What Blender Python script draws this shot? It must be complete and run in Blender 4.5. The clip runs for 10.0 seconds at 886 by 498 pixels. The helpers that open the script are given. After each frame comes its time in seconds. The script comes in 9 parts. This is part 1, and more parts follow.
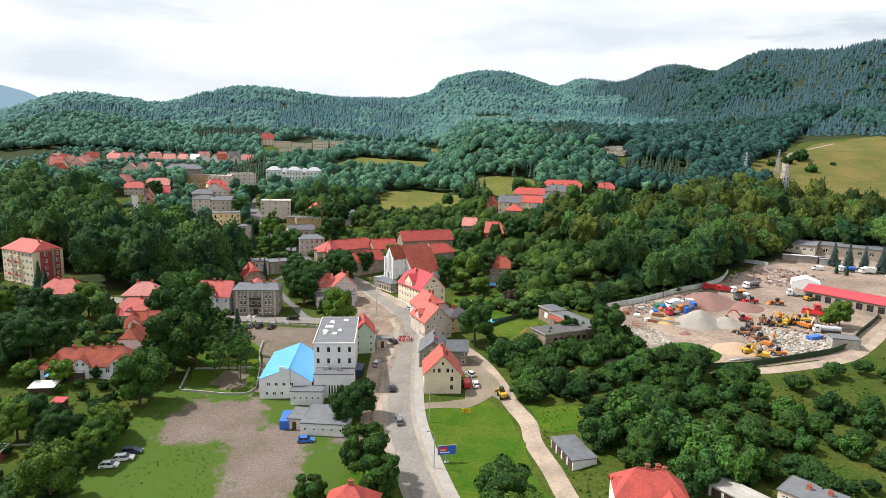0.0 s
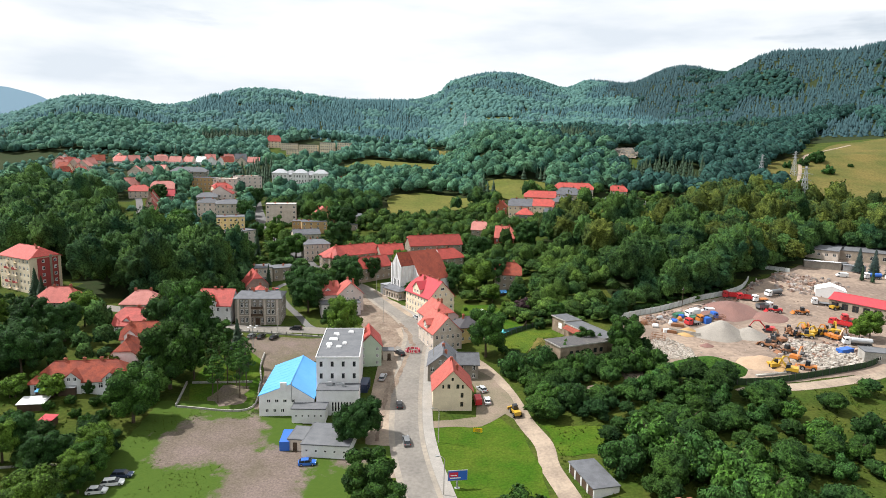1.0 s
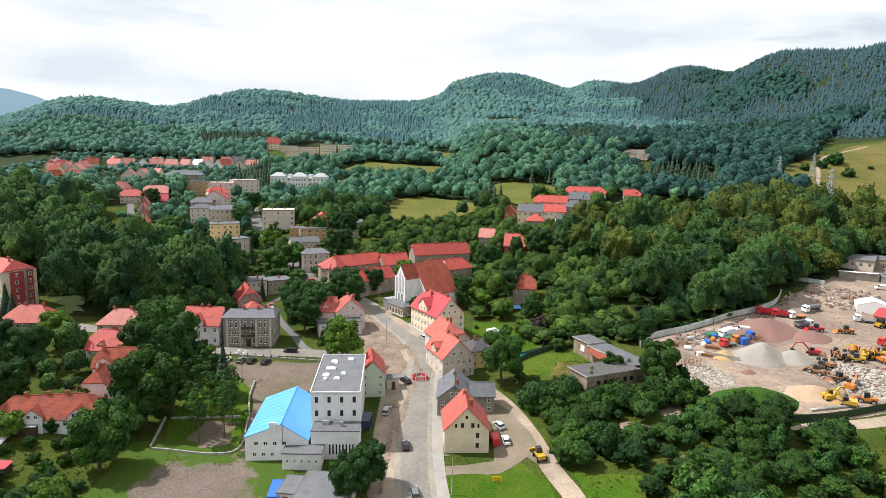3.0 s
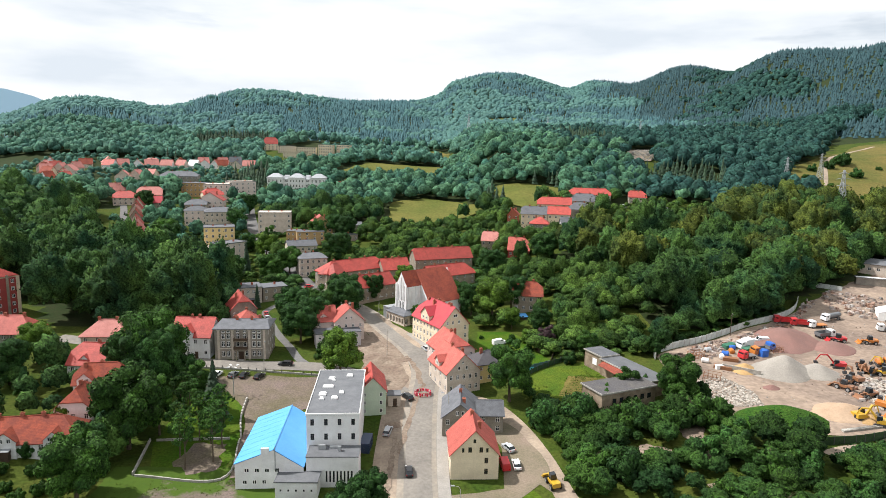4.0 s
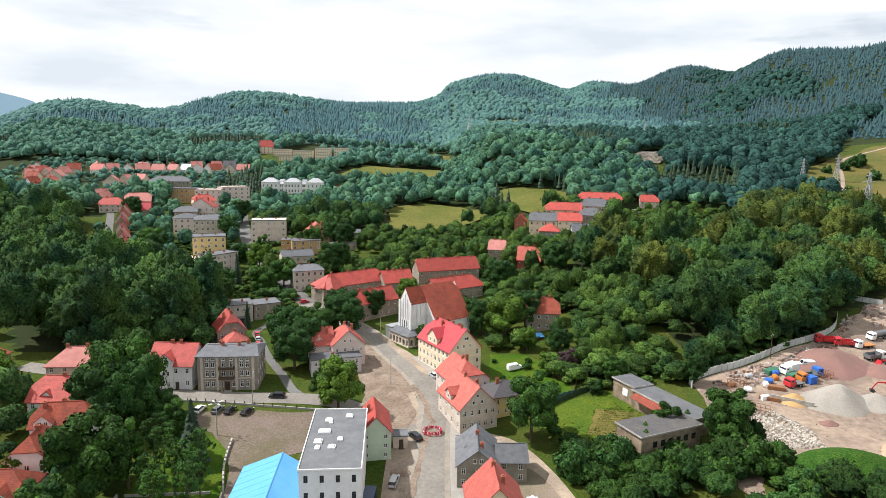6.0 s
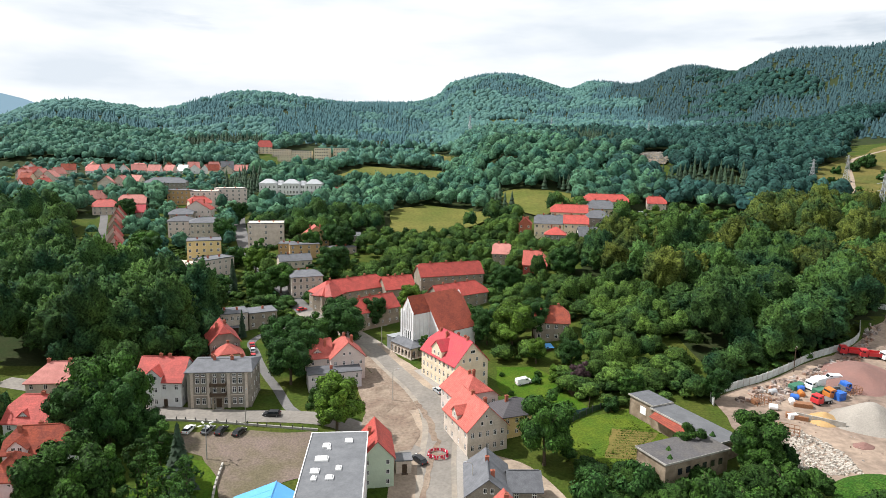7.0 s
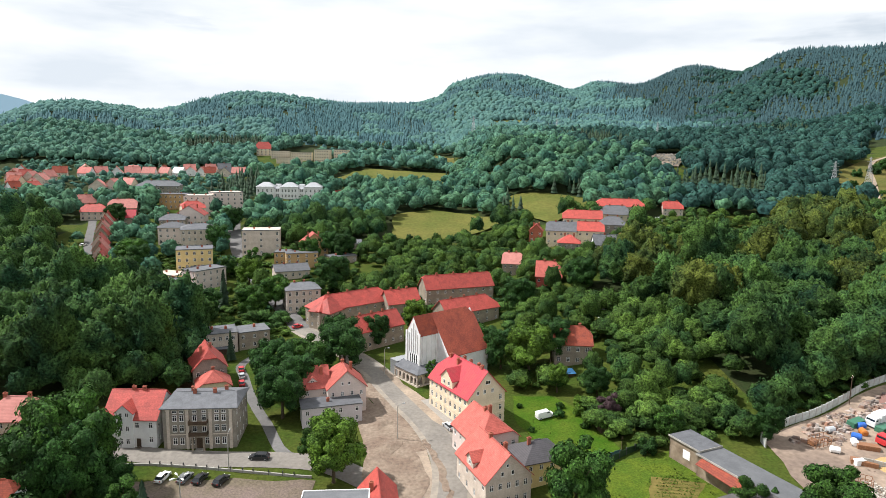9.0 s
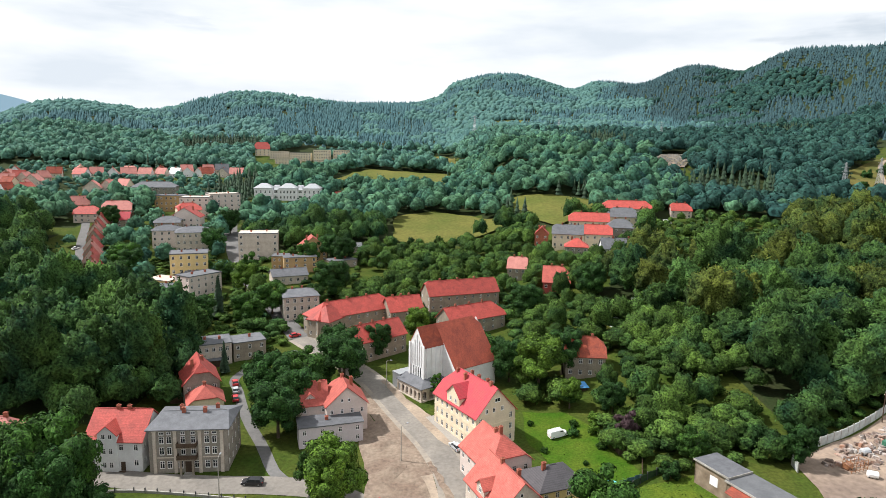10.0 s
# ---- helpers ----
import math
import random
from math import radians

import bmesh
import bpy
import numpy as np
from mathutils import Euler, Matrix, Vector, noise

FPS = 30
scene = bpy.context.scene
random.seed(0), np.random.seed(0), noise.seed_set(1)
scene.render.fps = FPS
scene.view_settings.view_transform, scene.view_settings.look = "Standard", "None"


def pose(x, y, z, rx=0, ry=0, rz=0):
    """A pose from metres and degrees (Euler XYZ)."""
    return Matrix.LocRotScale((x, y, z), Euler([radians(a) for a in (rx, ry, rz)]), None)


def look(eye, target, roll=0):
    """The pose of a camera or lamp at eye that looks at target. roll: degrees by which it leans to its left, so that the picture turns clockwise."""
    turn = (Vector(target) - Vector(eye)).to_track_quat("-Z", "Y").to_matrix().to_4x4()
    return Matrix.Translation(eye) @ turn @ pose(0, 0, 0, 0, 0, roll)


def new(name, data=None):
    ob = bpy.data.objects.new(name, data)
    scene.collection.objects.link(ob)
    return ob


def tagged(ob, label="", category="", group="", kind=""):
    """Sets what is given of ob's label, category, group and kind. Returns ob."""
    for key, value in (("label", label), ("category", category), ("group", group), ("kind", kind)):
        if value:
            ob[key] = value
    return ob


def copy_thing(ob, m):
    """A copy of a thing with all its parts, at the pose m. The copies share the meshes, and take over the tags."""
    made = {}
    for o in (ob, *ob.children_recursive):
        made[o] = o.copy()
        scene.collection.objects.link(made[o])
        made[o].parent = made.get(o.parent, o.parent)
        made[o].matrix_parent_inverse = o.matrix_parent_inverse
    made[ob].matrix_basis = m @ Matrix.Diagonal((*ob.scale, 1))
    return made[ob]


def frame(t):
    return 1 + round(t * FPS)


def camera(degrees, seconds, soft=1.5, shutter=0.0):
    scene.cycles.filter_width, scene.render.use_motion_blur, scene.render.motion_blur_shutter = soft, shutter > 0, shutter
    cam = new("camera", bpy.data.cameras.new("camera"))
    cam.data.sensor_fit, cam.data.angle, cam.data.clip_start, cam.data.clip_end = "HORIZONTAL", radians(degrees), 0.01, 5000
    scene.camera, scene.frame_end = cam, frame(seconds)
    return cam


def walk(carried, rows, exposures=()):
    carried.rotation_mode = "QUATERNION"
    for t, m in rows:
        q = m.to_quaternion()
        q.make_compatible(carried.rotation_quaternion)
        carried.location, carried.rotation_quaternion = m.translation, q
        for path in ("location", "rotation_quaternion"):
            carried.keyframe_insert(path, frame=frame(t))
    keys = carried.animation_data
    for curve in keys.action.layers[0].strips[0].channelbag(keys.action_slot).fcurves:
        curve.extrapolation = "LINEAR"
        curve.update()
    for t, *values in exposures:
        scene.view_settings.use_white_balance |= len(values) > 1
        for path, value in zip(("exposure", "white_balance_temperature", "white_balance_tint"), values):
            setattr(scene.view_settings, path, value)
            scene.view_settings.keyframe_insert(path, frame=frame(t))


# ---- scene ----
# camera and its way
cam = camera(71.5, 10.0, 0.5)
PATH = [
    (0, (8.811, -4.944, 70.697), (8.879, -2.97, 70.378), 1.4),
    (0.5, (8.686, -0.175, 70.845), (8.74, 1.799, 70.53), 1.3),
    (1, (8.491, 4.906, 71.135), (8.534, 6.881, 70.821), 1.3),
    (1.5, (8.08, 10.227, 71.398), (8.114, 12.202, 71.086), 1.4),
    (2, (7.554, 15.641, 71.602), (7.585, 17.617, 71.291), 1.4),
    (2.5, (6.901, 21.098, 71.785), (6.935, 23.074, 71.475), 1.3),
    (4, (4.758, 37.929, 72.536), (4.8, 39.904, 72.226), 1.2),
    (4.5, (3.899, 43.531, 72.756), (3.943, 45.507, 72.447), 1.2),
    (5, (3.033, 48.644, 72.872), (3.08, 50.62, 72.566), 1.1),
    (5.5, (2.337, 54.085, 73.081), (2.385, 56.061, 72.777), 1.0),
    (7, (0.421, 70.527, 74.064), (0.47, 72.503, 73.759), 0.9),
    (7.5, (-0.127, 75.675, 74.334), (-0.078, 77.651, 74.029), 0.9),
    (8, (-0.586, 80.949, 74.6), (-0.539, 82.925, 74.296), 0.9),
    (8.5, (-1.056, 86.261, 74.839), (-1.01, 88.237, 74.536), 0.9),
    (9, (-1.715, 91.691, 75.024), (-1.67, 93.667, 74.722), 0.9),
    (9.5, (-2.425, 96.912, 75.195), (-2.38, 98.888, 74.894), 0.9),
    (10, (-3.158, 102.111, 75.434), (-3.112, 104.087, 75.132), 0.9),
]
walk(cam, [(t, look(eye, target, roll)) for t, eye, target, roll in PATH])

# ---- light ----
SUN_AZ, SUN_EL = radians(-78), radians(52)   # azimuth from +y towards +x
world = bpy.data.worlds.new("world")
scene.world = world
world.use_nodes = True
wt = world.node_tree
bg = wt.nodes["Background"]
sky = wt.nodes.new("ShaderNodeTexSky")
sky.sky_type, sky.sun_disc = "NISHITA", False
sky.sun_elevation, sky.sun_rotation = SUN_EL, SUN_AZ
sky.air_density, sky.dust_density = 1.0, 2.0
wc = wt.nodes.new("ShaderNodeTexCoord")
wm = wt.nodes.new("ShaderNodeMapping")
wm.inputs["Scale"].default_value = (1.0, 1.0, 4.5)
wn = wt.nodes.new("ShaderNodeTexNoise")
wn.inputs["Scale"].default_value, wn.inputs["Detail"].default_value, wn.inputs["Roughness"].default_value = 2.1, 6, 0.55
wr = wt.nodes.new("ShaderNodeValToRGB")
wr.color_ramp.elements[0].position, wr.color_ramp.elements[1].position = 0.20, 0.38
wn2 = wt.nodes.new("ShaderNodeTexNoise")
wn2.inputs["Scale"].default_value, wn2.inputs["Detail"].default_value = 3.4, 5
wr2 = wt.nodes.new("ShaderNodeValToRGB")
wr2.color_ramp.elements[0].position, wr2.color_ramp.elements[1].position = 0.35, 0.62
wr2.color_ramp.elements[0].color, wr2.color_ramp.elements[1].color = (6.9, 7.5, 8.2, 1), (9.5, 9.7, 9.9, 1)
wx = wt.nodes.new("ShaderNodeMix")
wx.data_type = "RGBA"
for a, b in ((wc.outputs["Generated"], wm.inputs["Vector"]), (wm.outputs[0], wn.inputs["Vector"]), (wm.outputs[0], wn2.inputs["Vector"]),
             (wn.outputs["Fac"], wr.inputs["Fac"]), (wn2.outputs["Fac"], wr2.inputs["Fac"]), (wr.outputs["Color"], wx.inputs["Factor"]),
             (sky.outputs[0], wx.inputs["A"]), (wr2.outputs["Color"], wx.inputs["B"]), (wx.outputs["Result"], bg.inputs["Color"])):
    wt.links.new(a, b)
bg.inputs["Strength"].default_value = 0.082
sun = new("sun", bpy.data.lights.new("sun", "SUN"))
sun.data.energy, sun.data.angle, sun.data.color = 4.6, radians(1.5), (1.0, 0.98, 0.955)
sun.matrix_world = look((0, 0, 0), (-math.sin(SUN_AZ) * math.cos(SUN_EL), -math.cos(SUN_AZ) * math.cos(SUN_EL), -math.sin(SUN_EL)))
scene.view_settings.exposure = 0.49


# ---- materials ----
def material(name, color, rough=0.9, var=0.25, scale=0.6, color2=None, fine=9.0, bump=0.15, metallic=0.0, rnd=0.0, island=0.0, spec=0.3, big=0.0, coords="Object", dist=0.08, rows=0.0):
    """Two scales of variation round a base colour, with fine relief; rnd varies whole objects, island loose pieces."""
    m = bpy.data.materials.new(name)
    m.use_nodes = True
    nt = m.node_tree
    bs = nt.nodes["Principled BSDF"]
    bs.inputs["Roughness"].default_value, bs.inputs["Metallic"].default_value = rough, metallic
    bs.inputs["Specular IOR Level"].default_value = spec
    tc = nt.nodes.new("ShaderNodeTexCoord")
    n1 = nt.nodes.new("ShaderNodeTexNoise")
    n1.inputs["Scale"].default_value, n1.inputs["Detail"].default_value, n1.inputs["Roughness"].default_value = scale, 5, 0.6
    n2 = nt.nodes.new("ShaderNodeTexNoise")
    n2.inputs["Scale"].default_value, n2.inputs["Detail"].default_value = fine, 3
    for n in (n1, n2):
        nt.links.new(tc.outputs[coords], n.inputs["Vector"])
    mx = nt.nodes.new("ShaderNodeMix")
    mx.data_type = "RGBA"
    c2 = color2 or [c * (1 - var) for c in color]
    mx.inputs["A"].default_value, mx.inputs["B"].default_value = (*color, 1), (*c2, 1)
    rp = nt.nodes.new("ShaderNodeMapRange")
    rp.inputs["From Min"].default_value, rp.inputs["From Max"].default_value = 0.36, 0.64
    nt.links.new(n1.outputs["Fac"], rp.inputs["Value"])
    nt.links.new(rp.outputs[0], mx.inputs["Factor"])
    hs = nt.nodes.new("ShaderNodeHueSaturation")
    nt.links.new(mx.outputs["Result"], hs.inputs["Color"])
    val = nt.nodes.new("ShaderNodeMapRange")
    val.inputs["To Min"].default_value, val.inputs["To Max"].default_value = 1 - var * 0.7, 1 + var * 0.7
    val.inputs["From Min"].default_value, val.inputs["From Max"].default_value = (0.35, 0.65) if var > 0.55 else (0.25, 0.75)
    nt.links.new(n2.outputs["Fac"], val.inputs["Value"])
    out = val.outputs[0]
    for amount, node, socket in ((rnd, "ShaderNodeObjectInfo", "Random"), (island, "ShaderNodeNewGeometry", "Random Per Island")):
        if amount:
            o = nt.nodes.new(node)
            r = nt.nodes.new("ShaderNodeMapRange")
            r.inputs["To Min"].default_value, r.inputs["To Max"].default_value = 1 - amount, 1 + amount
            nt.links.new(o.outputs[socket], r.inputs["Value"])
            k = nt.nodes.new("ShaderNodeMath")
            k.operation = "MULTIPLY"
            nt.links.new(out, k.inputs[0])
            nt.links.new(r.outputs[0], k.inputs[1])
            out = k.outputs[0]
    nt.links.new(out, hs.inputs["Value"])
    nt.links.new(hs.outputs[0], bs.inputs["Base Color"])
    if rows:
        wv = nt.nodes.new("ShaderNodeTexWave")
        wv.bands_direction, wv.wave_profile = "Z", "SAW"
        wv.inputs["Scale"].default_value, wv.inputs["Distortion"].default_value, wv.inputs["Detail Scale"].default_value = rows, 0.4, 3.0
        nt.links.new(tc.outputs["Object"], wv.inputs["Vector"])
        wl_ = nt.nodes.new("ShaderNodeMapRange")
        wl_.inputs["To Min"].default_value, wl_.inputs["To Max"].default_value = 0.80, 1.10
        nt.links.new(wv.outputs["Fac"], wl_.inputs["Value"])
        k = nt.nodes.new("ShaderNodeMath")
        k.operation = "MULTIPLY"
        nt.links.new(out, k.inputs[0])
        nt.links.new(wl_.outputs[0], k.inputs[1])
        nt.links.new(k.outputs[0], hs.inputs["Value"])
    if bump:
        b = nt.nodes.new("ShaderNodeBump")
        b.inputs["Strength"].default_value, b.inputs["Distance"].default_value = bump, dist
        nt.links.new(n2.outputs["Fac"], b.inputs["Height"])
        nt.links.new(b.outputs[0], bs.inputs["Normal"])
    return m


GRASS = material("grass", (0.034, 0.061, 0.008), 1.0, 0.5, 0.09, (0.060, 0.072, 0.013), 1.3, 0.8, dist=0.3, spec=0.1)
LAWN = material("lawn", (0.034, 0.084, 0.005), 1.0, 0.45, 0.14, (0.066, 0.100, 0.010), 1.8, 0.6, dist=0.2, spec=0.1)
DRYGRASS = material("dry_grass", (0.138, 0.110, 0.034), 1.0, 0.35, 0.03, (0.078, 0.086, 0.022), 0.6, 0.4, dist=0.3, spec=0.1)
ROUGH_MEADOW = material("rough_meadow", (0.082, 0.112, 0.012), 1.0, 0.5, 0.18, (0.050, 0.090, 0.010), 2.2, 0.8, dist=0.3, spec=0.1)
MEADOW = material("meadow", (0.122, 0.116, 0.030), 1.0, 0.3, 0.03, (0.078, 0.094, 0.020), 0.5, 0.4, dist=0.3, spec=0.1)
GRAVEL = material("gravel", (0.225, 0.170, 0.132), 1.0, 0.3, 0.07, (0.140, 0.125, 0.078), 2.5, 0.5)
ASPHALT = material("asphalt", (0.290, 0.248, 0.200), 0.95, 0.22, 0.12, (0.215, 0.192, 0.164), 1.2, 0.2)
STREET_GREY = material("street_asphalt", (0.225, 0.203, 0.176), 0.95, 0.25, 0.10, (0.170, 0.154, 0.136), 1.2, 0.2)
TOWN_ASPHALT = material("town_asphalt", (0.150, 0.145, 0.140), 0.95, 0.2, 0.10, (0.110, 0.105, 0.102), 1.2, 0.2)
DUSTY = material("dusty_road", (0.345, 0.272, 0.204), 1.0, 0.25, 0.15, (0.230, 0.180, 0.138), 1.5, 0.3)
DIRT = material("dirt", (0.168, 0.120, 0.090), 1.0, 0.4, 0.16, (0.240, 0.188, 0.142), 1.2, 0.8, dist=0.3)
YARD = material("yard_dirt", (0.300, 0.226, 0.170), 1.0, 0.4, 0.05, (0.180, 0.134, 0.106), 0.7, 0.4)
MOUND = material("mound_grass", (0.026, 0.078, 0.010), 1.0, 0.6, 0.5, (0.046, 0.096, 0.014), 2.5, 1.0, dist=0.5, spec=0.1)
PAVING = material("paving", (0.310, 0.285, 0.255), 0.95, 0.18, 0.3, None, 3.0, 0.2)
KERB = material("kerb_stone", (0.36, 0.34, 0.31), 0.9, 0.2, 0.5)
CONCRETE = material("concrete", (0.40, 0.38, 0.34), 0.95, 0.25, 0.4, (0.28, 0.26, 0.23), 3.0, 0.2, rnd=0.12)
LEAF = material("leaves", (0.046, 0.106, 0.014), 0.75, 0.9, 0.3, (0.022, 0.058, 0.013), 4.5, 1.0, rnd=0.3, island=0.42, spec=0.12, dist=0.3)
LEAF_LIGHT = material("light_leaves", (0.082, 0.146, 0.016), 0.75, 0.9, 0.3, (0.046, 0.092, 0.014), 4.5, 1.0, rnd=0.25, island=0.42, spec=0.12, dist=0.3)
LEAF_DARK = material("dark_leaves", (0.034, 0.086, 0.017), 0.75, 0.9, 0.3, (0.016, 0.046, 0.012), 4.5, 1.0, rnd=0.3, island=0.42, spec=0.12, dist=0.3)
LEAF_PURPLE = material("purple_leaves", (0.045, 0.022, 0.026), 0.75, 0.3, 0.25, None, 2.0, 0, island=0.3)
NEEDLES = material("needles", (0.022, 0.047, 0.020), 0.8, 0.3, 0.2, (0.016, 0.036, 0.018), 2.0, 0, rnd=0.25, island=0.3)
NEEDLES_BLUE = material("blue_needles", (0.040, 0.068, 0.060), 0.8, 0.3, 0.2, None, 2.0, 0, island=0.3)
WOODS = material("woods_leaves", (0.050, 0.096, 0.021), 0.85, 0.9, 0.075, (0.012, 0.036, 0.016), 1.5, 1.0, island=0.38, dist=0.5, spec=0.06)
GARDEN_LEAF = material("garden_leaves", (0.060, 0.104, 0.018), 0.85, 0.9, 0.10, (0.020, 0.048, 0.014), 1.9, 1.0, island=0.38, dist=0.4, spec=0.08)
SCRUB = material("scrub_leaves", (0.033, 0.072, 0.012), 0.85, 0.9, 0.10, (0.012, 0.034, 0.010), 2.6, 1.0, island=0.36, dist=0.4, spec=0.10)
WEED = material("weeds", (0.050, 0.088, 0.009), 0.9, 0.5, 0.12, (0.072, 0.088, 0.015), 2.0, 0, island=0.45, spec=0.1)
CROP = material("crop_leaves", (0.070, 0.115, 0.014), 0.9, 0.4, 0.3, (0.050, 0.095, 0.012), 2.0, 0, island=0.3, spec=0.1)
LOT_GRAVEL = material("lot_gravel", (0.160, 0.120, 0.102), 1.0, 0.45, 0.10, (0.112, 0.094, 0.058), 2.2, 0.6)
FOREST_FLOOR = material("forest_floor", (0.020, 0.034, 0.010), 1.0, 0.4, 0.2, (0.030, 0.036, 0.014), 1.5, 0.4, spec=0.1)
# slope, vale and far woods: bluish, lightened base colours stand in for haze
WOODS_MID = material("hazy_slope_leaves", (0.070, 0.152, 0.098), 0.85, 0.6, 0.045, (0.038, 0.098, 0.080), 0.40, 0.8, island=0.26, dist=0.8, spec=0.1)
WOODS_VALE = material("hazy_vale_leaves", (0.062, 0.134, 0.070), 0.85, 0.7, 0.05, (0.025, 0.073, 0.052), 0.55, 0.8, island=0.30, dist=0.6, spec=0.08)
WOODS_FAR = material("hazy_far_woods", (0.084, 0.172, 0.144), 0.85, 0.35, 0.03, (0.056, 0.126, 0.122), 0.8, 0.5, island=0.16, dist=1.0, spec=0.1)
WOODS_OLIVE = material("olive_woods", (0.080, 0.098, 0.018), 0.85, 0.9, 0.085, (0.020, 0.040, 0.013), 1.5, 1.0, island=0.34, dist=0.5, spec=0.06)
# darker bluish copies for the right-hand hills: cloud shadow and haze in the colour
WOODS_SHADE = material("shaded_woods", (0.027, 0.070, 0.054), 0.85, 0.7, 0.05, (0.014, 0.042, 0.038), 0.45, 0.8, island=0.30, dist=0.8, spec=0.08)
PINE_SHADE = material("shaded_conifers", (0.018, 0.050, 0.058), 0.85, 0.3, 0.02, (0.028, 0.068, 0.074), 0.6, 0, island=0.16)
# far conifers too carry haze as a bluish, lighter base colour
PINE_FAR = material("hazy_far_conifers", (0.048, 0.106, 0.118), 0.85, 0.25, 0.02, (0.062, 0.126, 0.132), 0.6, 0, island=0.14, spec=0.1)
BARK = material("bark", (0.10, 0.075, 0.05), 0.95, 0.35, 2.0)
RED_TILE = material("red_tile", (0.415, 0.068, 0.053), 0.65, 0.4, 0.5, (0.300, 0.053, 0.042), 3.0, 0.25, rnd=0.14, rows=1.35)
SALMON_TILE = material("salmon_tile", (0.450, 0.104, 0.080), 0.65, 0.32, 0.5, (0.350, 0.078, 0.060), 3.0, 0.25, rnd=0.14, rows=1.35)
CRIMSON_TILE = material("crimson_tile", (0.440, 0.044, 0.060), 0.7, 0.22, 0.5, (0.370, 0.055, 0.060), 4.0, 0.2, rows=1.35)
RUST_TILE = material("rust_tile", (0.300, 0.066, 0.036), 0.85, 0.4, 0.5, (0.195, 0.048, 0.032), 3.0, 0.3, rows=1.35)
NAVE_TILE = material("nave_tile", (0.365, 0.084, 0.050), 0.8, 0.4, 0.35, (0.255, 0.060, 0.040), 3.0, 0.3, rows=1.35)
PINK_TILE = material("pink_tile", (0.500, 0.205, 0.172), 0.75, 0.2, 0.5, (0.420, 0.160, 0.136), 4.0, 0.2, rows=1.35)
SLATE = material("slate", (0.125, 0.128, 0.138), 0.8, 0.2, 0.6, (0.092, 0.094, 0.102), 5.0, 0.2, rnd=0.12)
FELT = material("roofing_felt", (0.135, 0.138, 0.145), 0.85, 0.15, 0.4, (0.105, 0.108, 0.115), 3.0, 0.1, rnd=0.1)
DARK_TILE = material("dark_tile", (0.075, 0.070, 0.075), 0.7, 0.2, 0.6, None, 5.0, 0.25, rows=1.35)
BLUE_SHEET = material("blue_sheet", (0.090, 0.320, 0.640), 0.5, 0.06, 0.2, (0.110, 0.350, 0.660), 2.0, 0.05)
WHITE_WALL = material("white_plaster", (0.720, 0.715, 0.710), 0.9, 0.08, 0.35, (0.620, 0.610, 0.600), 3.0, 0.08)
CREAM_WALL = material("cream_plaster", (0.690, 0.585, 0.430), 0.92, 0.12, 0.35, (0.600, 0.500, 0.365), 3.0, 0.1)
YELLOW_WALL = material("yellow_plaster", (0.660, 0.500, 0.230), 0.92, 0.12, 0.35, None, 3.0, 0.1)
OCHRE_WALL = material("ochre_plaster", (0.440, 0.290, 0.140), 0.92, 0.2, 0.35, None, 3.0, 0.1)
PINK_WALL = material("pinkish_plaster", (0.620, 0.520, 0.470), 0.92, 0.12, 0.35, None, 3.0, 0.1)
LILAC_WALL = material("lilac_plaster", (0.560, 0.500, 0.520), 0.92, 0.1, 0.35, None, 3.0, 0.1)
GREY_WALL = material("grey_plaster", (0.205, 0.180, 0.150), 0.95, 0.25, 0.4, (0.285, 0.255, 0.215), 3.0, 0.15)
BEIGE_WALL = material("beige_plaster", (0.570, 0.490, 0.415), 0.95, 0.2, 0.4, (0.450, 0.380, 0.315), 3.0, 0.12)
STONE_WALL = material("dark_plaster", (0.230, 0.190, 0.150), 0.95, 0.25, 0.4, (0.310, 0.260, 0.200), 3.0, 0.15)
GREEN_WALL = material("green_plaster", (0.470, 0.560, 0.430), 0.92, 0.1, 0.35, None, 3.0, 0.1)
RED_WALL = material("red_plaster", (0.330, 0.060, 0.055), 0.92, 0.12, 0.35, None, 3.0, 0.1)
BRICK_RED = material("brick_red", (0.340, 0.110, 0.070), 0.9, 0.25, 1.0, None, 6.0, 0.2)
TIMBER = material("dark_timber", (0.085, 0.055, 0.035), 0.85, 0.3, 1.0)
TRIM = material("white_trim", (0.760, 0.750, 0.730), 0.7, 0.06, 1.0)
GLASS = material("window_glass", (0.018, 0.022, 0.026), 0.12, 0.2, 0.5, None, 2.0, 0, spec=0.5)
METAL = material("galvanised_steel", (0.42, 0.43, 0.44), 0.5, 0.15, 1.0, None, 6.0, 0.05, metallic=0.6)
DARK_METAL = material("dark_steel", (0.055, 0.055, 0.058), 0.5, 0.2, 1.0)
RUBBER = material("rubber", (0.018, 0.018, 0.018), 0.9, 0.2, 1.0)


def paint(name, color, rough=0.35):
    return material(name, color, rough, 0.06, 1.5, None, 6.0, 0.02, spec=0.5)


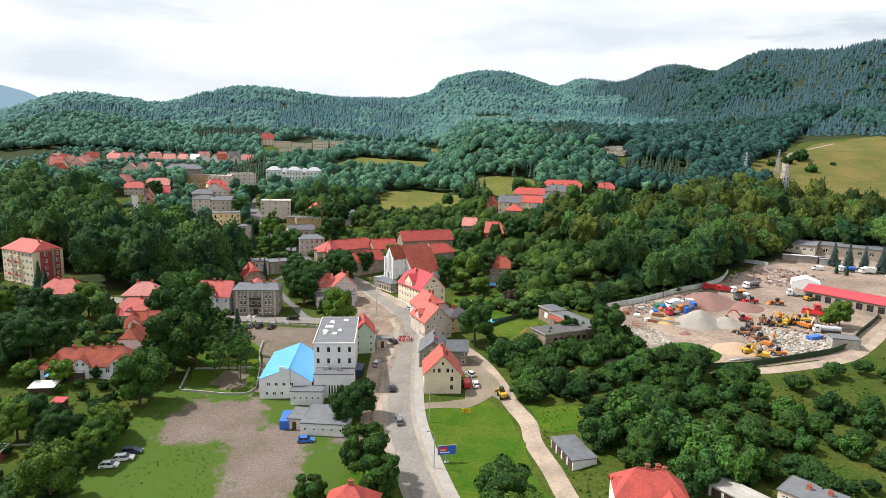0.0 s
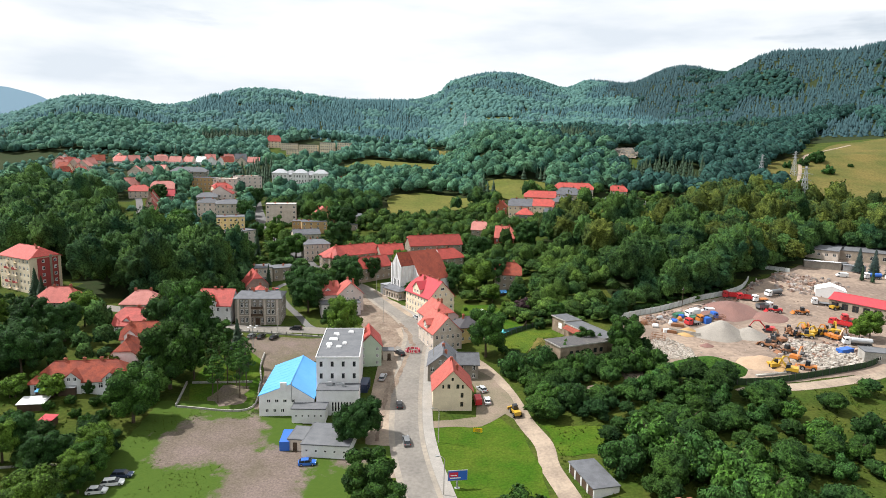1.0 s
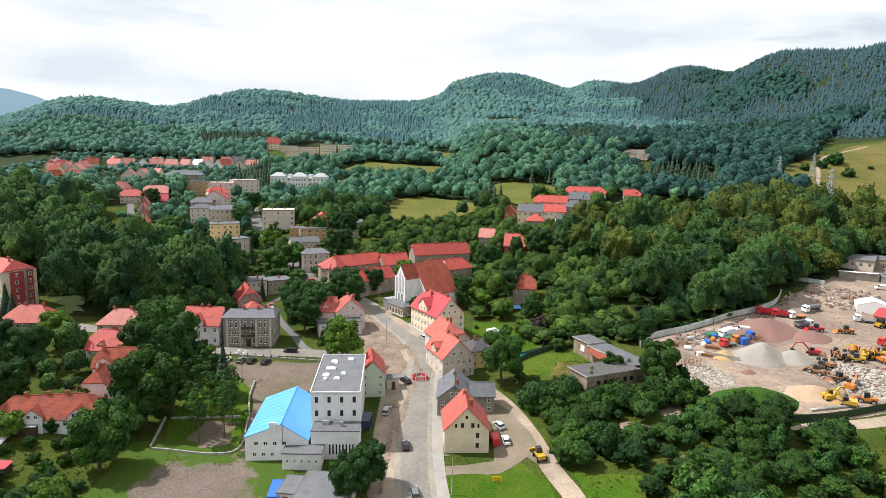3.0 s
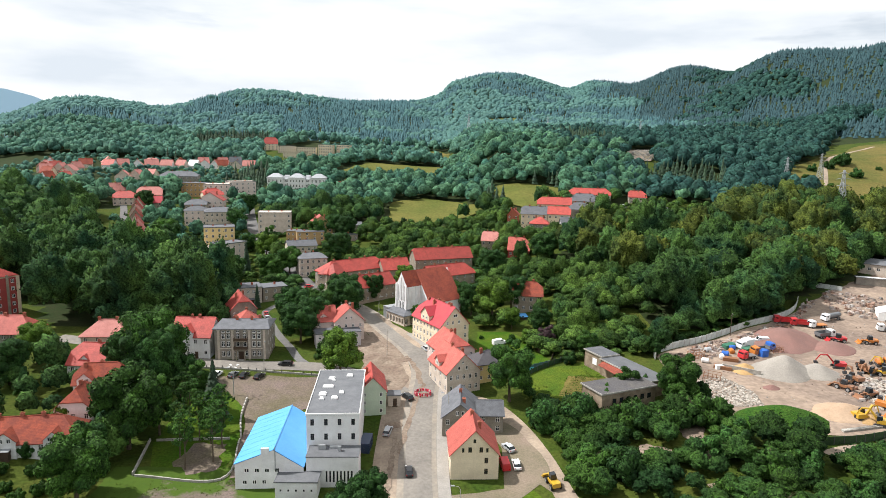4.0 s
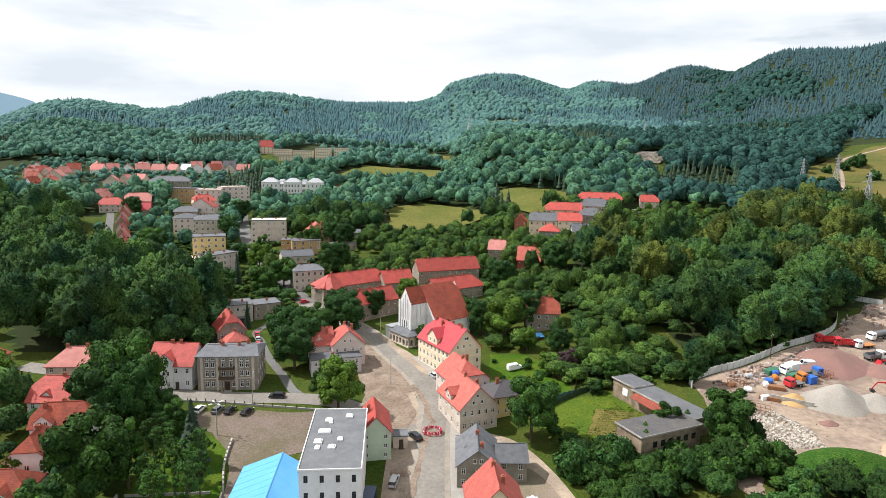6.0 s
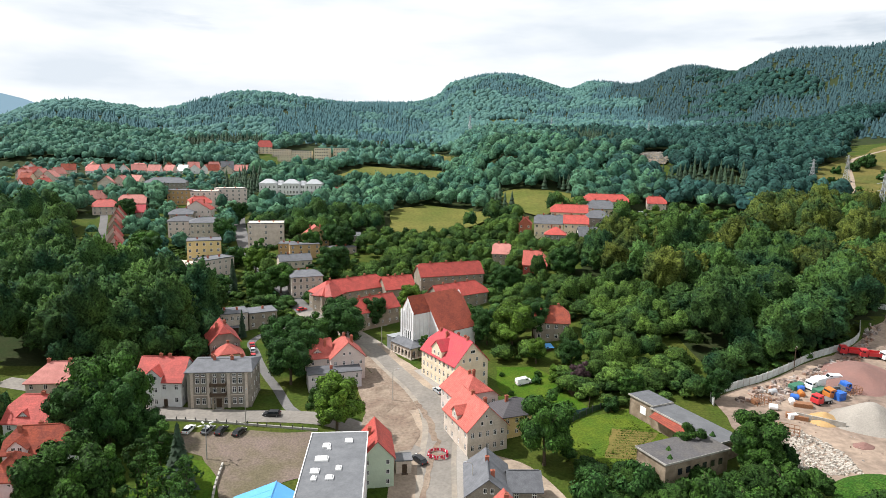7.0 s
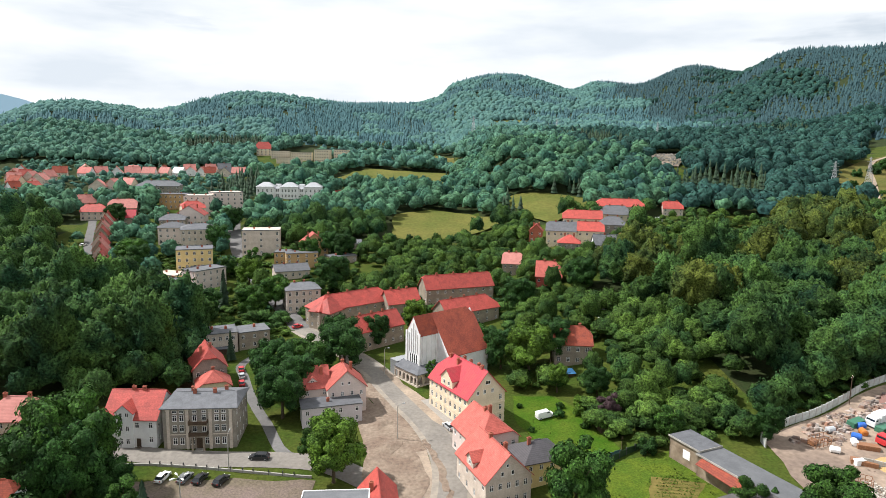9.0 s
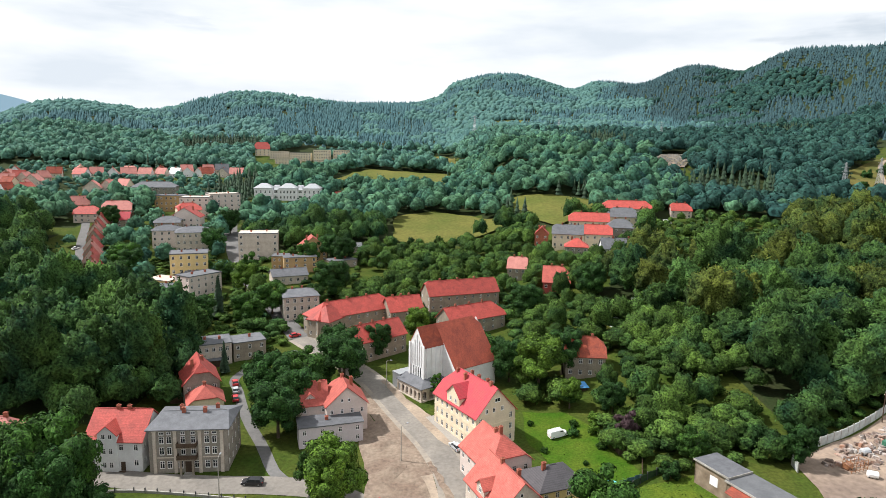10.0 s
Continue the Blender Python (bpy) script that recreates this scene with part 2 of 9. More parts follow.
# ---- mesh helpers ----
class Shape:
    """Collects corners and faces of one mesh."""
    def __init__(self):
        self.v, self.f, self.m = [], [], []

    def face(self, *pts, mat=0):
        n = len(self.v)
        self.v += [tuple(p) for p in pts]
        self.f.append(tuple(range(n, n + len(pts))))
        self.m.append(mat)
        return self

    def box(self, x0, x1, y0, y1, z0, z1, mat=0, taper=0.0):
        n = len(self.v)
        t = taper
        self.v += [(x0, y0, z0), (x1, y0, z0), (x1, y1, z0), (x0, y1, z0), (x0 + t, y0 + t, z1), (x1 - t, y0 + t, z1), (x1 - t, y1 - t, z1), (x0 + t, y1 - t, z1)]
        self.f += [tuple(n + i for i in q) for q in ((3, 2, 1, 0), (4, 5, 6, 7), (0, 1, 5, 4), (1, 2, 6, 5), (2, 3, 7, 6), (3, 0, 4, 7))]
        self.m += [mat] * 6
        return self

    def tube(self, pts, radii, sides=6, mat=0, cap=True):
        pts = [Vector(p) for p in pts]
        rings = []
        for i, p in enumerate(pts):
            d = (pts[min(i + 1, len(pts) - 1)] - pts[max(i - 1, 0)]).normalized()
            a = d.orthogonal().normalized()
            b = d.cross(a)
            rings.append(len(self.v))
            for k in range(sides):
                u = 2 * math.pi * k / sides
                self.v.append(tuple(p + (a * math.cos(u) + b * math.sin(u)) * radii[i]))
        for i in range(len(pts) - 1):
            for k in range(sides):
                q = (rings[i] + k, rings[i] + (k + 1) % sides, rings[i + 1] + (k + 1) % sides, rings[i + 1] + k)
                self.f.append(q)
                self.m.append(mat)
        if cap:
            self.f.append(tuple(rings[-1] + k for k in range(sides)))
            self.f.append(tuple(rings[0] + k for k in reversed(range(sides))))
            self.m += [mat, mat]
        return self

    def slab(self, faces, thick, mat=0):
        """Faces given as corner lists, thickened downwards into one plate."""
        idx, verts, polys = {}, [], []
        for fc in faces:
            poly = []
            for p in fc:
                key = tuple(round(c, 3) for c in p)
                if key not in idx:
                    idx[key] = len(verts)
                    verts.append(key)
                if not poly or poly[-1] != idx[key]:
                    poly.append(idx[key])
            if poly[0] == poly[-1]:
                poly.pop()
            if len(poly) > 2:
                polys.append(poly)
        n, k = len(self.v), len(verts)
        self.v += verts + [(x, y, z - thick) for x, y, z in verts]
        edges = {}
        for p in polys:
            for a, b in zip(p, p[1:] + p[:1]):
                edges[(a, b)] = 1
            self.f.append(tuple(n + a for a in p))
            self.f.append(tuple(n + k + a for a in reversed(p)))
            self.m += [mat, mat]
        for a, b in edges:
            if (b, a) not in edges:
                self.f.append((n + b, n + a, n + k + a, n + k + b))
                self.m.append(mat)
        return self

    def weld(self):
        """Corners in one place become one, so that touching faces hang together."""
        idx, verts = {}, []
        for p in self.v:
            key = tuple(round(c, 3) for c in p)
            if key not in idx:
                idx[key] = len(verts)
                verts.append(p)
        self.f = [tuple(idx[tuple(round(c, 3) for c in self.v[i])] for i in q) for q in self.f]
        self.v = verts
        return self

    def lattice(self, us, zs, solid, y0, y1):
        """A flat grating: the cells of a grid that are solid, from depth y0 to y1, as one closed piece."""
        nu, nz_ = len(us) - 1, len(zs) - 1
        at = lambda i, k: 0 <= i < nu and 0 <= k < nz_ and solid(i, k)
        for i in range(nu):
            for k in range(nz_):
                if not at(i, k):
                    continue
                a, b, c, d = us[i], us[i + 1], zs[k], zs[k + 1]
                self.face((a, y0, c), (b, y0, c), (b, y0, d), (a, y0, d))
                for di, dk, p, q in ((-1, 0, (a, d), (a, c)), (1, 0, (b, c), (b, d)), (0, -1, (a, c), (b, c)), (0, 1, (b, d), (a, d))):
                    if not at(i + di, k + dk):
                        self.face((p[0], y1, p[1]), (q[0], y1, q[1]), (q[0], y0, q[1]), (p[0], y0, p[1]))
        return self.weld()

    def mesh(self, name, mats):
        if name == "wall":
            self.weld()
        me = bpy.data.meshes.new(name)
        me.from_pydata(self.v, [], self.f)
        for m in (mats if isinstance(mats, (list, tuple)) else [mats]):
            me.materials.append(m)
        me.polygons.foreach_set("material_index", self.m)
        me.update()
        return me


def part(name, shape, mat, parent, label="", m=None):
    """One mesh object under a thing or a part; shape may be a Shape or a mesh."""
    ob = new(name, shape.mesh(name, mat) if isinstance(shape, Shape) else shape)
    ob.parent = parent
    if m is not None:
        ob.matrix_basis = m
    if label:
        ob["label"] = label
    return ob


def thing(name, m, label, category, group="", kind=""):
    ob = new(name)
    ob.empty_display_size = 0.5
    ob.matrix_basis = m
    return tagged(ob, label, category, group, kind)


def structure(name, shape, mat, label, category):
    return tagged(new(name, shape.mesh(name, mat)), label, category, "", "structure")


# ---- the lie of the land ----
def smooth(a, b, v):
    u = np.clip((np.asarray(v, float) - a) / (b - a), 0, 1)
    return u * u * (3 - 2 * u)


HILLS = [  # azimuth, distance, crest height, half-widths to both sides, steepness
    (-0.508, 1450, 158, 0.064, 0.122, 0.32), (-0.268, 1700, 209, 0.105, 0.147, 0.33),
    (-0.064, 2000, 214, 0.165, 0.124, 0.33), (0.108, 2300, 345, 0.121, 0.119, 0.28), (0.255, 2450, 331, 0.045, 0.104, 0.30),
    (0.384, 2350, 369, 0.070, 0.092, 0.28), (0.515, 2050, 361, 0.077, 0.172, 0.30), (0.676, 1800, 337, 0.106, 0.150, 0.32),
    (0.870, 1150, 150, 0.10, 0.134, 0.40), (-0.95, 1600, 190, 0.22, 0.15, 0.35), (1.15, 1500, 300, 0.25, 0.15, 0.35)]


def valley(x, y):
    base = np.interp(y, [-400, 60, 140, 167, 230, 280, 340, 400, 480, 550, 640, 730, 900, 1200, 1600, 5000], [-9, -4, -2, 0, 4.8, 6.5, 9, 14, 24, 33, 42, 47, 62, 85, 110, 160])
    right = np.interp(y, [-400, 60, 133, 175, 229, 260, 290, 360, 485, 530, 594, 640, 900, 1600, 5000], [-4, 1, 4.5, 7.2, 9, 12, 16, 22, 38, 45, 60, 72, 95, 140, 180])
    terrace = 3.2 * smooth(75, 92, -x) * smooth(150, 178, y) * (1 - smooth(270, 330, y))
    return base + (right - base) * smooth(20, 78, x) + terrace


def ground(x, y):
    x, y = np.asarray(x, float), np.asarray(y, float)
    z = valley(x, y)
    r, az = np.hypot(x - 4, y - 44), np.arctan2(x - 4, y - 44)
    lift = np.zeros_like(z)
    for a, d, top, wl, wr_, st in HILLS:
        cx, cy = 4 + d * math.sin(a), 44 + d * math.cos(a)
        amp = top - float(valley(cx, cy))
        da = (az - a) / np.where(az < a, wl, wr_)
        dr = (r - d) / (d * st)
        lift += (amp * np.exp(-0.5 * da * da) * np.exp(-np.where(dr < 0, 1.0, 0.7) * dr * dr)) ** 4
    return z + lift ** 0.25 * smooth(500, 900, r)


def gz(x, y):
    return float(ground(x, y))


def axis(lo, hi, step, far_lo, far_hi, grow=1.13):
    out = list(np.arange(lo, hi + step / 2, step))
    s, v = step, out[-1]
    while v < far_hi:
        s *= grow
        v += min(s, 60)
        out.append(v)
    s, v = step, out[0]
    while v > far_lo:
        s *= grow
        v -= min(s, 60)
        out.insert(0, v)
    return np.array(out)


gx, gy = axis(-130, 200, 4.0, -2900, 2600), axis(80, 380, 4.0, -700, 4700)
X, Y = np.meshgrid(gx, gy)
Z = ground(X, Y)
me = bpy.data.meshes.new("ground")
nx, ny = len(gx), len(gy)
quad = np.arange(nx * ny).reshape(ny, nx)
quads = np.stack([quad[:-1, :-1], quad[:-1, 1:], quad[1:, 1:], quad[1:, :-1]], -1).reshape(-1, 4)
me.from_pydata(np.stack([X, Y, Z], -1).reshape(-1, 3).tolist(), [], quads.tolist())
me.materials.append(GRASS)
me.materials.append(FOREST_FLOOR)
me.shade_smooth()
ground_mesh = me
tagged(new("ground", me), "grassy valley floor rising into wooded hills", "ground", "", "structure")


def spline(pts, step=2.0):
    p = [Vector((*q[:2], 0)) for q in pts]
    p = [p[0] * 2 - p[1]] + p + [p[-1] * 2 - p[-2]]
    out = []
    for i in range(1, len(p) - 2):
        n = max(1, int((p[i + 1] - p[i]).length / step))
        for k in range(n):
            t = k / n
            a, b, c, d = p[i - 1:i + 3]
            out.append(0.5 * ((2 * b) + (c - a) * t + (2 * a - 5 * b + 4 * c - d) * t * t + (3 * b - a - 3 * c + d) * t ** 3))
    out.append(p[-2])
    return [(q.x, q.y) for q in out]


def ribbon(pts, offs, lifts):
    """A strip along a line: cross-section offsets to the right and heights over the ground."""
    line = spline(pts)
    s = Shape()
    rows = []
    for i, (x, y) in enumerate(line):
        a, b = line[max(i - 1, 0)], line[min(i + 1, len(line) - 1)]
        dx, dy = b[0] - a[0], b[1] - a[1]
        n = math.hypot(dx, dy)
        row = []
        for k, (o, l) in enumerate(zip(offs, lifts)):
            oo = o(i / len(line)) if callable(o) else o
            px, py = x + dy / n * oo, y - dx / n * oo
            row.append((px, py, gz(px, py) + l))
        rows.append(len(s.v))
        s.v += row
    for a, b in zip(rows, rows[1:]):
        for k in range(len(offs) - 1):
            s.f.append((a + k, a + k + 1, b + k + 1, b + k))
            s.m.append(0)
    return s


def patch(poly, lift=0.08, step=4.0, rough=0.8, seed=1):
    """A piece of ground cover with an uneven edge, laid over the land."""
    from mathutils.geometry import delaunay_2d_cdt
    rnd = random.Random(seed)
    edge = []
    for i, a in enumerate(poly):
        b = poly[(i + 1) % len(poly)]
        n = max(1, int(math.hypot(b[0] - a[0], b[1] - a[1]) / step))
        for k in range(n):
            j = 0 if k == 0 else rough
            edge.append(Vector((a[0] + (b[0] - a[0]) * k / n + rnd.uniform(-j, j), a[1] + (b[1] - a[1]) * k / n + rnd.uniform(-j, j))))
    xs, ys = [p.x for p in edge], [p.y for p in edge]
    inner = [Vector((x, y)) for x in np.arange(min(xs), max(xs), step) for y in np.arange(min(ys), max(ys), step)]
    inner = [p for p in inner if inside(p.x, p.y, poly)]
    v, _, f, *_ = delaunay_2d_cdt(edge + inner, [], [list(range(len(edge)))], 1, 1e-4)
    s = Shape()
    s.v = [(p.x, p.y, gz(p.x, p.y) + lift) for p in v]
    s.f = [tuple(t) for t in f]
    s.m = [0] * len(s.f)
    return s


def inside(x, y, poly):
    c = False
    for i in range(len(poly)):
        (x0, y0), (x1, y1) = poly[i - 1], poly[i]
        if (y0 > y) != (y1 > y) and x < (x1 - x0) * (y - y0) / (y1 - y0) + x0:
            c = not c
    return c


# ---- roads and open ground ----
MAIN_ROAD = [(22, 72), (16, 96), (10.4, 116.3), (6.3, 135.2), (3.8, 150.6), (2.9, 165.2), (2.8, 184.6), (3.3, 206), (4.2, 220), (2.6, 232), (-1.8, 244.4), (-7.5, 256.3), (-13.0, 268.0), (-18.5, 280), (-27, 293), (-38, 306), (-50, 321), (-62, 345), (-76, 372), (-92, 400), (-104, 425), (-116, 455), (-128, 490), (-140, 530)]
LANE = [(10, 210), (16, 206), (22.9, 201.5), (28.7, 189.0), (32.5, 173.5), (34.8, 158.5), (37.6, 146.9), (37.4, 137.1), (39.2, 125.0), (41, 108), (45, 88)]
STREET = [(-120, 240), (-95, 233), (-79, 230.0), (-64, 227.4), (-50, 226.3), (-36, 226), (-24, 224), (-12, 216), (-2, 208)]
SIDE_LANE = [(-33, 227), (-37, 231), (-43, 243), (-48, 252), (-53, 262), (-58, 274), (-62, 284), (-58, 296), (-48, 308)]
YARD_ROAD = [(96, 166), (101.4, 168.4), (115, 170.5), (129.2, 174.2), (146.4, 181.0), (164.0, 194.8), (184.2, 214.1), (210, 240)]
FAR_STREET = [(-150, 360), (-168, 395), (-188, 428), (-206, 462), (-224, 500), (-250, 550)]
structure("road", ribbon(MAIN_ROAD[:17], (-4.6, -2, 0, 2, 4.4), (0.10, 0.14, 0.15, 0.14, 0.10)), ASPHALT, "dusty grey asphalt main road under repair", "road")
structure("carriageway", ribbon(MAIN_ROAD[:17], (-3.1, -1.5, 0, 1.5, 3.2), (0.155, 0.19, 0.20, 0.19, 0.155)), STREET_GREY, "worn grey asphalt carriageway", "road")
structure("town_street", ribbon(MAIN_ROAD[16:], (-3.9, -1.6, 0, 1.6, 3.9), (0.10, 0.14, 0.15, 0.14, 0.10)), TOWN_ASPHALT, "grey street through the town", "road")
structure("road_verge", ribbon(MAIN_ROAD[3:10], (-10.5, -8.5, -6.5, -4.5), (0.05, 0.08, 0.08, 0.09)), DUSTY, "dusty torn-up roadside strip", "road verge")
structure("roadside_dirt", ribbon(MAIN_ROAD[9:14], (-8.4, -6.5, -4.4), (0.07, 0.10, 0.11)), DIRT, "torn-up brown earth along the road", "road verge")
structure("pavement", ribbon(MAIN_ROAD[:12], (4.4, 4.45, 4.65, 7.2, 7.25), (0.05, 0.22, 0.22, 0.22, 0.03)), PAVING, "pale raised pavement with a kerb", "pavement")
structure("gravel_lane", ribbon(LANE, (-2.3, -1, 1, 2.3), (0.06, 0.10, 0.10, 0.06)), DUSTY, "pale unpaved lane", "lane")
structure("side_street", ribbon(STREET, (-3.2, -1, 1, 3.2), (0.10, 0.13, 0.13, 0.10)), STREET_GREY, "narrow grey asphalt street", "road")
structure("side_lane", ribbon(SIDE_LANE, (-1.4, 0, 1.4), (0.08, 0.11, 0.08)), TOWN_ASPHALT, "narrow asphalt lane between gardens", "lane")
structure("yard_road", ribbon(YARD_ROAD, (-2.2, 0, 2.2), (0.08, 0.12, 0.08)), DUSTY, "pale dirt road along the yard fence", "lane")
structure("far_street", ribbon(FAR_STREET, (-2.4, 0, 2.4), (0.15, 0.2, 0.15)), TOWN_ASPHALT, "grey street beside a row of gabled houses", "road")
LOT = [(-56, 163), (-39, 163.5), (-33.5, 158), (-30.5, 148), (-10, 144), (-3, 146), (-2.5, 140), (-13, 139), (-15, 127), (-18, 112), (-24, 98), (-32, 100), (-34, 114), (-33, 124), (-42, 130), (-50, 135), (-57, 141), (-60, 152)]
LOT_TURF = ([(-56, 124), (-57, 131), (-51, 138), (-46, 138.5), (-41, 139.8), (-37, 136), (-36, 131), (-40, 124), (-48, 118)], [(-31.5, 145.5), (-33.5, 155), (-31, 163), (-27, 160), (-25.5, 148)], [(-18.5, 142), (-13, 143), (-11, 127), (-15, 118), (-18, 128)], [(-61, 164), (-40, 166), (-37, 161.5), (-45, 160), (-54, 161), (-57, 150), (-56, 141), (-62, 139)])


def edge_distance(x, y, poly):
    """Metres from a polygon's edge, positive inside."""
    best = 1e9
    for i in range(len(poly)):
        (x0, y0), (x1, y1) = poly[i - 1], poly[i]
        dx, dy = x1 - x0, y1 - y0
        t = min(1, max(0, ((x - x0) * dx + (y - y0) * dy) / (dx * dx + dy * dy)))
        best = min(best, math.hypot(x - x0 - t * dx, y - y0 - t * dy))
    return best if inside(x, y, poly) else -best


def worn_material(name, bare, bare2, grown, grown2):
    """Bare gravel that grass has grown over, by the mesh's own cover values and a ragged noise."""
    m = material(name, bare, 1.0, 0.45, 0.10, bare2, 2.2, 0.6)
    nt = m.node_tree
    bs = nt.nodes["Principled BSDF"]
    gravel = bs.inputs["Base Color"].links[0].from_socket
    tc, at = nt.nodes.new("ShaderNodeTexCoord"), nt.nodes.new("ShaderNodeAttribute")
    at.attribute_name = "cover"
    out = []
    for scale, detail in ((0.28, 9), (0.9, 4)):
        n = nt.nodes.new("ShaderNodeTexNoise")
        n.inputs["Scale"].default_value, n.inputs["Detail"].default_value, n.inputs["Roughness"].default_value = scale, detail, 0.7
        nt.links.new(tc.outputs["Object"], n.inputs["Vector"])
        out.append(n)
    k = nt.nodes.new("ShaderNodeMath")
    k.operation, k.inputs[1].default_value = "MULTIPLY_ADD", 1.9
    nt.links.new(out[0].outputs["Fac"], k.inputs[0])
    nt.links.new(at.outputs["Fac"], k.inputs[2])
    r = nt.nodes.new("ShaderNodeMapRange")
    r.inputs["From Min"].default_value, r.inputs["From Max"].default_value = 1.30, 1.62
    nt.links.new(k.outputs[0], r.inputs["Value"])
    g = nt.nodes.new("ShaderNodeMix")
    g.data_type = "RGBA"
    g.inputs["A"].default_value, g.inputs["B"].default_value = (*grown, 1), (*grown2, 1)
    nt.links.new(out[1].outputs["Fac"], g.inputs["Factor"])
    mx = nt.nodes.new("ShaderNodeMix")
    mx.data_type = "RGBA"
    nt.links.new(r.outputs[0], mx.inputs["Factor"])
    nt.links.new(g.outputs["Result"], mx.inputs["A"])
    nt.links.new(gravel, mx.inputs["B"])
    nt.links.new(mx.outputs["Result"], bs.inputs["Base Color"])
    return m


def gravel_lot():
    wide = [(-66, 170), (-34, 170), (-24, 160), (-24, 150), (2, 148), (2, 138), (-6, 136), (-9, 118), (-12, 92), (-40, 92), (-66, 112)]
    s = patch(wide, 0.09, 1.4, 0.3, 40)
    me = s.mesh("gravel_lot", worn_material("worn_gravel", (0.158, 0.120, 0.104), (0.112, 0.090, 0.066), (0.032, 0.072, 0.004), (0.060, 0.096, 0.008)))
    cover = me.attributes.new("cover", "FLOAT", "POINT")
    for i, (x, y, z) in enumerate(s.v):
        d = min(edge_distance(x, y, LOT), *(-edge_distance(x, y, p) for p in LOT_TURF))
        cover.data[i].value = min(1.0, max(0.0, 0.5 + d / 7.0))
    tagged(new("gravel_lot", me), "bare brownish gravel parking lot with grassy edges", "parking lot", "", "structure")


gravel_lot()
UPPER_LOT = [(-66, 217.5), (-47, 218.5), (-26, 218), (-25, 200), (-36, 193), (-37, 170), (-34.5, 163), (-39, 163), (-42, 188), (-46, 199), (-52, 207), (-64, 211)]
structure("upper_lot", patch(UPPER_LOT, 0.09, 3, 0.5, 2), LOT_GRAVEL, "brownish gravel car park", "parking lot")
FORECOURT = [(21.6, 196), (23, 176), (22, 163), (10, 160.5), (10.5, 157), (23, 158), (30, 164), (32.5, 160), (33, 172), (28, 188)]
structure("forecourt", patch(FORECOURT, 0.12, 3, 0.4, 3), GRAVEL, "brown gravel forecourt beside the lane", "forecourt")
DIRT_LOT = [(-19.5, 262), (-12, 248), (-5, 231), (-1, 219), (-3, 210), (-9, 208), (-15, 216), (-17, 232), (-20, 246)]
structure("dirt_lot", patch(DIRT_LOT, 0.16, 3, 0.8, 4), DIRT, "torn-up brown earth beside the road", "bare earth")
for n_, streak in enumerate(([(-1.5, 176), (0.5, 190), (2.2, 203), (4.4, 214), (3.2, 215), (0.8, 204), (-0.8, 191), (-2.4, 177)], [(-3.4, 150), (-3.0, 165), (-2.8, 184), (-3.9, 184), (-4.1, 165), (-4.4, 150)], [(3.6, 214), (2.2, 224), (-2, 236), (-3, 235), (0.8, 223), (2.0, 214)])):
    structure("dirt_streak", patch(streak, 0.24, 1.5, 0.35, 30 + n_), DIRT, "brown dirt track worn across the road", "dirt")
PARK_EARTH = [(-52, 180), (-44, 180), (-43, 169), (-49, 167), (-54, 172)]
structure("bare_earth", patch(PARK_EARTH, 0.12, 1.5, 0.8, 34), LOT_GRAVEL, "bare trodden earth under young trees", "bare earth")
CHURCH_YARD = [(-14, 279), (-7, 267), (0, 256), (8, 240), (5.5, 238), (-1, 247), (-8, 259), (-15, 272), (-18.5, 281), (-16, 284)]
structure("church_forecourt", patch(CHURCH_YARD, 0.18, 3, 0.4, 5), DUSTY, "dusty paved forecourt along the street", "forecourt")
YARD_POLY = [(78, 224), (78.2, 227.5), (81.5, 230.5), (98.5, 239.2), (110.4, 246.6), (122, 254), (140, 263.4), (150, 271.5), (180, 297), (233, 336), (262, 312), (249, 290), (182, 209), (146, 181), (113, 173), (90, 178), (79, 190), (76, 206)]
structure("depot_yard", patch(YARD_POLY, 0.10, 5, 0.8, 6), YARD, "pale dusty yard of a building depot", "yard")
HILL_FIELD = [(305, 555), (335, 605), (376, 635), (476, 718), (560, 740), (600, 640), (460, 440), (330, 412), (290, 431), (298, 500)]
structure("hill_field", patch(HILL_FIELD, 1.2, 16, 3, 7), DRYGRASS, "yellowed hillside pasture", "field")
FIELD_A = [(-26, 535), (0, 552), (27, 536), (55, 494), (60, 477), (44, 488), (20, 475), (-9, 463), (-26, 471)]
structure("meadow_field", patch(FIELD_A, 1.2, 10, 2, 8), MEADOW, "mown meadow between trees", "field")
FIELD_B = [(54, 548), (85, 541), (118, 526), (106, 508), (88, 480), (73, 458), (58, 500)]
structure("upper_field", patch(FIELD_B, 1.2, 10, 2, 9), MEADOW, "mown meadow behind farm buildings", "field")
FIELD_C = [(-102, 722), (-76, 815), (-42, 800), (17, 788), (30, 720), (9, 688), (-36, 703), (-70, 698)]
structure("slope_meadow", patch(FIELD_C, 1.2, 12, 3, 10), MEADOW, "sloping green and yellow meadow", "field")
FIELD_D = [(-16, 922), (18, 968), (44, 820), (46, 782), (8, 840)]
structure("high_meadow", patch(FIELD_D, 1.2, 12, 3, 11), DRYGRASS, "small yellowed meadow on the slope", "field")
LAWN_POLY = [(9.5, 158.5), (27, 164), (33.5, 153), (35.5, 137), (35, 124), (38, 108), (30, 92), (22, 92), (15.5, 112), (11.5, 132)]
structure("lawn", patch(LAWN_POLY, 0.07, 4, 0.5, 12), LAWN, "bright green mown grass beside the road", "lawn")
GARDEN_POLY = [(38, 222.5), (45, 224), (56, 226), (60, 214), (61, 202), (47, 195), (39, 198), (32, 207), (34, 217)]
structure("garden_lawn", patch(GARDEN_POLY, 0.07, 4, 0.7, 13), ROUGH_MEADOW, "tall yellowish green allotment grass", "meadow")
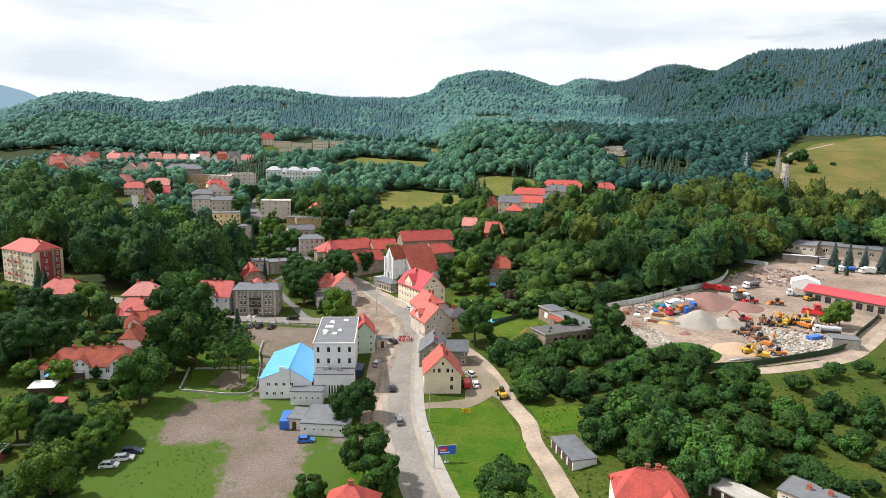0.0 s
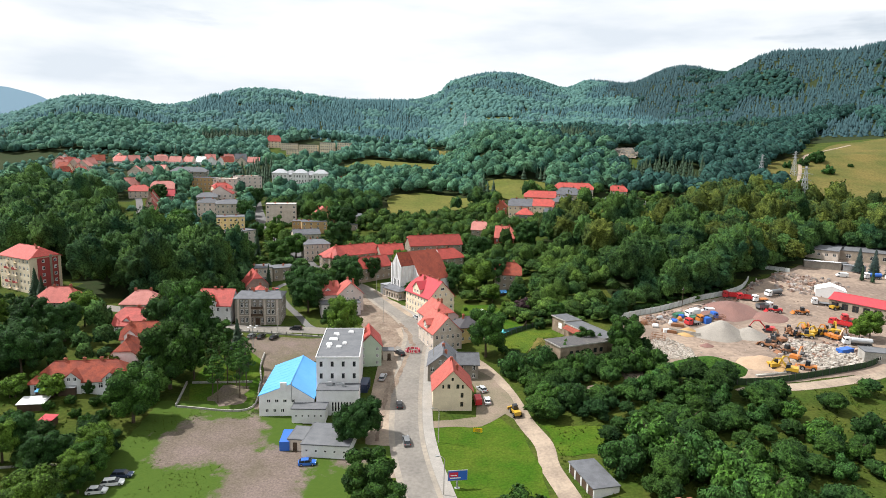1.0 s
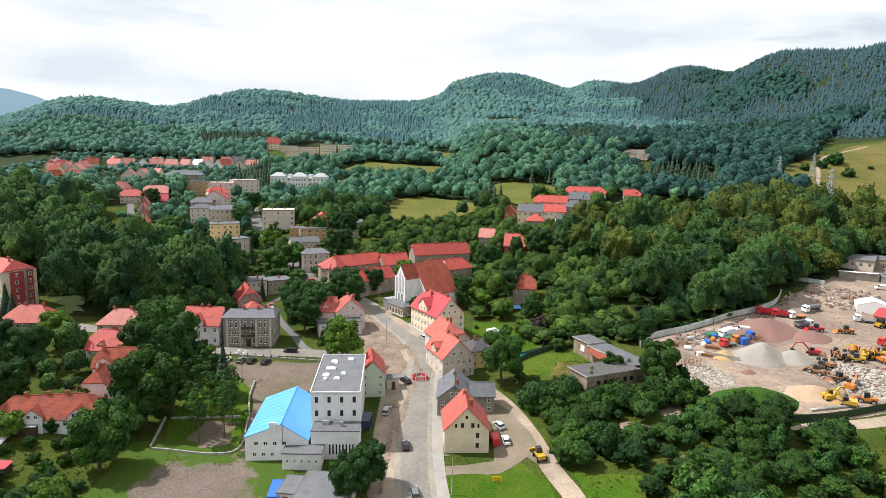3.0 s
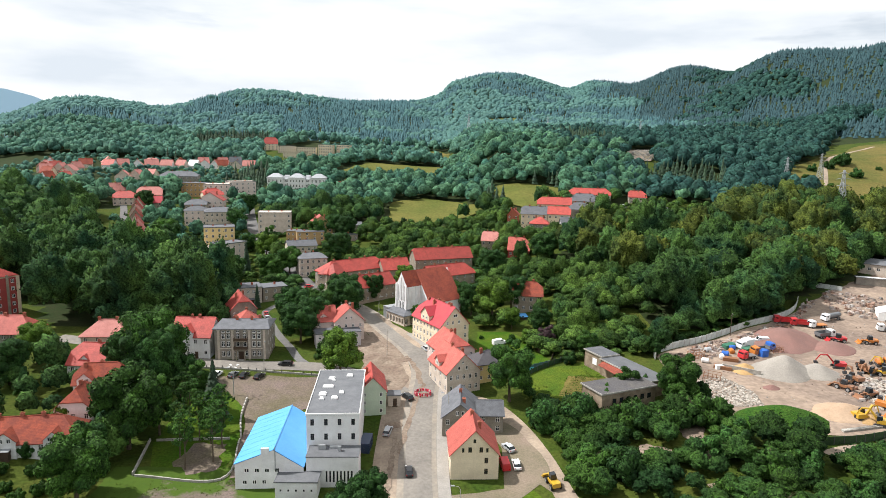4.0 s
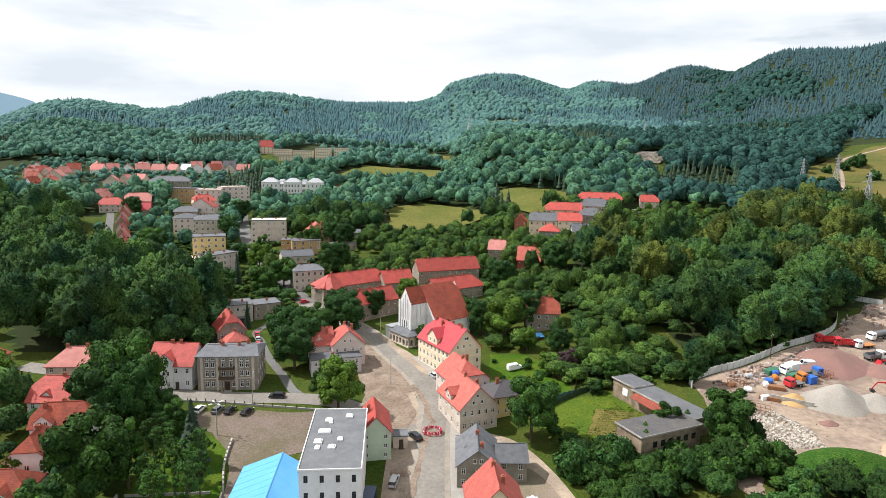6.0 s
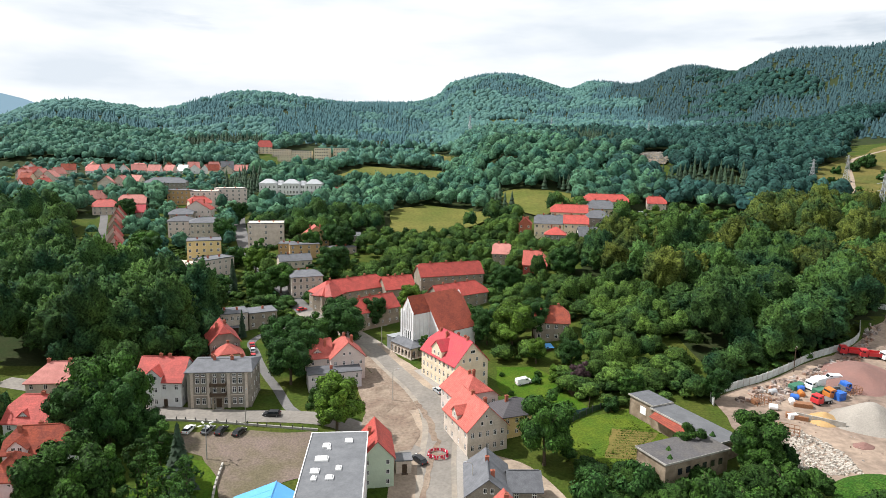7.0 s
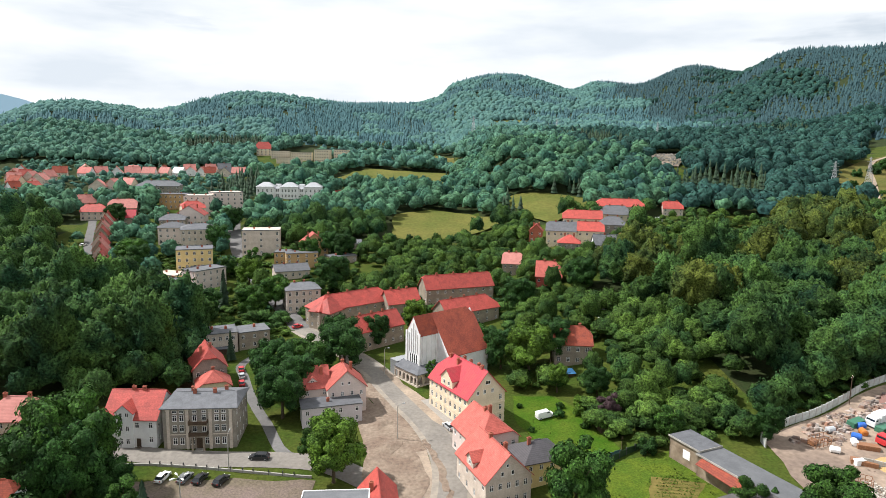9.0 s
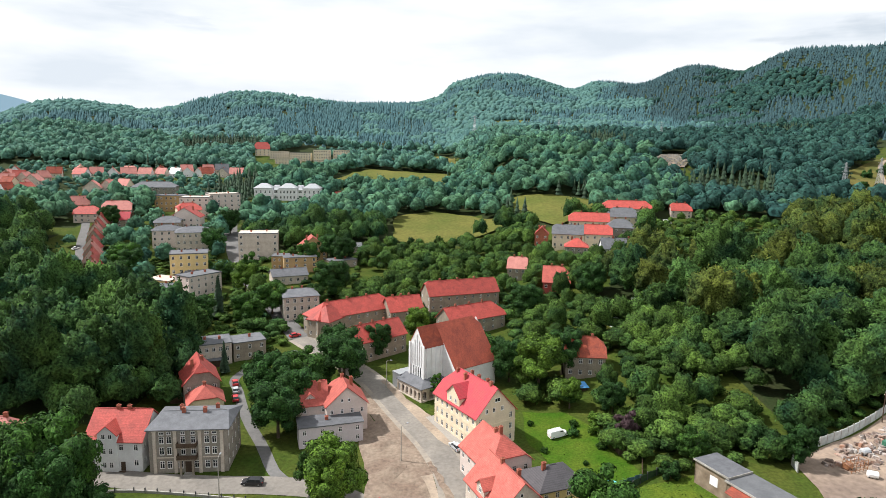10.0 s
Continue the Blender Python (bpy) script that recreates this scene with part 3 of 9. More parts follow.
PARK_POLY = [(-62, 208), (-50, 205), (-44, 196), (-41, 175), (-41, 164), (-56, 164), (-62, 180)]
structure("park_lawn", patch(PARK_POLY, 0.07, 4, 0.5, 14), LAWN, "grass plot with young trees", "lawn")
YARD_GARDEN = [(23, 262), (34, 260), (40, 248), (41, 238), (44.5, 229), (42, 225.5), (33, 224.5), (27, 230), (22, 244)]
structure("house_garden", patch(YARD_GARDEN, 0.07, 4, 0.5, 15), LAWN, "mown garden lawn behind the houses", "lawn")
GRASS_NEAR = [(-17, 136), (-3.2, 138), (1, 128), (6, 112), (2, 96), (-20, 92), (-15, 112), (-13, 127)]
structure("verge_grass", patch(GRASS_NEAR, 0.06, 4, 0.6, 16), LAWN, "grass strip between lot and road", "lawn")
LOT_GRASS = [(-60, 138), (-50, 134), (-42, 129), (-34, 123), (-35, 114), (-33, 98), (-60, 98), (-70, 120)]
structure("lot_grass", patch(LOT_GRASS, 0.06, 4, 0.9, 17), GRASS, "grass edge of the gravel lot", "lawn")
SCHOOL_LAWN = [(-146, 392), (-128, 382), (-132, 372), (-150, 380)]
structure("school_lawn", patch(SCHOOL_LAWN, 0.1, 4, 0.5, 18), LAWN, "small lawn by the school", "lawn")
CEMETERY = [(186, 622), (212, 622), (268, 712), (217, 706)]
structure("cemetery_ground", patch(CEMETERY, 1.2, 8, 1, 19), GRAVEL, "pale cemetery ground on the slope", "cemetery")
structure("field_track", ribbon([(300.7, 488.7), (328.5, 538), (353, 578), (385, 629), (430, 669), (483.5, 705.4)], (-1.6, 0, 1.6), (1.35, 1.4, 1.35)), DUSTY, "pale sandy track across the pasture", "track")
SCRUB_EARTH = ([(52.5, 172.5), (57, 174), (61.5, 170.4), (61, 166), (56, 164.5), (52.5, 167)], [(66.5, 180.5), (73, 181), (70.3, 172), (67.8, 162.6), (64.9, 162.5), (67.5, 171), (66, 175.4)], [(63.5, 156.5), (66.5, 156.8), (67.5, 153.5), (65.4, 150), (63, 152)])
for n_, edge in enumerate(SCRUB_EARTH):
    structure("bare_earth", patch(edge, 0.12, 1.2, 0.5, 50 + n_), DIRT, "bare brown earth among the scrub", "bare earth")
LANE_LAWN = [(38.5, 156), (46, 153.5), (54, 151), (50, 139.5), (40.5, 141.5), (40, 150)]
structure("lane_lawn", patch(LANE_LAWN, 0.07, 2.5, 0.6, 55), LAWN, "bright green grass beside the lane", "lawn")
VEG_PLOT = [(42.3, 204.0), (49.5, 201.2), (57.6, 212.0), (47.5, 216.5)]
structure("vegetable_plot", patch(VEG_PLOT, 0.11, 2, 0.3, 56), DRYGRASS, "dry yellowish allotment soil", "plot")

# ---- houses ----
WINDOW_MESHES = {}


def window_meshes(w, h, style, trim):
    key = (round(w, 2), round(h, 2), style, trim.name)
    if key not in WINDOW_MESHES:
        s = Shape()
        b = min(0.09, w * 0.12)
        y0, y1 = (0.06, 0.15) if style != "proud" else (-0.05, 0.02)
        mid_u = [w / 2 - b / 2, w / 2 + b / 2] if w > 0.75 else []
        mid_z = [h * 0.64, h * 0.64 + b * 0.8] if h > 1.1 else []
        us, zs = [0.0, b, *mid_u, w - b, w], [-0.10, b, *mid_z, h - b, h]
        s.lattice(us, zs, lambda i, k: i % 2 == 0 or k % 2 == 0, y0, y1)
        p = Shape().face((b * 0.5, y1 - 0.04, b * 0.5), (w - b * 0.5, y1 - 0.04, b * 0.5), (w - b * 0.5, y1 - 0.04, h - b * 0.5), (b * 0.5, y1 - 0.04, h - b * 0.5))
        WINDOW_MESHES[key] = (s.mesh("window", trim), p.mesh("pane", GLASS))
    return WINDOW_MESHES[key]


def side_frame(side, w, d):
    o, u, n = {"f": ((0, 0), (1, 0), (0, -1)), "r": ((w, 0), (0, 1), (1, 0)), "b": ((w, d), (-1, 0), (0, 1)), "l": ((0, d), (0, -1), (-1, 0))}[side]
    return o, u, n, (w if side in "fb" else d)


def side_matrix(side, w, d, a, z):
    o, u, n, _ = side_frame(side, w, d)
    return Matrix(((u[0], -n[0], 0, o[0] + u[0] * a), (u[1], -n[1], 0, o[1] + u[1] * a), (0, 0, 1, z), (0, 0, 0, 1)))


def wall_with_holes(s, side, w, d, z0, z1, holes, deep=0.22):
    """A facade split round its openings, with reveals."""
    m = lambda a, z, y=0.0: tuple((side_matrix(side, w, d, a, z) @ Vector((0, y, 0)))[:])
    length = side_frame(side, w, d)[3]
    us = sorted({0.0, length, *[round(v, 3) for q in holes for v in (q[0], q[0] + q[2])]})
    zs = sorted({z0, z1, *[round(v, 3) for q in holes for v in (q[1], q[1] + q[3])]})
    for i in range(len(zs) - 1):
        run = None
        for k in range(len(us) - 1):
            cu, cz = (us[k] + us[k + 1]) / 2, (zs[i] + zs[i + 1]) / 2
            hole = any(q[0] < cu < q[0] + q[2] and q[1] < cz < q[1] + q[3] for q in holes)
            if not hole and run is None:
                run = us[k]
            if run is not None and (hole or k == len(us) - 2):
                end = us[k] if hole else us[k + 1]
                s.face(m(run, zs[i]), m(end, zs[i]), m(end, zs[i + 1]), m(run, zs[i + 1]))
                run = None
    for a, z, ww, hh in holes:
        c = [(a, z), (a + ww, z), (a + ww, z + hh), (a, z + hh)]
        for p, q in zip(c, c[1:] + c[:1]):
            s.face(m(*q), m(*p), m(*p, deep), m(*q, deep))


def roof_faces(x0, x1, y0, y1, z0, rise, ridge, q=(1.0, 1.0), over=0.45, hip=1.0):
    """Pitched roof over a rectangle. ridge: along x or y; q: how much of each gable stands (1 gable, 0 full hip)."""
    if ridge == "y":
        g = roof_faces(y0, y1, -x1, -x0, z0, rise, "x", q, over, hip)
        return [[(-p[1], p[0], p[2]) for p in fc] for fc in g]
    half = (y1 - y0) / 2
    drop = rise / half * over
    X0, X1, Y0, Y1, ym, zt = x0 - over, x1 + over, y0 - over, y1 + over, (y0 + y1) / 2, z0 + rise
    ze, hy, H = z0 - drop, half + over, rise + drop
    pts = []
    for X_, sgn, k in ((X0, 1, q[0]), (X1, -1, q[1])):
        ri = (1 - k) * hy * hip
        pts.append(((X_, Y0, ze), (X_, ym - hy * (1 - k), ze + H * k), (X_ + sgn * ri, ym, zt), (X_, ym + hy * (1 - k), ze + H * k), (X_, Y1, ze)))
    a, b = pts
    fr = [a[0], b[0], b[1], b[2], a[2], a[1]]
    bk = [b[4], a[4], a[3], a[2], b[2], b[3]]
    out = [fr, bk]
    for e, flip in ((a, False), (b, True)):
        tri = [e[3], e[1], e[2]]
        if abs(e[1][1] - e[3][1]) > 0.05:
            out.append(tri[::-1] if flip else tri)
    return out


def gable_walls(s, x0, x1, y0, y1, z0, rise, ridge, q):
    if ridge == "y":
        t = Shape()
        gable_walls(t, y0, y1, -x1, -x0, z0, rise, "x", q)
        for f_ in t.f:
            s.face(*[(-t.v[i][1], t.v[i][0], t.v[i][2]) for i in f_])
        return
    ym, half = (y0 + y1) / 2, (y1 - y0) / 2
    for x, k, flip in ((x0, q[0], True), (x1, q[1], False)):
        if k < 0.05:
            continue
        k2 = k * 0.985
        p = [(x, y0, z0), (x, y1, z0), (x, ym + half * (1 - k2), z0 + rise * k2), (x, ym - half * (1 - k2), z0 + rise * k2)]
        s.face(*(p[::-1] if flip else p))


def chimney(parent, x, y, z0, z1, mat=BRICK_RED, w=0.8):
    s = Shape().box(x - w / 2, x + w / 2, y - w * 0.35, y + w * 0.35, z0, z1 - 0.12).box(x - w / 2 - 0.08, x + w / 2 + 0.08, y - w * 0.35 - 0.08, y + w * 0.35 + 0.08, z1 - 0.12, z1)
    s.box(x - w * 0.3, x - w * 0.05, y - 0.12, y + 0.12, z1, z1 + 0.22).box(x + w * 0.05, x + w * 0.3, y - 0.12, y + 0.12, z1, z1 + 0.22)
    return part("chimney", s, mat, parent, "brick chimney with two pots")


def add_window(parent, side, w, d, a, z, ww, hh, style="set", trim=TRIM, pane=True, dy=0.0):
    fm, pm = window_meshes(ww, hh, style, trim)
    win = part("window", fm, None, parent, "", side_matrix(side, w, d, a, z) @ Matrix.Translation((0, dy, 0)))
    part("pane", pm, None, win)
    return win


def columns(length, n, ww, margin=0.9):
    if n == 1:
        return [length / 2 - ww / 2]
    return [margin + (length - 2 * margin - ww) * i / (n - 1) for i in range(n)]


FOOTPRINTS = []


def house(label, L, R, d, h, roof="x", q=(1, 1), rise=4.0, wall=BEIGE_WALL, tile=RED_TILE, fl=2, nf=3, nr=2, nl=2, win=(1.0, 1.4), chim=((0.35, 0.5), (0.65, 0.5)),
          attic=(), sill=0.95, door=None, category="house", name="house", group="", trim=TRIM, over=0.45, base=1.5, band=False, cmat=BRICK_RED, dormers=(), hip=1.0, gz0=None, crise=None, clear=None):
    """A house by the two ends of its facing wall (left, right), its depth, eaves height and roof."""
    w = math.hypot(R[0] - L[0], R[1] - L[1])
    rot = math.atan2(R[1] - L[1], R[0] - L[0])
    cx, cy = (L[0] + R[0]) / 2, (L[1] + R[1]) / 2
    z = gz(cx, cy) if gz0 is None else gz0
    ob = thing(name, Matrix.Translation((L[0], L[1], z)) @ Matrix.Rotation(rot, 4, "Z"), label, category, group)
    co, si = math.cos(rot), math.sin(rot)
    FOOTPRINTS.append((L[0], L[1], co, si, w, d) if clear is None else (L[0], L[1], co, si, w, d, clear))
    s = Shape()
    fh = (h - 0.2) / fl
    for side, n in (("f", nf), ("r", nr), ("b", 0), ("l", nl)):
        length = side_frame(side, w, d)[3]
        holes = []
        for k in range(fl):
            hh = min(win[1], fh * 0.6)
            zz = k * fh + max(0.3, (fh - hh) * 0.55) + 0.1
            for i, a in enumerate(columns(length, n, win[0]) if n else ()):
                if door and side == "f" and k == 0 and a - 0.4 < door < a + win[0] + 0.4:
                    continue
                holes.append((round(a, 3), round(zz, 3), win[0], round(hh, 3)))
                add_window(ob, side, w, d, a, zz, win[0], hh, trim=trim)
        if door and side == "f":
            holes.append((door, 0.1, 1.1, 2.15))
            ds = Shape().box(0, 1.1, 0.1, 0.17, 0, 2.15).box(0.12, 0.5, 0.06, 0.1, 0.2, 0.95).box(0.6, 0.98, 0.06, 0.1, 0.2, 0.95).box(0.12, 0.98, 0.06, 0.1, 1.1, 1.95).box(-0.15, 1.25, -0.7, 0.1, -0.4, 0.0)
            part("door", ds, TIMBER, ob, "dark wooden entrance door", side_matrix("f", w, d, door, 0.1))
        wall_with_holes(s, side, w, d, -base, h, holes)
    if band:
        for k in range(1, fl):
            zz = k * fh + 0.05
            part("string_course", Shape().box(-0.08, w + 0.08, -0.08, -0.003, zz, zz + 0.22), wall, ob)
            part("string_course", Shape().box(w + 0.003, w + 0.08, 0.0, d, zz, zz + 0.22), wall, ob)
            part("string_course", Shape().box(-0.08, -0.003, 0, d, zz, zz + 0.22), wall, ob)
    if roof != "flat":
        gable_walls(s, 0, w, 0, d, h, rise, roof, q)
    part("wall", s, wall, ob)
    r = Shape()
    if roof == "flat":
        r.box(-0.15, w + 0.15, -0.15, d + 0.15, h, h + 0.25)
        part("roof", r, tile, ob)
        cz = h + (0.45 if h > 8 else 0.3)
        c = Shape().box(-0.22, w + 0.22, -0.22, -0.04, h + 0.05, cz).box(-0.22, w + 0.22, d + 0.04, d + 0.22, h + 0.05, cz).box(-0.22, -0.04, -0.04, d + 0.04, h + 0.05, cz).box(w + 0.04, w + 0.22, -0.04, d + 0.04, h + 0.05, cz)
        part("coping", c, TRIM if wall is WHITE_WALL and h > 8 else FELT, ob, "metal edge of the flat roof")
    else:
        r.slab(roof_faces(0, w, 0, d, h + 0.12, rise, roof, q, over, hip), 0.2)
        part("roof", r, tile, ob)
        half = (d if roof == "x" else w) / 2
        length = w if roof == "x" else d
        a0, a1 = (1 - q[0]) * half * hip, length - (1 - q[1]) * half * hip
        if a1 - a0 > 0.8:
            zt = h + 0.12 + rise
            rc = Shape().tube([(a0, d / 2, zt), (a1, d / 2, zt)] if roof == "x" else [(w / 2, a0, zt), (w / 2, a1, zt)], (0.14, 0.14), 6)
            part("ridge_cap", rc, tile, ob)
    for cu, cv in chim:
        x, y = cu * w, cv * d
        dist = abs(y - d / 2) / (d / 2) if roof == "x" else abs(x - w / 2) / (w / 2)
        zr = h + 0.3 if roof == "flat" else h + rise * (1 - dist)
        chimney(ob, x, y, zr - 0.8, max(zr + 0.9, h + (rise if roof != "flat" else 0) * 0.9 + 0.9) if crise is None else zr + crise, cmat)
    for side, a, zz, ww, hh in attic:
        add_window(ob, side, w, d, a, h + zz, ww, hh, "proud", trim)
    for kind, side, a, ww, hh, deep in dormers:
        dormer(ob, side, w, d, h, rise, a, ww, hh, deep, wall, tile, trim, kind)
    return ob


def dormer(parent, side, w, d, h, rise, a, ww, hh, deep, wall, tile, trim, kind):
    """A gabled wall piece standing over the eaves (cross) or on the slope (box)."""
    m = side_matrix(side, w, d, a, h)
    dm = part("dormer", Shape().box(0.02, 0.04, 0.02, 0.04, 0.0, 0.02), wall, parent, "", m)
    y0 = {"cross": -0.05, "bay": -0.5, "box": 1.0}[kind]
    z0 = {"cross": -0.3, "bay": -h - 1.5, "box": 0.2}[kind]
    s = Shape()
    s.face((0, y0, z0), (ww, y0, z0), (ww, y0, hh), (ww / 2, y0, hh + ww * 0.45), (0, y0, hh))
    s.face((0, y0 + deep, z0), (0, y0, z0), (0, y0, hh), (0, y0 + deep, hh)).face((ww, y0, z0), (ww, y0 + deep, z0), (ww, y0 + deep, hh), (ww, y0, hh))
    part("dormer_wall", s, wall, dm)
    part("dormer_roof", Shape().slab(roof_faces(0, ww, y0, y0 + deep, hh + 0.05, ww * 0.46, "y", (1, 1), 0.3), 0.16), tile, dm)
    spots = [(ww / 2 - 0.45, max(0.1, hh * 0.3), 0.9, min(1.2, hh * 0.6 + 0.3))]
    if ww > 3.6:
        spots = [(ww * 0.22, max(0.0, hh * 0.25), 0.85, 1.1), (ww * 0.78 - 0.85, max(0.0, hh * 0.25), 0.85, 1.1)]
    if kind == "bay":
        spots += [(x_, -h + z_, 0.85, 1.35) for x_ in (ww * 0.22, ww * 0.78 - 0.85) for z_ in (1.0, 4.2) if z_ < h - 1.5]
    for x_, z_, w_, h_ in spots:
        fm, pm = window_meshes(round(w_, 2), round(h_, 2), "proud", trim)
        m_ = Matrix.Translation((x_, y0, z_))
        part("window", fm, None, dm, "", m_)
        part("window_pane", pm, None, dm, "", m_)
    return dm


def block(ob, name, x0, x1, y0, y1, z0, z1, mat, roof_mat=None, label=""):
    """A plain wing of a house, with its own roof plate."""
    part(name, Shape().box(x0, x1, y0, y1, z0, z1), mat, ob, label)
    if roof_mat:
        part("wing_roof", Shape().box(x0 - 0.15, x1 + 0.15, y0 - 0.15, y1 + 0.15, z1, z1 + 0.22), roof_mat, ob)


# factory hall: tall white block
def factory():
    ob = house("tall white rendered factory block with grey flat roof", (-22.2, 168.2), (-10.55, 168.9), 27.6, 13.9, "flat", wall=WHITE_WALL, tile=FELT, fl=4, nf=4, nr=7, nl=0, win=(0.8, 1.5), chim=(), trim=DARK_METAL, category="factory", base=3)
    for x, y, a, b in ((3.6, 21.5, 1.6, 1.6), (8.0, 23.5, 1.6, 1.6), (3.2, 16.0, 2.6, 1.7), (2.4, 11.2, 1.7, 1.7), (2.5, 8.6, 1.0, 1.4), (5.4, 8.8, 1.5, 1.4), (6.8, 12.2, 1.1, 1.5), (4.2, 20.2, 0.8, 0.6)):
        sk = part("skylight", Shape().box(x - a / 2, x + a / 2, y - b / 2, y + b / 2, 14.1, 14.45), TRIM, ob, "white framed roof light")
        part("dome", Shape().box(x - a / 2 + 0.1, x + a / 2 - 0.1, y - b / 2 + 0.1, y + b / 2 - 0.1, 14.45, 14.7, taper=0.15), TRIM, sk)
    # lower wing before the block
    w = 11.3
    m = Matrix.Translation((-21.3, 163.0, 0)) @ Matrix.Rotation(radians(1.5), 4, "Z")
    wing = thing("factory_wing", Matrix.Translation((0, 0, gz(-16, 163))) @ m, "low white factory wing with flat grey roof and slit windows", "factory")
    FOOTPRINTS.append((-21.3, 163.0, 1, 0, w, 5.2))
    s = Shape()
    holes = [(4.2 + 0.78 * i, 1.2, 0.38, 2.6) for i in range(8)]
    wall_with_holes(s, "f", w, 5.2, -2, 7.0, holes)
    wall_with_holes(s, "r", w, 5.2, -2, 7.0, [])
    wall_with_holes(s, "l", w, 5.2, -2, 7.0, [])
    part("wall", s, WHITE_WALL, wing)
    for q in holes:
        part("slit_pane", Shape().box(0, q[2], 0.12, 0.16, 0, q[3]), GLASS, wing, "", side_matrix("f", w, 5.2, q[0], q[1]))
    part("roof", Shape().box(-0.1, w + 0.1, -0.1, 5.2, 7.0, 7.2), FELT, wing)
    for x, y, a, b, c in ((2.2, 4.0, 1.6, 0.9, 0.9), (4.6, 4.3, 2.0, 0.7, 0.5), (6.6, 3.0, 0.7, 0.7, 1.0)):
        part("roof_unit", Shape().box(x, x + a, y - b, y, 7.2, 7.2 + c).box(x + 0.1, x + a - 0.1, y - b + 0.1, y - 0.1, 7.2 + c, 7.3 + c), METAL, wing, "grey ventilation unit")


factory()


def blue_hall():
    """A low hall with an uneven pitched roof of blue sheet."""
    L, R, d, zl, zr, zp = (-36.4, 162.0), (-21.8, 163.2), 24.0, 5.6, 4.6, 8.8
    w = math.hypot(R[0] - L[0], R[1] - L[1])
    rot = math.atan2(R[1] - L[1], R[0] - L[0]) - 0.03
    ob = thing("industrial_hall", Matrix.Translation((*L, gz(-30, 164))) @ Matrix.Rotation(rot, 4, "Z"), "white factory hall with bright blue sheet roof", "factory")
    FOOTPRINTS.append((*L, math.cos(rot), math.sin(rot), w, d))
    s, p = Shape(), w * 0.56
    holes = [(2.0 + 2.15 * i, 3.7, 1.0, 0.95) for i in range(4)] + [(1.6 + 2.05 * i, 1.0, 0.9, 0.95) for i in range(3)]
    wall_with_holes(s, "f", w, d, -2, zr, holes)
    wall_with_holes(s, "l", w, d, -2, zl, [])
    s.face((0, 0, zr), (w, 0, zr), (p, 0, zp), (0, 0, zl))
    s.box(p - 2.6, p - 0.9, -0.12, 0.3, zr, zp + 0.5)
    part("wall", s, WHITE_WALL, ob)
    for q in holes:
        add_window(ob, "f", w, d, q[0], q[1], q[2], q[3])
    r = Shape().slab([[(-0.3, 0.3, zl), (p, 0.3, zp), (p, d, zp), (-0.3, d, zl)], [(p, 0.3, zp), (w, 0.3, zr), (w, d, zr), (p, d, zp)]], 0.15)
    part("roof", r, BLUE_SHEET, ob, "bright blue sheet metal")
    for k in range(1, 9):
        y = 0.3 + (d - 0.6) * k / 9
        part("seam", Shape().slab([[(-0.3, y, zl + 0.04), (p, y, zp + 0.04), (p, y + 0.05, zp + 0.04), (-0.3, y + 0.05, zl + 0.04)]], 0.05), BLUE_SHEET, ob)
    part("roof_ridge", Shape().tube([(p, 0.3, zp), (p, d, zp)], (0.12, 0.12), 6), BLUE_SHEET, ob)
    part("flue_pipe", Shape().tube([(p + 0.4, -0.12, 4.6), (p + 0.4, -0.12, 9.6)], (0.1, 0.1), 6), METAL, ob)


blue_hall()
house("small white utility block with flat grey roof", (-27.0, 158.6), (-18.2, 158.6), 4.2, 3.9, "flat", wall=WHITE_WALL, tile=FELT, fl=1, nf=5, nr=0, nl=0, win=(0.5, 0.6), chim=(), category="outbuilding", name="utility_block")
house("long low white workshop with grey felt roof", (-21.2, 142.9), (-9.8, 141.9), 11.5, 3.2, "flat", wall=WHITE_WALL, tile=FELT, fl=1, nf=5, nr=0, nl=0, win=(0.6, 0.6), chim=((0.7, 0.8),), category="outbuilding", name="workshop")
house("low grey annex with a brown door", (-25.0, 145.6), (-21.3, 145.2), 7.0, 2.9, "flat", wall=BEIGE_WALL, tile=FELT, fl=1, nf=0, nr=0, nl=0, chim=(), door=1.2, category="outbuilding", name="annex")

# houses on the main road
house("cream plastered gabled house with salmon tile roof", (10.2, 166.4), (21.0, 166.7), 11.5, 6.1, "y", (1, 1), 5.6, CREAM_WALL, SALMON_TILE, fl=2, nf=0, nr=3, nl=3, win=(0.85, 1.25), trim=TIMBER,
      chim=((0.5, 0.75), (0.62, 0.35)), attic=(("f", 2.5, 0.5, 0.5, 0.9), ("f", 3.9, 0.5, 0.8, 1.1), ("f", 6.4, 0.5, 0.8, 1.1), ("f", 7.9, 0.5, 0.5, 0.9), ("f", 5.0, 2.7, 0.6, 0.8), ("f", 7.6, -2.1, 0.8, 1.2), ("f", 7.6, -4.7, 0.8, 1.2)))
house("grey house with dark slate cross roof", (8.6, 184.4), (17.6, 184.0), 13, 5.4, "y", (1, 1), 3.6, GREY_WALL, SLATE, fl=2, nf=3, nr=2, nl=3, chim=((0.5, 0.6), (0.6, 0.2)), attic=(("f", 3.4, 0.5, 0.8, 1.1), ("f", 4.8, 0.5, 0.8, 1.1)))
house("grey house wing with slate roof", (17.7, 186.5), (24.2, 186.5), 7.5, 5.0, "x", (1, 1), 2.4, GREY_WALL, SLATE, fl=2, nf=2, nr=2, nl=0, chim=(), attic=())
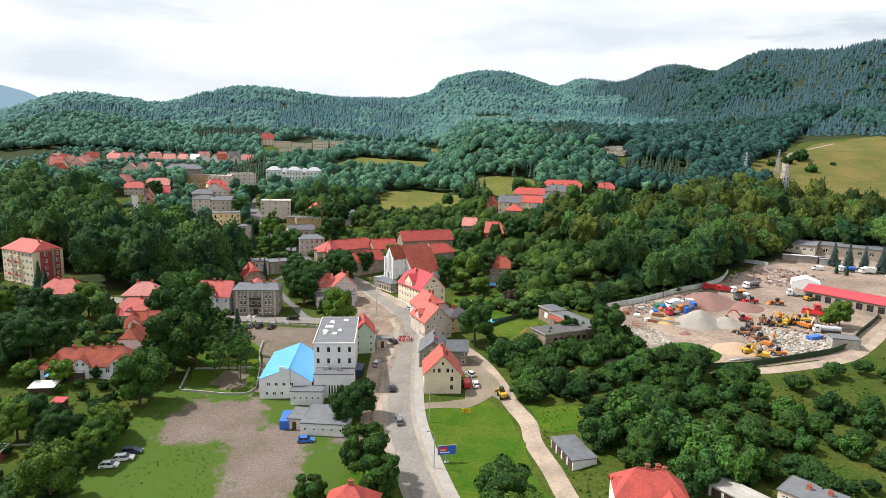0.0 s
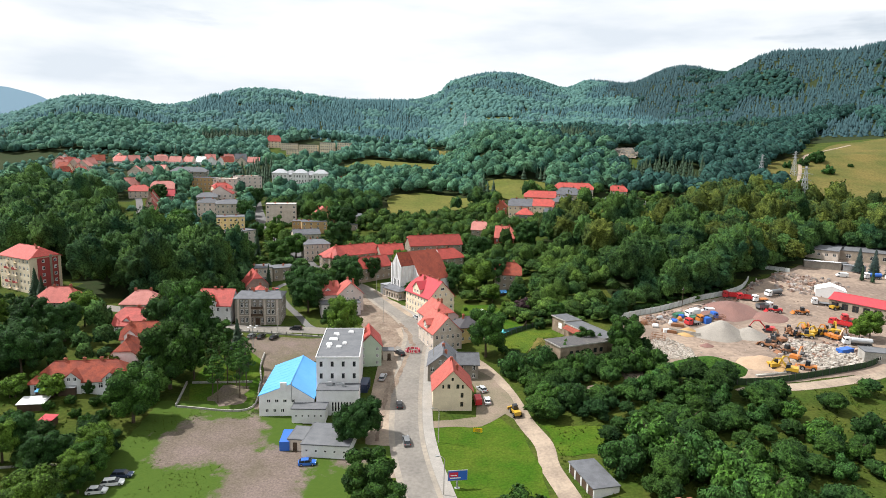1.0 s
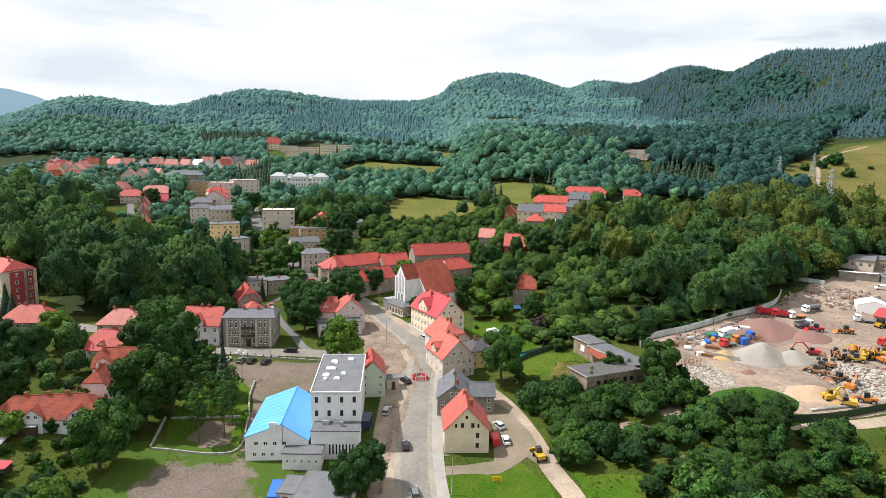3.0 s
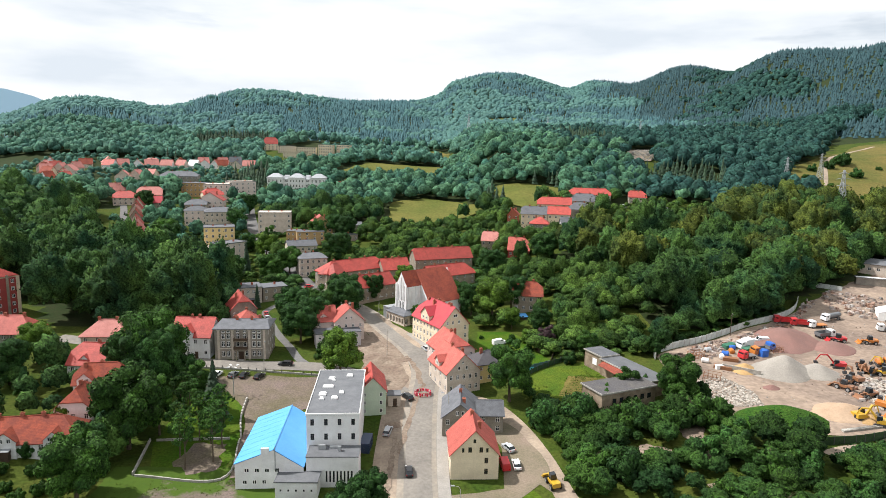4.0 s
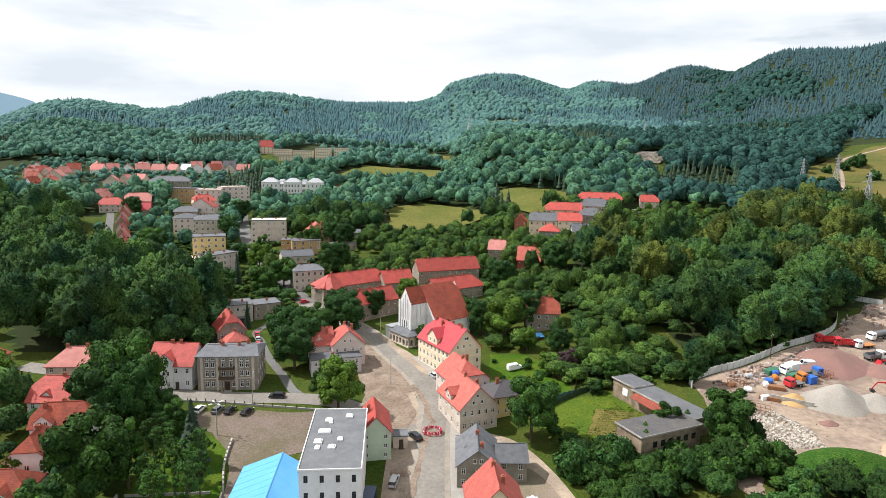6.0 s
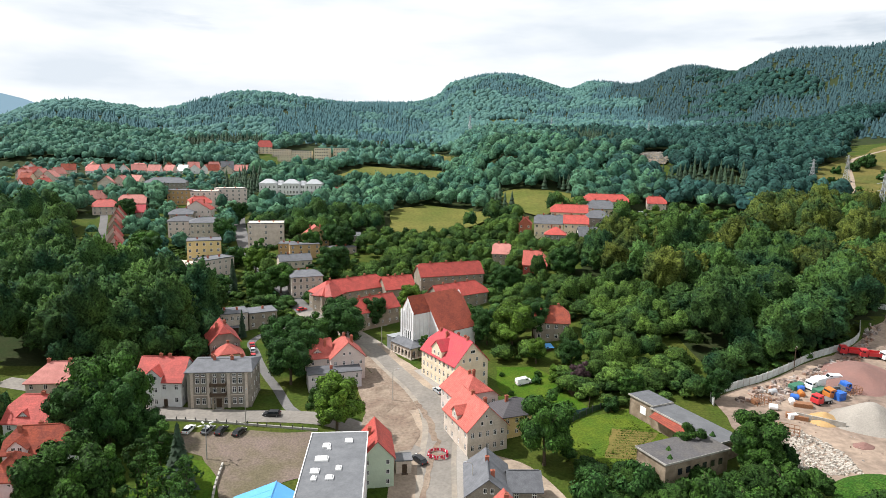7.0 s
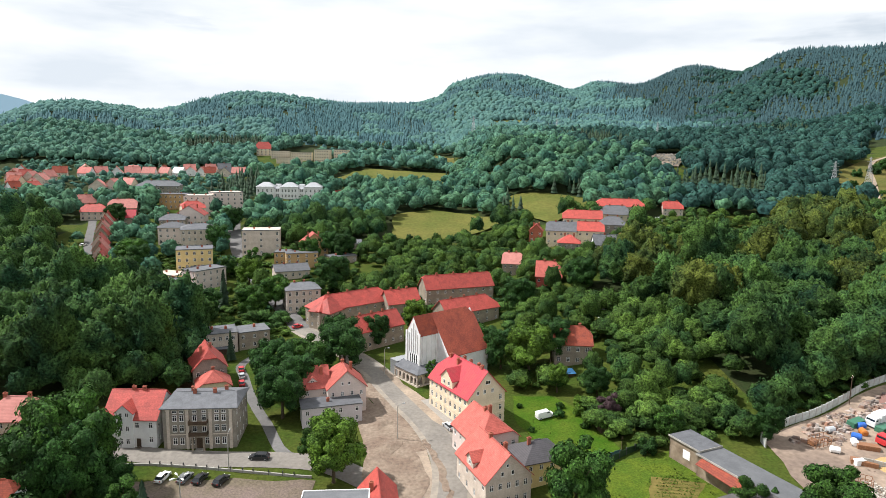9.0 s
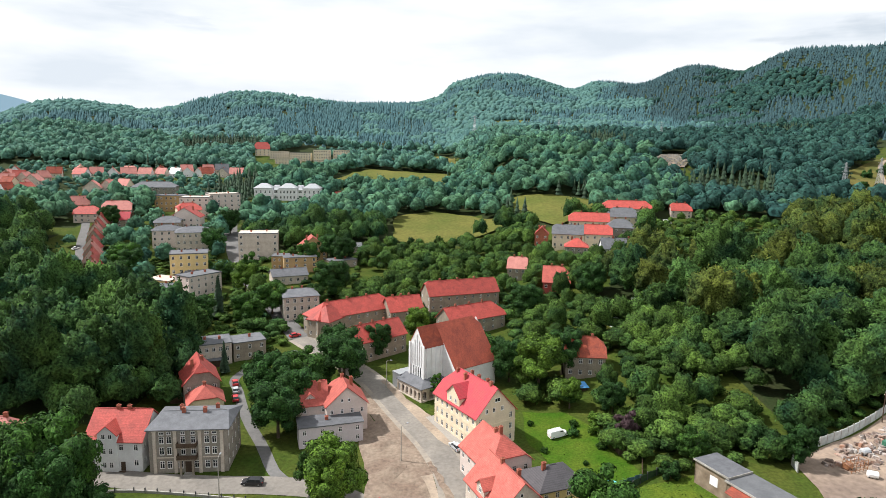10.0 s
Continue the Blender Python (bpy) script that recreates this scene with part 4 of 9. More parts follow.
house("beige gabled corner house with salmon tile roof", (10.3, 207.0), (20.2, 211.0), 14, 6.6, "y", (1, 1), 5.2, BEIGE_WALL, SALMON_TILE, fl=2, nf=5, nr=2, nl=4, win=(0.9, 1.4), chim=((0.5, 0.6), (0.62, 0.3)),
      attic=(("f", 3.4, 0.6, 0.7, 1.0), ("f", 5.8, 0.6, 0.7, 1.0), ("f", 4.6, 2.4, 0.6, 0.7)), dormers=(("cross", "l", 5.0, 3.2, 1.8, 4.0),))
house("beige terraced house with salmon half-hipped roof", (9.0, 221.5), (19.6, 226.0), 11.5, 6.8, "y", (0.35, 1), 4.6, PINK_WALL, SALMON_TILE, fl=2, nf=4, nr=2, nl=4, chim=((0.5, 0.5), (0.66, 0.6)))
house("tall cream townhouse with crimson tile roof", (8.6, 240.1), (18.7, 246.2), 18.8, 8.7, "y", (1, 0.5), 6.2, CREAM_WALL, CRIMSON_TILE, fl=3, nf=2, nr=4, nl=8, win=(0.9, 1.5), band=True, trim=TRIM,
      chim=((0.5, 0.12), (0.62, 0.3), (0.6, 0.48), (0.4, 0.62), (0.62, 0.66), (0.45, 0.85)), attic=(("f", 2.6, 0.3, 0.8, 1.1), ("f", 4.8, 0.3, 0.8, 1.1), ("f", 7.3, 0.3, 0.8, 1.1), ("f", 5.4, 2.7, 1.6, 1.0)), dormers=(("cross", "l", 6.0, 5.6, 2.4, 5.6),), cmat=BRICK_RED)
house("yellow rendered house with dark tiled hipped roof", (19.6, 215.0), (29.5, 218.6), 9, 5.8, "x", (0, 0), 2.6, YELLOW_WALL, DARK_TILE, fl=2, nf=4, nr=2, nl=2, win=(0.9, 1.2), chim=((0.3, 0.5),))
house("pale green gabled house with red roof", (-13.4, 194.6), (-6.4, 195.6), 12, 7.0, "y", (1, 1), 3.8, GREEN_WALL, RED_TILE, fl=3, nf=2, nr=3, nl=0, win=(0.8, 1.1), chim=((0.3, 0.5),))
house("small beige flat-roofed kiosk", (-6.2, 200.2), (-2.7, 200.6), 3.4, 3.0, "flat", wall=BEIGE_WALL, tile=FELT, fl=1, nf=0, nr=0, nl=0, chim=(), door=1.4, category="kiosk", name="kiosk")
# street to the left
def apartment_house():
    w = 16.8
    ob = house("grey three-storey apartment house with slate roof", (-64.1, 230.4), (-47.3, 231.6), 12.0, 10.3, "x", (0, 0), 1.5, GREY_WALL, SLATE, fl=3, nf=0, nr=4, nl=2, win=(1.0, 1.5), chim=((0.30, 0.62), (0.36, 0.45), (0.64, 0.45), (0.76, 0.7)), hip=0.25, over=0.6, crise=1.3)
    for x in (0.9, 5.3, 10.6, 15.3):
        part("pilaster", Shape().box(x, x + 0.7, -0.28, -0.003, -1.5, 10.0).box(x - 0.1, x + 0.8, -0.36, -0.003, 9.6, 10.0), BEIGE_WALL, ob, "pale flat pilaster")
    part("cornice", Shape().box(-0.1, w + 0.1, -0.5, -0.003, 10.0, 10.25), BEIGE_WALL, ob)
    part("string_course", Shape().box(1.65, 5.25, -0.14, -0.003, 3.5, 3.75).box(11.4, 15.2, -0.14, -0.003, 3.5, 3.75), BEIGE_WALL, ob)
    for z, hh in ((1.1, 1.7), (4.3, 1.7), (6.9, 1.6), (8.95, 0.65)):
        for x in (2.2, 3.8, 11.9, 13.5):
            add_window(ob, "f", w, 12.0, x, z, 1.05, hh, "proud")
        for x in ((6.8, 9.0) if z != 1.1 else (6.2, 9.6)):
            add_window(ob, "f", w, 12.0, x, z, 1.0, hh, "proud")
    for z in (3.7, 6.5):
        b = part("balcony", Shape().box(6.2, 10.4, -1.5, -0.003, z - 0.2, z), STONE_WALL, ob, "dark stone balcony")
        part("balustrade", Shape().box(6.2, 10.4, -1.5, -1.38, z, z + 0.9).box(6.2, 6.32, -1.38, -0.003, z, z + 0.9).box(10.28, 10.4, -1.38, -0.003, z, z + 0.9), TIMBER, b)
    part("door", Shape().box(7.6, 9.2, -0.05, -0.003, 0, 2.6), TIMBER, ob, "dark double entrance door")
    for x in (7.0, 9.6):
        part("porch_column", Shape().box(x - 0.2, x + 0.2, -1.4, -1.0, -1, 3.5), STONE_WALL, ob)
    part("front_steps", Shape().box(7.4, 9.4, -3.0, -1.5, -1.4, -0.1).box(7.4, 9.4, -1.5, -0.003, -1.4, 0.05), CONCRETE, ob)


apartment_house()
house("white house with red tile roof and cross gable", (-78.5, 231.5), (-66.0, 231.2), 11, 7.3, "x", (1, 1), 5.0, WHITE_WALL, RED_TILE, fl=2, nf=4, nr=2, nl=2, win=(1.0, 1.4), door=7.6, dormers=(("bay", "f", 3.0, 4.2, 1.6, 5.0),), chim=((0.4, 0.5), (0.6, 0.5)))
house("house with red tile gable roof", (-69.5, 263.4), (-61.0, 267.5), 12, 6.5, "y", (0.6, 1), 5.0, GREY_WALL, RED_TILE, fl=2, nf=4, nr=3, nl=2, chim=((0.3, 0.4), (0.6, 0.6)))
house("low house with salmon hipped roof", (-65.6, 256.0), (-57.3, 259.5), 8, 4.0, "y", (0.4, 0.2), 3.6, CREAM_WALL, SALMON_TILE, fl=1, nf=2, nr=2, nl=2, chim=((0.5, 0.5),))
house("old flat-roofed row house with worn plaster", (-77.0, 292.0), (-66.8, 296.5), 10, 7, "flat", wall=BEIGE_WALL, tile=SLATE, fl=2, nf=5, nr=0, nl=2, chim=((0.3, 0.6), (0.7, 0.5)))
house("old stone outbuilding with flat roof", (-66.6, 297.5), (-57.4, 302.5), 9, 6, "flat", wall=STONE_WALL, tile=SLATE, fl=2, nf=3, nr=2, nl=0, chim=((0.6, 0.6),))
house("white gabled house with salmon tile roof", (-28.2, 248.6), (-18.4, 251.8), 9.5, 7.4, "y", (1, 0.6), 4.6, PINK_WALL, SALMON_TILE, fl=2, nf=4, nr=3, nl=0, win=(0.8, 1.2), chim=((0.5, 0.75), (0.7, 0.6)), attic=(("f", 3.6, 0.7, 0.6, 0.8), ("f", 5.4, 0.7, 0.6, 0.8)))
house("salmon-roofed wing of a white house", (-35.2, 249.8), (-28.4, 252.0), 9.0, 7.0, "x", (0.3, 1), 4.4, PINK_WALL, SALMON_TILE, fl=2, nf=2, nr=0, nl=2, win=(0.8, 1.2), chim=((0.75, 0.3),), dormers=(("box", "f", 1.5, 2.6, 1.4, 3.0),))
house("lilac annex with flat grey roof", (-33.6, 241.2), (-18.8, 245.6), 6.5, 5.0, "flat", wall=LILAC_WALL, tile=SLATE, fl=2, nf=4, nr=2, nl=1, win=(0.9, 1.2), chim=((0.45, 0.5),), name="house_annex")
# blocks behind the church
for lab, L, R, d, h, q, rise, nf in (("long grey tenement block with red tile hipped roof", (-43, 319.5), (-16, 341.5), 11, 7.2, (0, 0.2), 4.4, 9), ("grey tenement with red tile roof and dormers", (-25.5, 295.8), (-10.6, 308.8), 10, 7.0, (1, 1), 4.4, 6),
                                     ("long grey tenement with red tile roof", (-2.5, 352), (27.5, 363.2), 10.5, 7.0, (0.8, 0.9), 5.0, 9), ("low grey tenement with red tile roof", (5.6, 321.5), (27, 336), 10, 6.0, (1, 0.3), 4.4, 6),
                                     ("grey house with red tile gable roof", (-17.5, 333), (-5, 339), 10, 6.6, (1, 1), 4.6, 3)):
    house(lab, L, R, d, h, "x", q, rise, STONE_WALL, RED_TILE, fl=2, nf=nf, nr=3, nl=2, win=(1.0, 1.3), chim=((0.2, 0.5), (0.45, 0.5), (0.7, 0.5)), group="red-roofed tenements")
house("hipped end wing of a tenement block", (-47.5, 322.6), (-38.8, 318.2), 12, 7.2, "y", (0, 0), 4.2, STONE_WALL, RED_TILE, fl=2, nf=3, nr=2, nl=3, chim=())
house("grey stuccoed villa with slate roof", (-60.2, 340.7), (-47.1, 345.5), 14, 9.5, "x", (0, 0), 1.8, BEIGE_WALL, SLATE, fl=3, nf=5, nr=4, nl=4, win=(1.1, 1.7), band=True, chim=((0.3, 0.5), (0.6, 0.6)), hip=0.5)
# town centre
def by_the_street(p):
    return p[0] > -106 and p[1] < 440


for lab, L, R, d, h, roof, q, rise, wall, tile, fl, nf, nr, nl in (
        ("low house with slate roof", (-76.4, 388.1), (-61.2, 394.6), 11, 4.2, "x", (1, 1), 2.6, BEIGE_WALL, SLATE, 1, 5, 2, 2),
        ("ochre plastered rear building with flat roof", (-75.4, 407), (-60, 412.2), 9, 8, "flat", (1, 1), 1, OCHRE_WALL, SLATE, 3, 4, 2, 2),
        ("ochre gabled house with red roof", (-72, 427), (-58, 431), 11, 8, "y", (1, 1), 5.5, OCHRE_WALL, SALMON_TILE, 3, 4, 2, 2),
        ("tall beige tenement with flat roof", (-105, 430), (-85, 434), 14, 14, "flat", (1, 1), 1, BEIGE_WALL, BEIGE_WALL, 4, 3, 3, 4),
        ("low grey shed with felt roof", (-53.6, 414.9), (-40.8, 422.4), 9, 4, "flat", (1, 1), 1, STONE_WALL, SLATE, 1, 2, 2, 1),
        ("yellow school with tall windows", (-125.4, 391), (-109.4, 396.5), 13, 13.4, "flat", (1, 1), 1, YELLOW_WALL, SLATE, 4, 5, 3, 2),
        ("low pale school wing", (-134, 383), (-121, 377.5), 10, 4.5, "flat", (1, 1), 1, YELLOW_WALL, BEIGE_WALL, 1, 4, 2, 2),
        ("beige townhouse with flat roof", (-116, 384), (-104, 388), 9, 6, "flat", (1, 1), 1, PINK_WALL, SLATE, 2, 4, 2, 2),
        ("grey tenement with slate roof", (-142.6, 440.5), (-125.0, 446), 14, 11.5, "x", (0.2, 0.2), 2.6, BEIGE_WALL, SLATE, 3, 6, 3, 3),
        ("grey tenement wing with slate roof", (-160, 451), (-146, 454), 13, 10, "x", (0.2, 0.2), 2.6, PINK_WALL, SLATE, 3, 4, 3, 3),
        ("pinkish gabled three-storey townhouse", (-164, 484), (-146, 487), 15, 10, "y", (1, 1), 6, PINK_WALL, RED_TILE, 3, 5, 3, 3),
        ("pink tall tenement with flat roof", (-173.5, 525), (-155, 528), 16, 14, "flat", (1, 1), 1, PINK_WALL, BEIGE_WALL, 4, 5, 4, 3),
        ("pink tenement with flat roof", (-158, 540), (-140, 551), 15, 13, "flat", (1, 1), 1, PINK_WALL, BEIGE_WALL, 4, 5, 4, 3),
        ("long grey tenement with slate roof", (-234, 586), (-203, 592), 14, 10, "x", (0.2, 0.2), 4, GREY_WALL, SLATE, 3, 9, 3, 3),
        ("brown brick tenement with flat roof", (-199, 545), (-180, 547), 14, 11, "flat", (1, 1), 1, OCHRE_WALL, SLATE, 3, 6, 3, 3),
        ("grey house with pinkish mansard roof", (-221, 515), (-204, 520), 12, 7, "x", (0.6, 0.6), 5.5, BEIGE_WALL, PINK_TILE, 2, 6, 3, 3),
        ("house with crimson roof by the street", (-211, 496), (-196, 500), 10, 5, "x", (1, 1), 4.5, STONE_WALL, CRIMSON_TILE, 2, 4, 2, 2),
        ("beige house with red tile roof", (-236, 508), (-222, 511), 11, 6, "x", (0.5, 0.5), 4.5, BEIGE_WALL, RED_TILE, 2, 4, 2, 2)):
    house(lab, L, R, d, h, roof, q, rise, wall, tile, fl=fl, nf=nf, nr=nr, nl=nl, win=(1.2, 1.6), chim=((0.3, 0.5), (0.7, 0.6)), category="tenement" if fl > 2 else "house", clear=42 if by_the_street(L) else 26)
for i, (x, y) in enumerate(((-159.8, 384.3), (-165.5, 395), (-171.7, 406), (-177.5, 417.5), (-183.5, 429), (-190.8, 445.3), (-197, 458.5), (-202.2, 470.6), (-206.5, 483))):
    house("narrow gabled row house with red tile roof", (x - 3.0, y), (x + 4.4, y + 2.4), 8.0, 6, "y", (1, 1), 5.4, STONE_WALL if i % 2 else BEIGE_WALL, RED_TILE if i % 3 else PINK_TILE, fl=2, nf=2, nr=2, nl=2, chim=((0.5, 0.5),), group="row of gabled houses", clear=14)
# hamlet on the slope
for lab, L, R, d, h, roof, q, rise, wall, tile, fl, nf, nr in (
        ("long farmhouse with bright red roof", (104, 479), (132.5, 474), 11, 8, "x", (0.4, 0.4), 4.2, BEIGE_WALL, RED_TILE, 2, 8, 3),
        ("house with half red and half slate roof", (100, 456), (117, 451), 11, 8, "x", (0.4, 0.3), 4.6, CREAM_WALL, SLATE, 2, 5, 3),
        ("long house with bright red roof", (75.5, 445.4), (97, 440.6), 11, 7.6, "x", (0.5, 0.9), 4.2, CREAM_WALL, RED_TILE, 2, 6, 3),
        ("house with slate hipped roof", (93, 431), (106, 427), 10, 7.6, "x", (0.2, 0.2), 4.0, GREY_WALL, SLATE, 2, 4, 3),
        ("cream house with slate roof", (60.8, 417.5), (76.5, 414), 10.5, 8, "x", (0.7, 1), 4.2, CREAM_WALL, SLATE, 2, 5, 3),
        ("cream house with red roof", (76.8, 414), (90, 411), 10.5, 8, "x", (1, 0.6), 4.2, CREAM_WALL, RED_TILE, 2, 4, 3),
        ("low cottage with grey roof and white dormer", (83, 402.2), (102.5, 401.0), 9, 3.6, "x", (0.9, 0.9), 4.6, WHITE_WALL, SLATE, 1, 4, 2),
        ("grey house with red hipped roof", (63.2, 398), (74, 395.5), 9.5, 6.6, "x", (0, 0), 3.4, GREY_WALL, RED_TILE, 2, 4, 2),
        ("small red-walled house with red roof", (54, 431), (61, 429.5), 8, 7, "y", (1, 1), 3.6, BRICK_RED, RED_TILE, 2, 2, 2),
        ("grey house with pink mansard roof", (34.5, 391), (43.2, 388.8), 9, 6.5, "x", (0.8, 0.8), 4.6, STONE_WALL, PINK_TILE, 2, 3, 2),
        ("house with orange steep roof", (46.5, 363), (57.5, 360.5), 10, 4.6, "x", (1, 0.4), 6.0, RED_WALL, SALMON_TILE, 1, 3, 2),
        ("dark brick house with red roof", (38.5, 279.4), (50.1, 278), 10, 7, "x", (0.6, 0.5), 4.6, STONE_WALL, RUST_TILE, 2, 4, 3),
        ("small house with red hipped roof", (150, 487.5), (162, 485), 9, 5, "x", (0.7, 0.4), 4.2, BEIGE_WALL, RED_TILE, 2, 3, 2)):
    house(lab, L, R, d, h, roof, q, rise, wall, tile, fl=fl, nf=nf, nr=nr, nl=2, win=(1.1, 1.4), chim=((0.3, 0.5), (0.7, 0.5)), clear=8)
# left edge
def flats():
    w = math.hypot(19.7, 10.6)
    ob = house("five-storey block of flats with cream walls and red roof", (-175.2, 267.0), (-155.8, 256.5), 13.0, 14.5, "x", (0, 0.15), 4.0, CREAM_WALL, RED_TILE, fl=5, nf=8, nr=0, nl=0, win=(1.1, 1.3), chim=((0.85, 0.4), (0.7, 0.5)), category="block of flats", hip=0.6, clear=46)
    part("red_panel", Shape().box(w, w + 0.1, 3.0, 8.0, -1, 14.3).box(w, w + 0.1, 9.0, 11.5, -1, 14.3), RED_WALL, ob, "dark red rendered wall panel")
    part("stair_panel", Shape().box(w, w + 0.25, 8.05, 8.95, -1, 15.4), STONE_WALL, ob)
    for k in range(5):
        for y in (4.8, 9.7):
            add_window(ob, "r", w, 13.0, y, 0.9 + 2.86 * k, 1.1, 1.3, "proud", dy=-0.12)
        for x in (5.2, 10.6):
            b = part("balcony", Shape().box(x, x + 2.2, -1.1, -0.003, 0.6 + 2.86 * k, 0.75 + 2.86 * k).box(x, x + 2.2, -1.1, -1.02, 0.75 + 2.86 * k, 1.6 + 2.86 * k), RED_WALL if k % 2 else CREAM_WALL, ob, "small balcony")


flats()
house("low house with salmon hipped roof", (-138.5, 228.5), (-122.0, 229.8), 10, 5.0, "x", (0.05, 0.05), 4.6, GREY_WALL, SALMON_TILE, fl=2, nf=7, nr=2, nl=2, chim=((0.4, 0.5), (0.75, 0.5)), clear=24)
house("house with pale faded hipped roof", (-104.8, 227.0), (-91.2, 228.0), 9, 5.4, "x", (0.05, 0.05), 4.0, BEIGE_WALL, PINK_TILE, fl=2, nf=4, nr=2, nl=1, chim=((0.3, 0.5), (0.7, 0.5)))
house("white villa with long rust-red hipped roof", (-100.5, 167.8), (-76.0, 171.8), 10, 3.2, "x", (0.1, 0.2), 4.2, WHITE_WALL, RUST_TILE, fl=1, nf=9, nr=3, nl=2, win=(1.2, 1.5), chim=((0.3, 0.5), (0.5, 0.5), (0.68, 0.5)), dormers=(("bay", "f", 8.6, 4.4, 0.8, 4.6), ("bay", "f", 18.6, 4.2, 0.6, 4.6)), category="villa", gz0=2.6, base=4, clear=4)
house("white villa with rust-red half-hipped roof", (-86.5, 181.8), (-77.8, 183.0), 9.5, 4.4, "y", (0.45, 0.6), 4.2, WHITE_WALL, RUST_TILE, fl=1, nf=3, nr=3, nl=2, chim=((0.5, 0.6),), category="villa", gz0=4.2, base=5, clear=3)
house("villa wing with rust-red roof", (-88.0, 193.0), (-76.6, 194.6), 8, 6.2, "x", (0.5, 0.6), 4.2, WHITE_WALL, RUST_TILE, fl=1, nf=4, nr=3, nl=2, chim=((0.5, 0.6), (0.2, 0.4)), dormers=(("bay", "f", 1.2, 3.8, 1.2, 4.4), ("box", "f", 8.0, 2.2, 1.0, 2.6)), category="villa", gz0=4.6, base=6, clear=3)
house("villa with red roof and cross gable", (-98.5, 208.6), (-81.5, 208.0), 10.5, 6.0, "x", (0.6, 0.6), 4.8, WHITE_WALL, RED_TILE, fl=2, nf=5, nr=3, nl=2, chim=((0.4, 0.5),), dormers=(("bay", "f", 11.5, 4.4, 1.6, 5.0), ("box", "f", 3.0, 3.0, 1.0, 3.0)), category="villa", gz0=4.6, base=6, clear=3)
# near edge of the clip's start
house("white house with bright red hipped roof and dormers", (45.4, 97.3), (58.1, 95.1), 11, 6.6, "x", (0.3, 0.3), 5.4, WHITE_WALL, RED_TILE, fl=2, nf=4, nr=3, nl=3, chim=((0.45, 0.5), (0.62, 0.62), (0.7, 0.55)), dormers=(("cross", "l", 3.5, 3.6, 1.6, 4.0), ("cross", "f", 7.4, 4.2, 1.2, 4.4), ("box", "f", 2.6, 1.6, 1.0, 2.4)))
house("house with bright red pyramid roof", (-9.4, 100.6), (0.3, 99.6), 10, 5.2, "x", (0.1, 0.1), 4.6, CREAM_WALL, RED_TILE, fl=2, nf=3, nr=2, nl=2, chim=((0.5, 0.5),))
house("two-storey beige house with flat grey roof", (77.5, 101.5), (83.6, 94.0), 7.5, 5.4, "flat", wall=BEIGE_WALL, tile=FELT, fl=2, nf=4, nr=2, nl=3, chim=((0.4, 0.6), (0.75, 0.7)))
for lab, L, R, d, h, roof, q, rise, wall, tile, fl, nf in (
        ("pinkish plastered town house with flat roof", (-107.5, 367.3), (-98.0, 381), 10, 9, "flat", (1, 1), 1, PINK_WALL, FELT, 3, 5), ("low house with grey felt roof", (-127, 366), (-115, 368.5), 9, 4.6, "x", (1, 1), 1.4, BEIGE_WALL, SLATE, 1, 4),
        ("small red-roofed yard house", (-115.5, 351.5), (-109, 355.3), 7, 4, "x", (1, 1), 3.2, STONE_WALL, RED_TILE, 1, 2), ("brown brick workshop with flat roof", (-83.5, 414), (-75.5, 414.6), 9, 7, "flat", (1, 1), 1, OCHRE_WALL, FELT, 2, 3),
        ("low shed with long slate roof", (-56.7, 445), (-41.2, 448), 10, 3.6, "x", (1, 1), 1.6, GREY_WALL, SLATE, 1, 5), ("grey town house with slate hipped roof", (-167, 470), (-153, 473.5), 12, 10, "x", (0.3, 0.3), 3.2, STONE_WALL, SLATE, 3, 5),
        ("cream town house with red mansard roof", (-163.5, 498), (-151.5, 505.5), 12, 11, "x", (0.4, 0.4), 4.2, CREAM_WALL, RED_TILE, 3, 5)):
    house(lab, L, R, d, h, roof, q, rise, wall, tile, fl=fl, nf=nf, nr=3, nl=2, win=(1.0, 1.5), chim=((0.3, 0.5), (0.7, 0.5)), clear=6)
# far-off village rows
VILLAGE = ((-354, 687), (-333, 692), (-320, 698), (-308, 703), (-295, 708), (-282, 713), (-269, 719), (-257, 723), (-245, 725), (-235, 730), (-225, 726), (-211, 728), (-198, 729), (-302, 722), (-276, 733), (-252, 744), (-230, 746), (-340, 708), (-376, 651), (-368, 660), (-360, 652), (-385, 668), (-352, 664), (-342, 600), (-334, 612), (-327, 601), (-358, 628), (-345, 640), (-366, 640), (-280, 613), (-272, 622), (-262, 628), (-250, 541), (-392, 690), (-219, 752))
rv = random.Random(5)
for i, (x, y) in enumerate(VILLAGE):
    w, a = rv.uniform(9.5, 14), rv.uniform(-0.5, 0.7)
    # mostly pale pink tiles: haze over the far roofs put into their colour
    tile = TRIM if i == 7 else SLATE if i in (11, 34) else rv.choice((SALMON_TILE, PINK_TILE, PINK_TILE, PINK_TILE, RUST_TILE))
    house("village house with steep tiled roof", (x - w / 2, y), (x - w / 2 + w * math.cos(a), y + w * math.sin(a)), 9, 4.4, rv.choice("xy"), (1, 1), 5.6, rv.choice((WHITE_WALL, BEIGE_WALL, CREAM_WALL)), tile, fl=1, nf=3, nr=2, nl=0, chim=((0.5, 0.5),), group="village houses", clear=13)


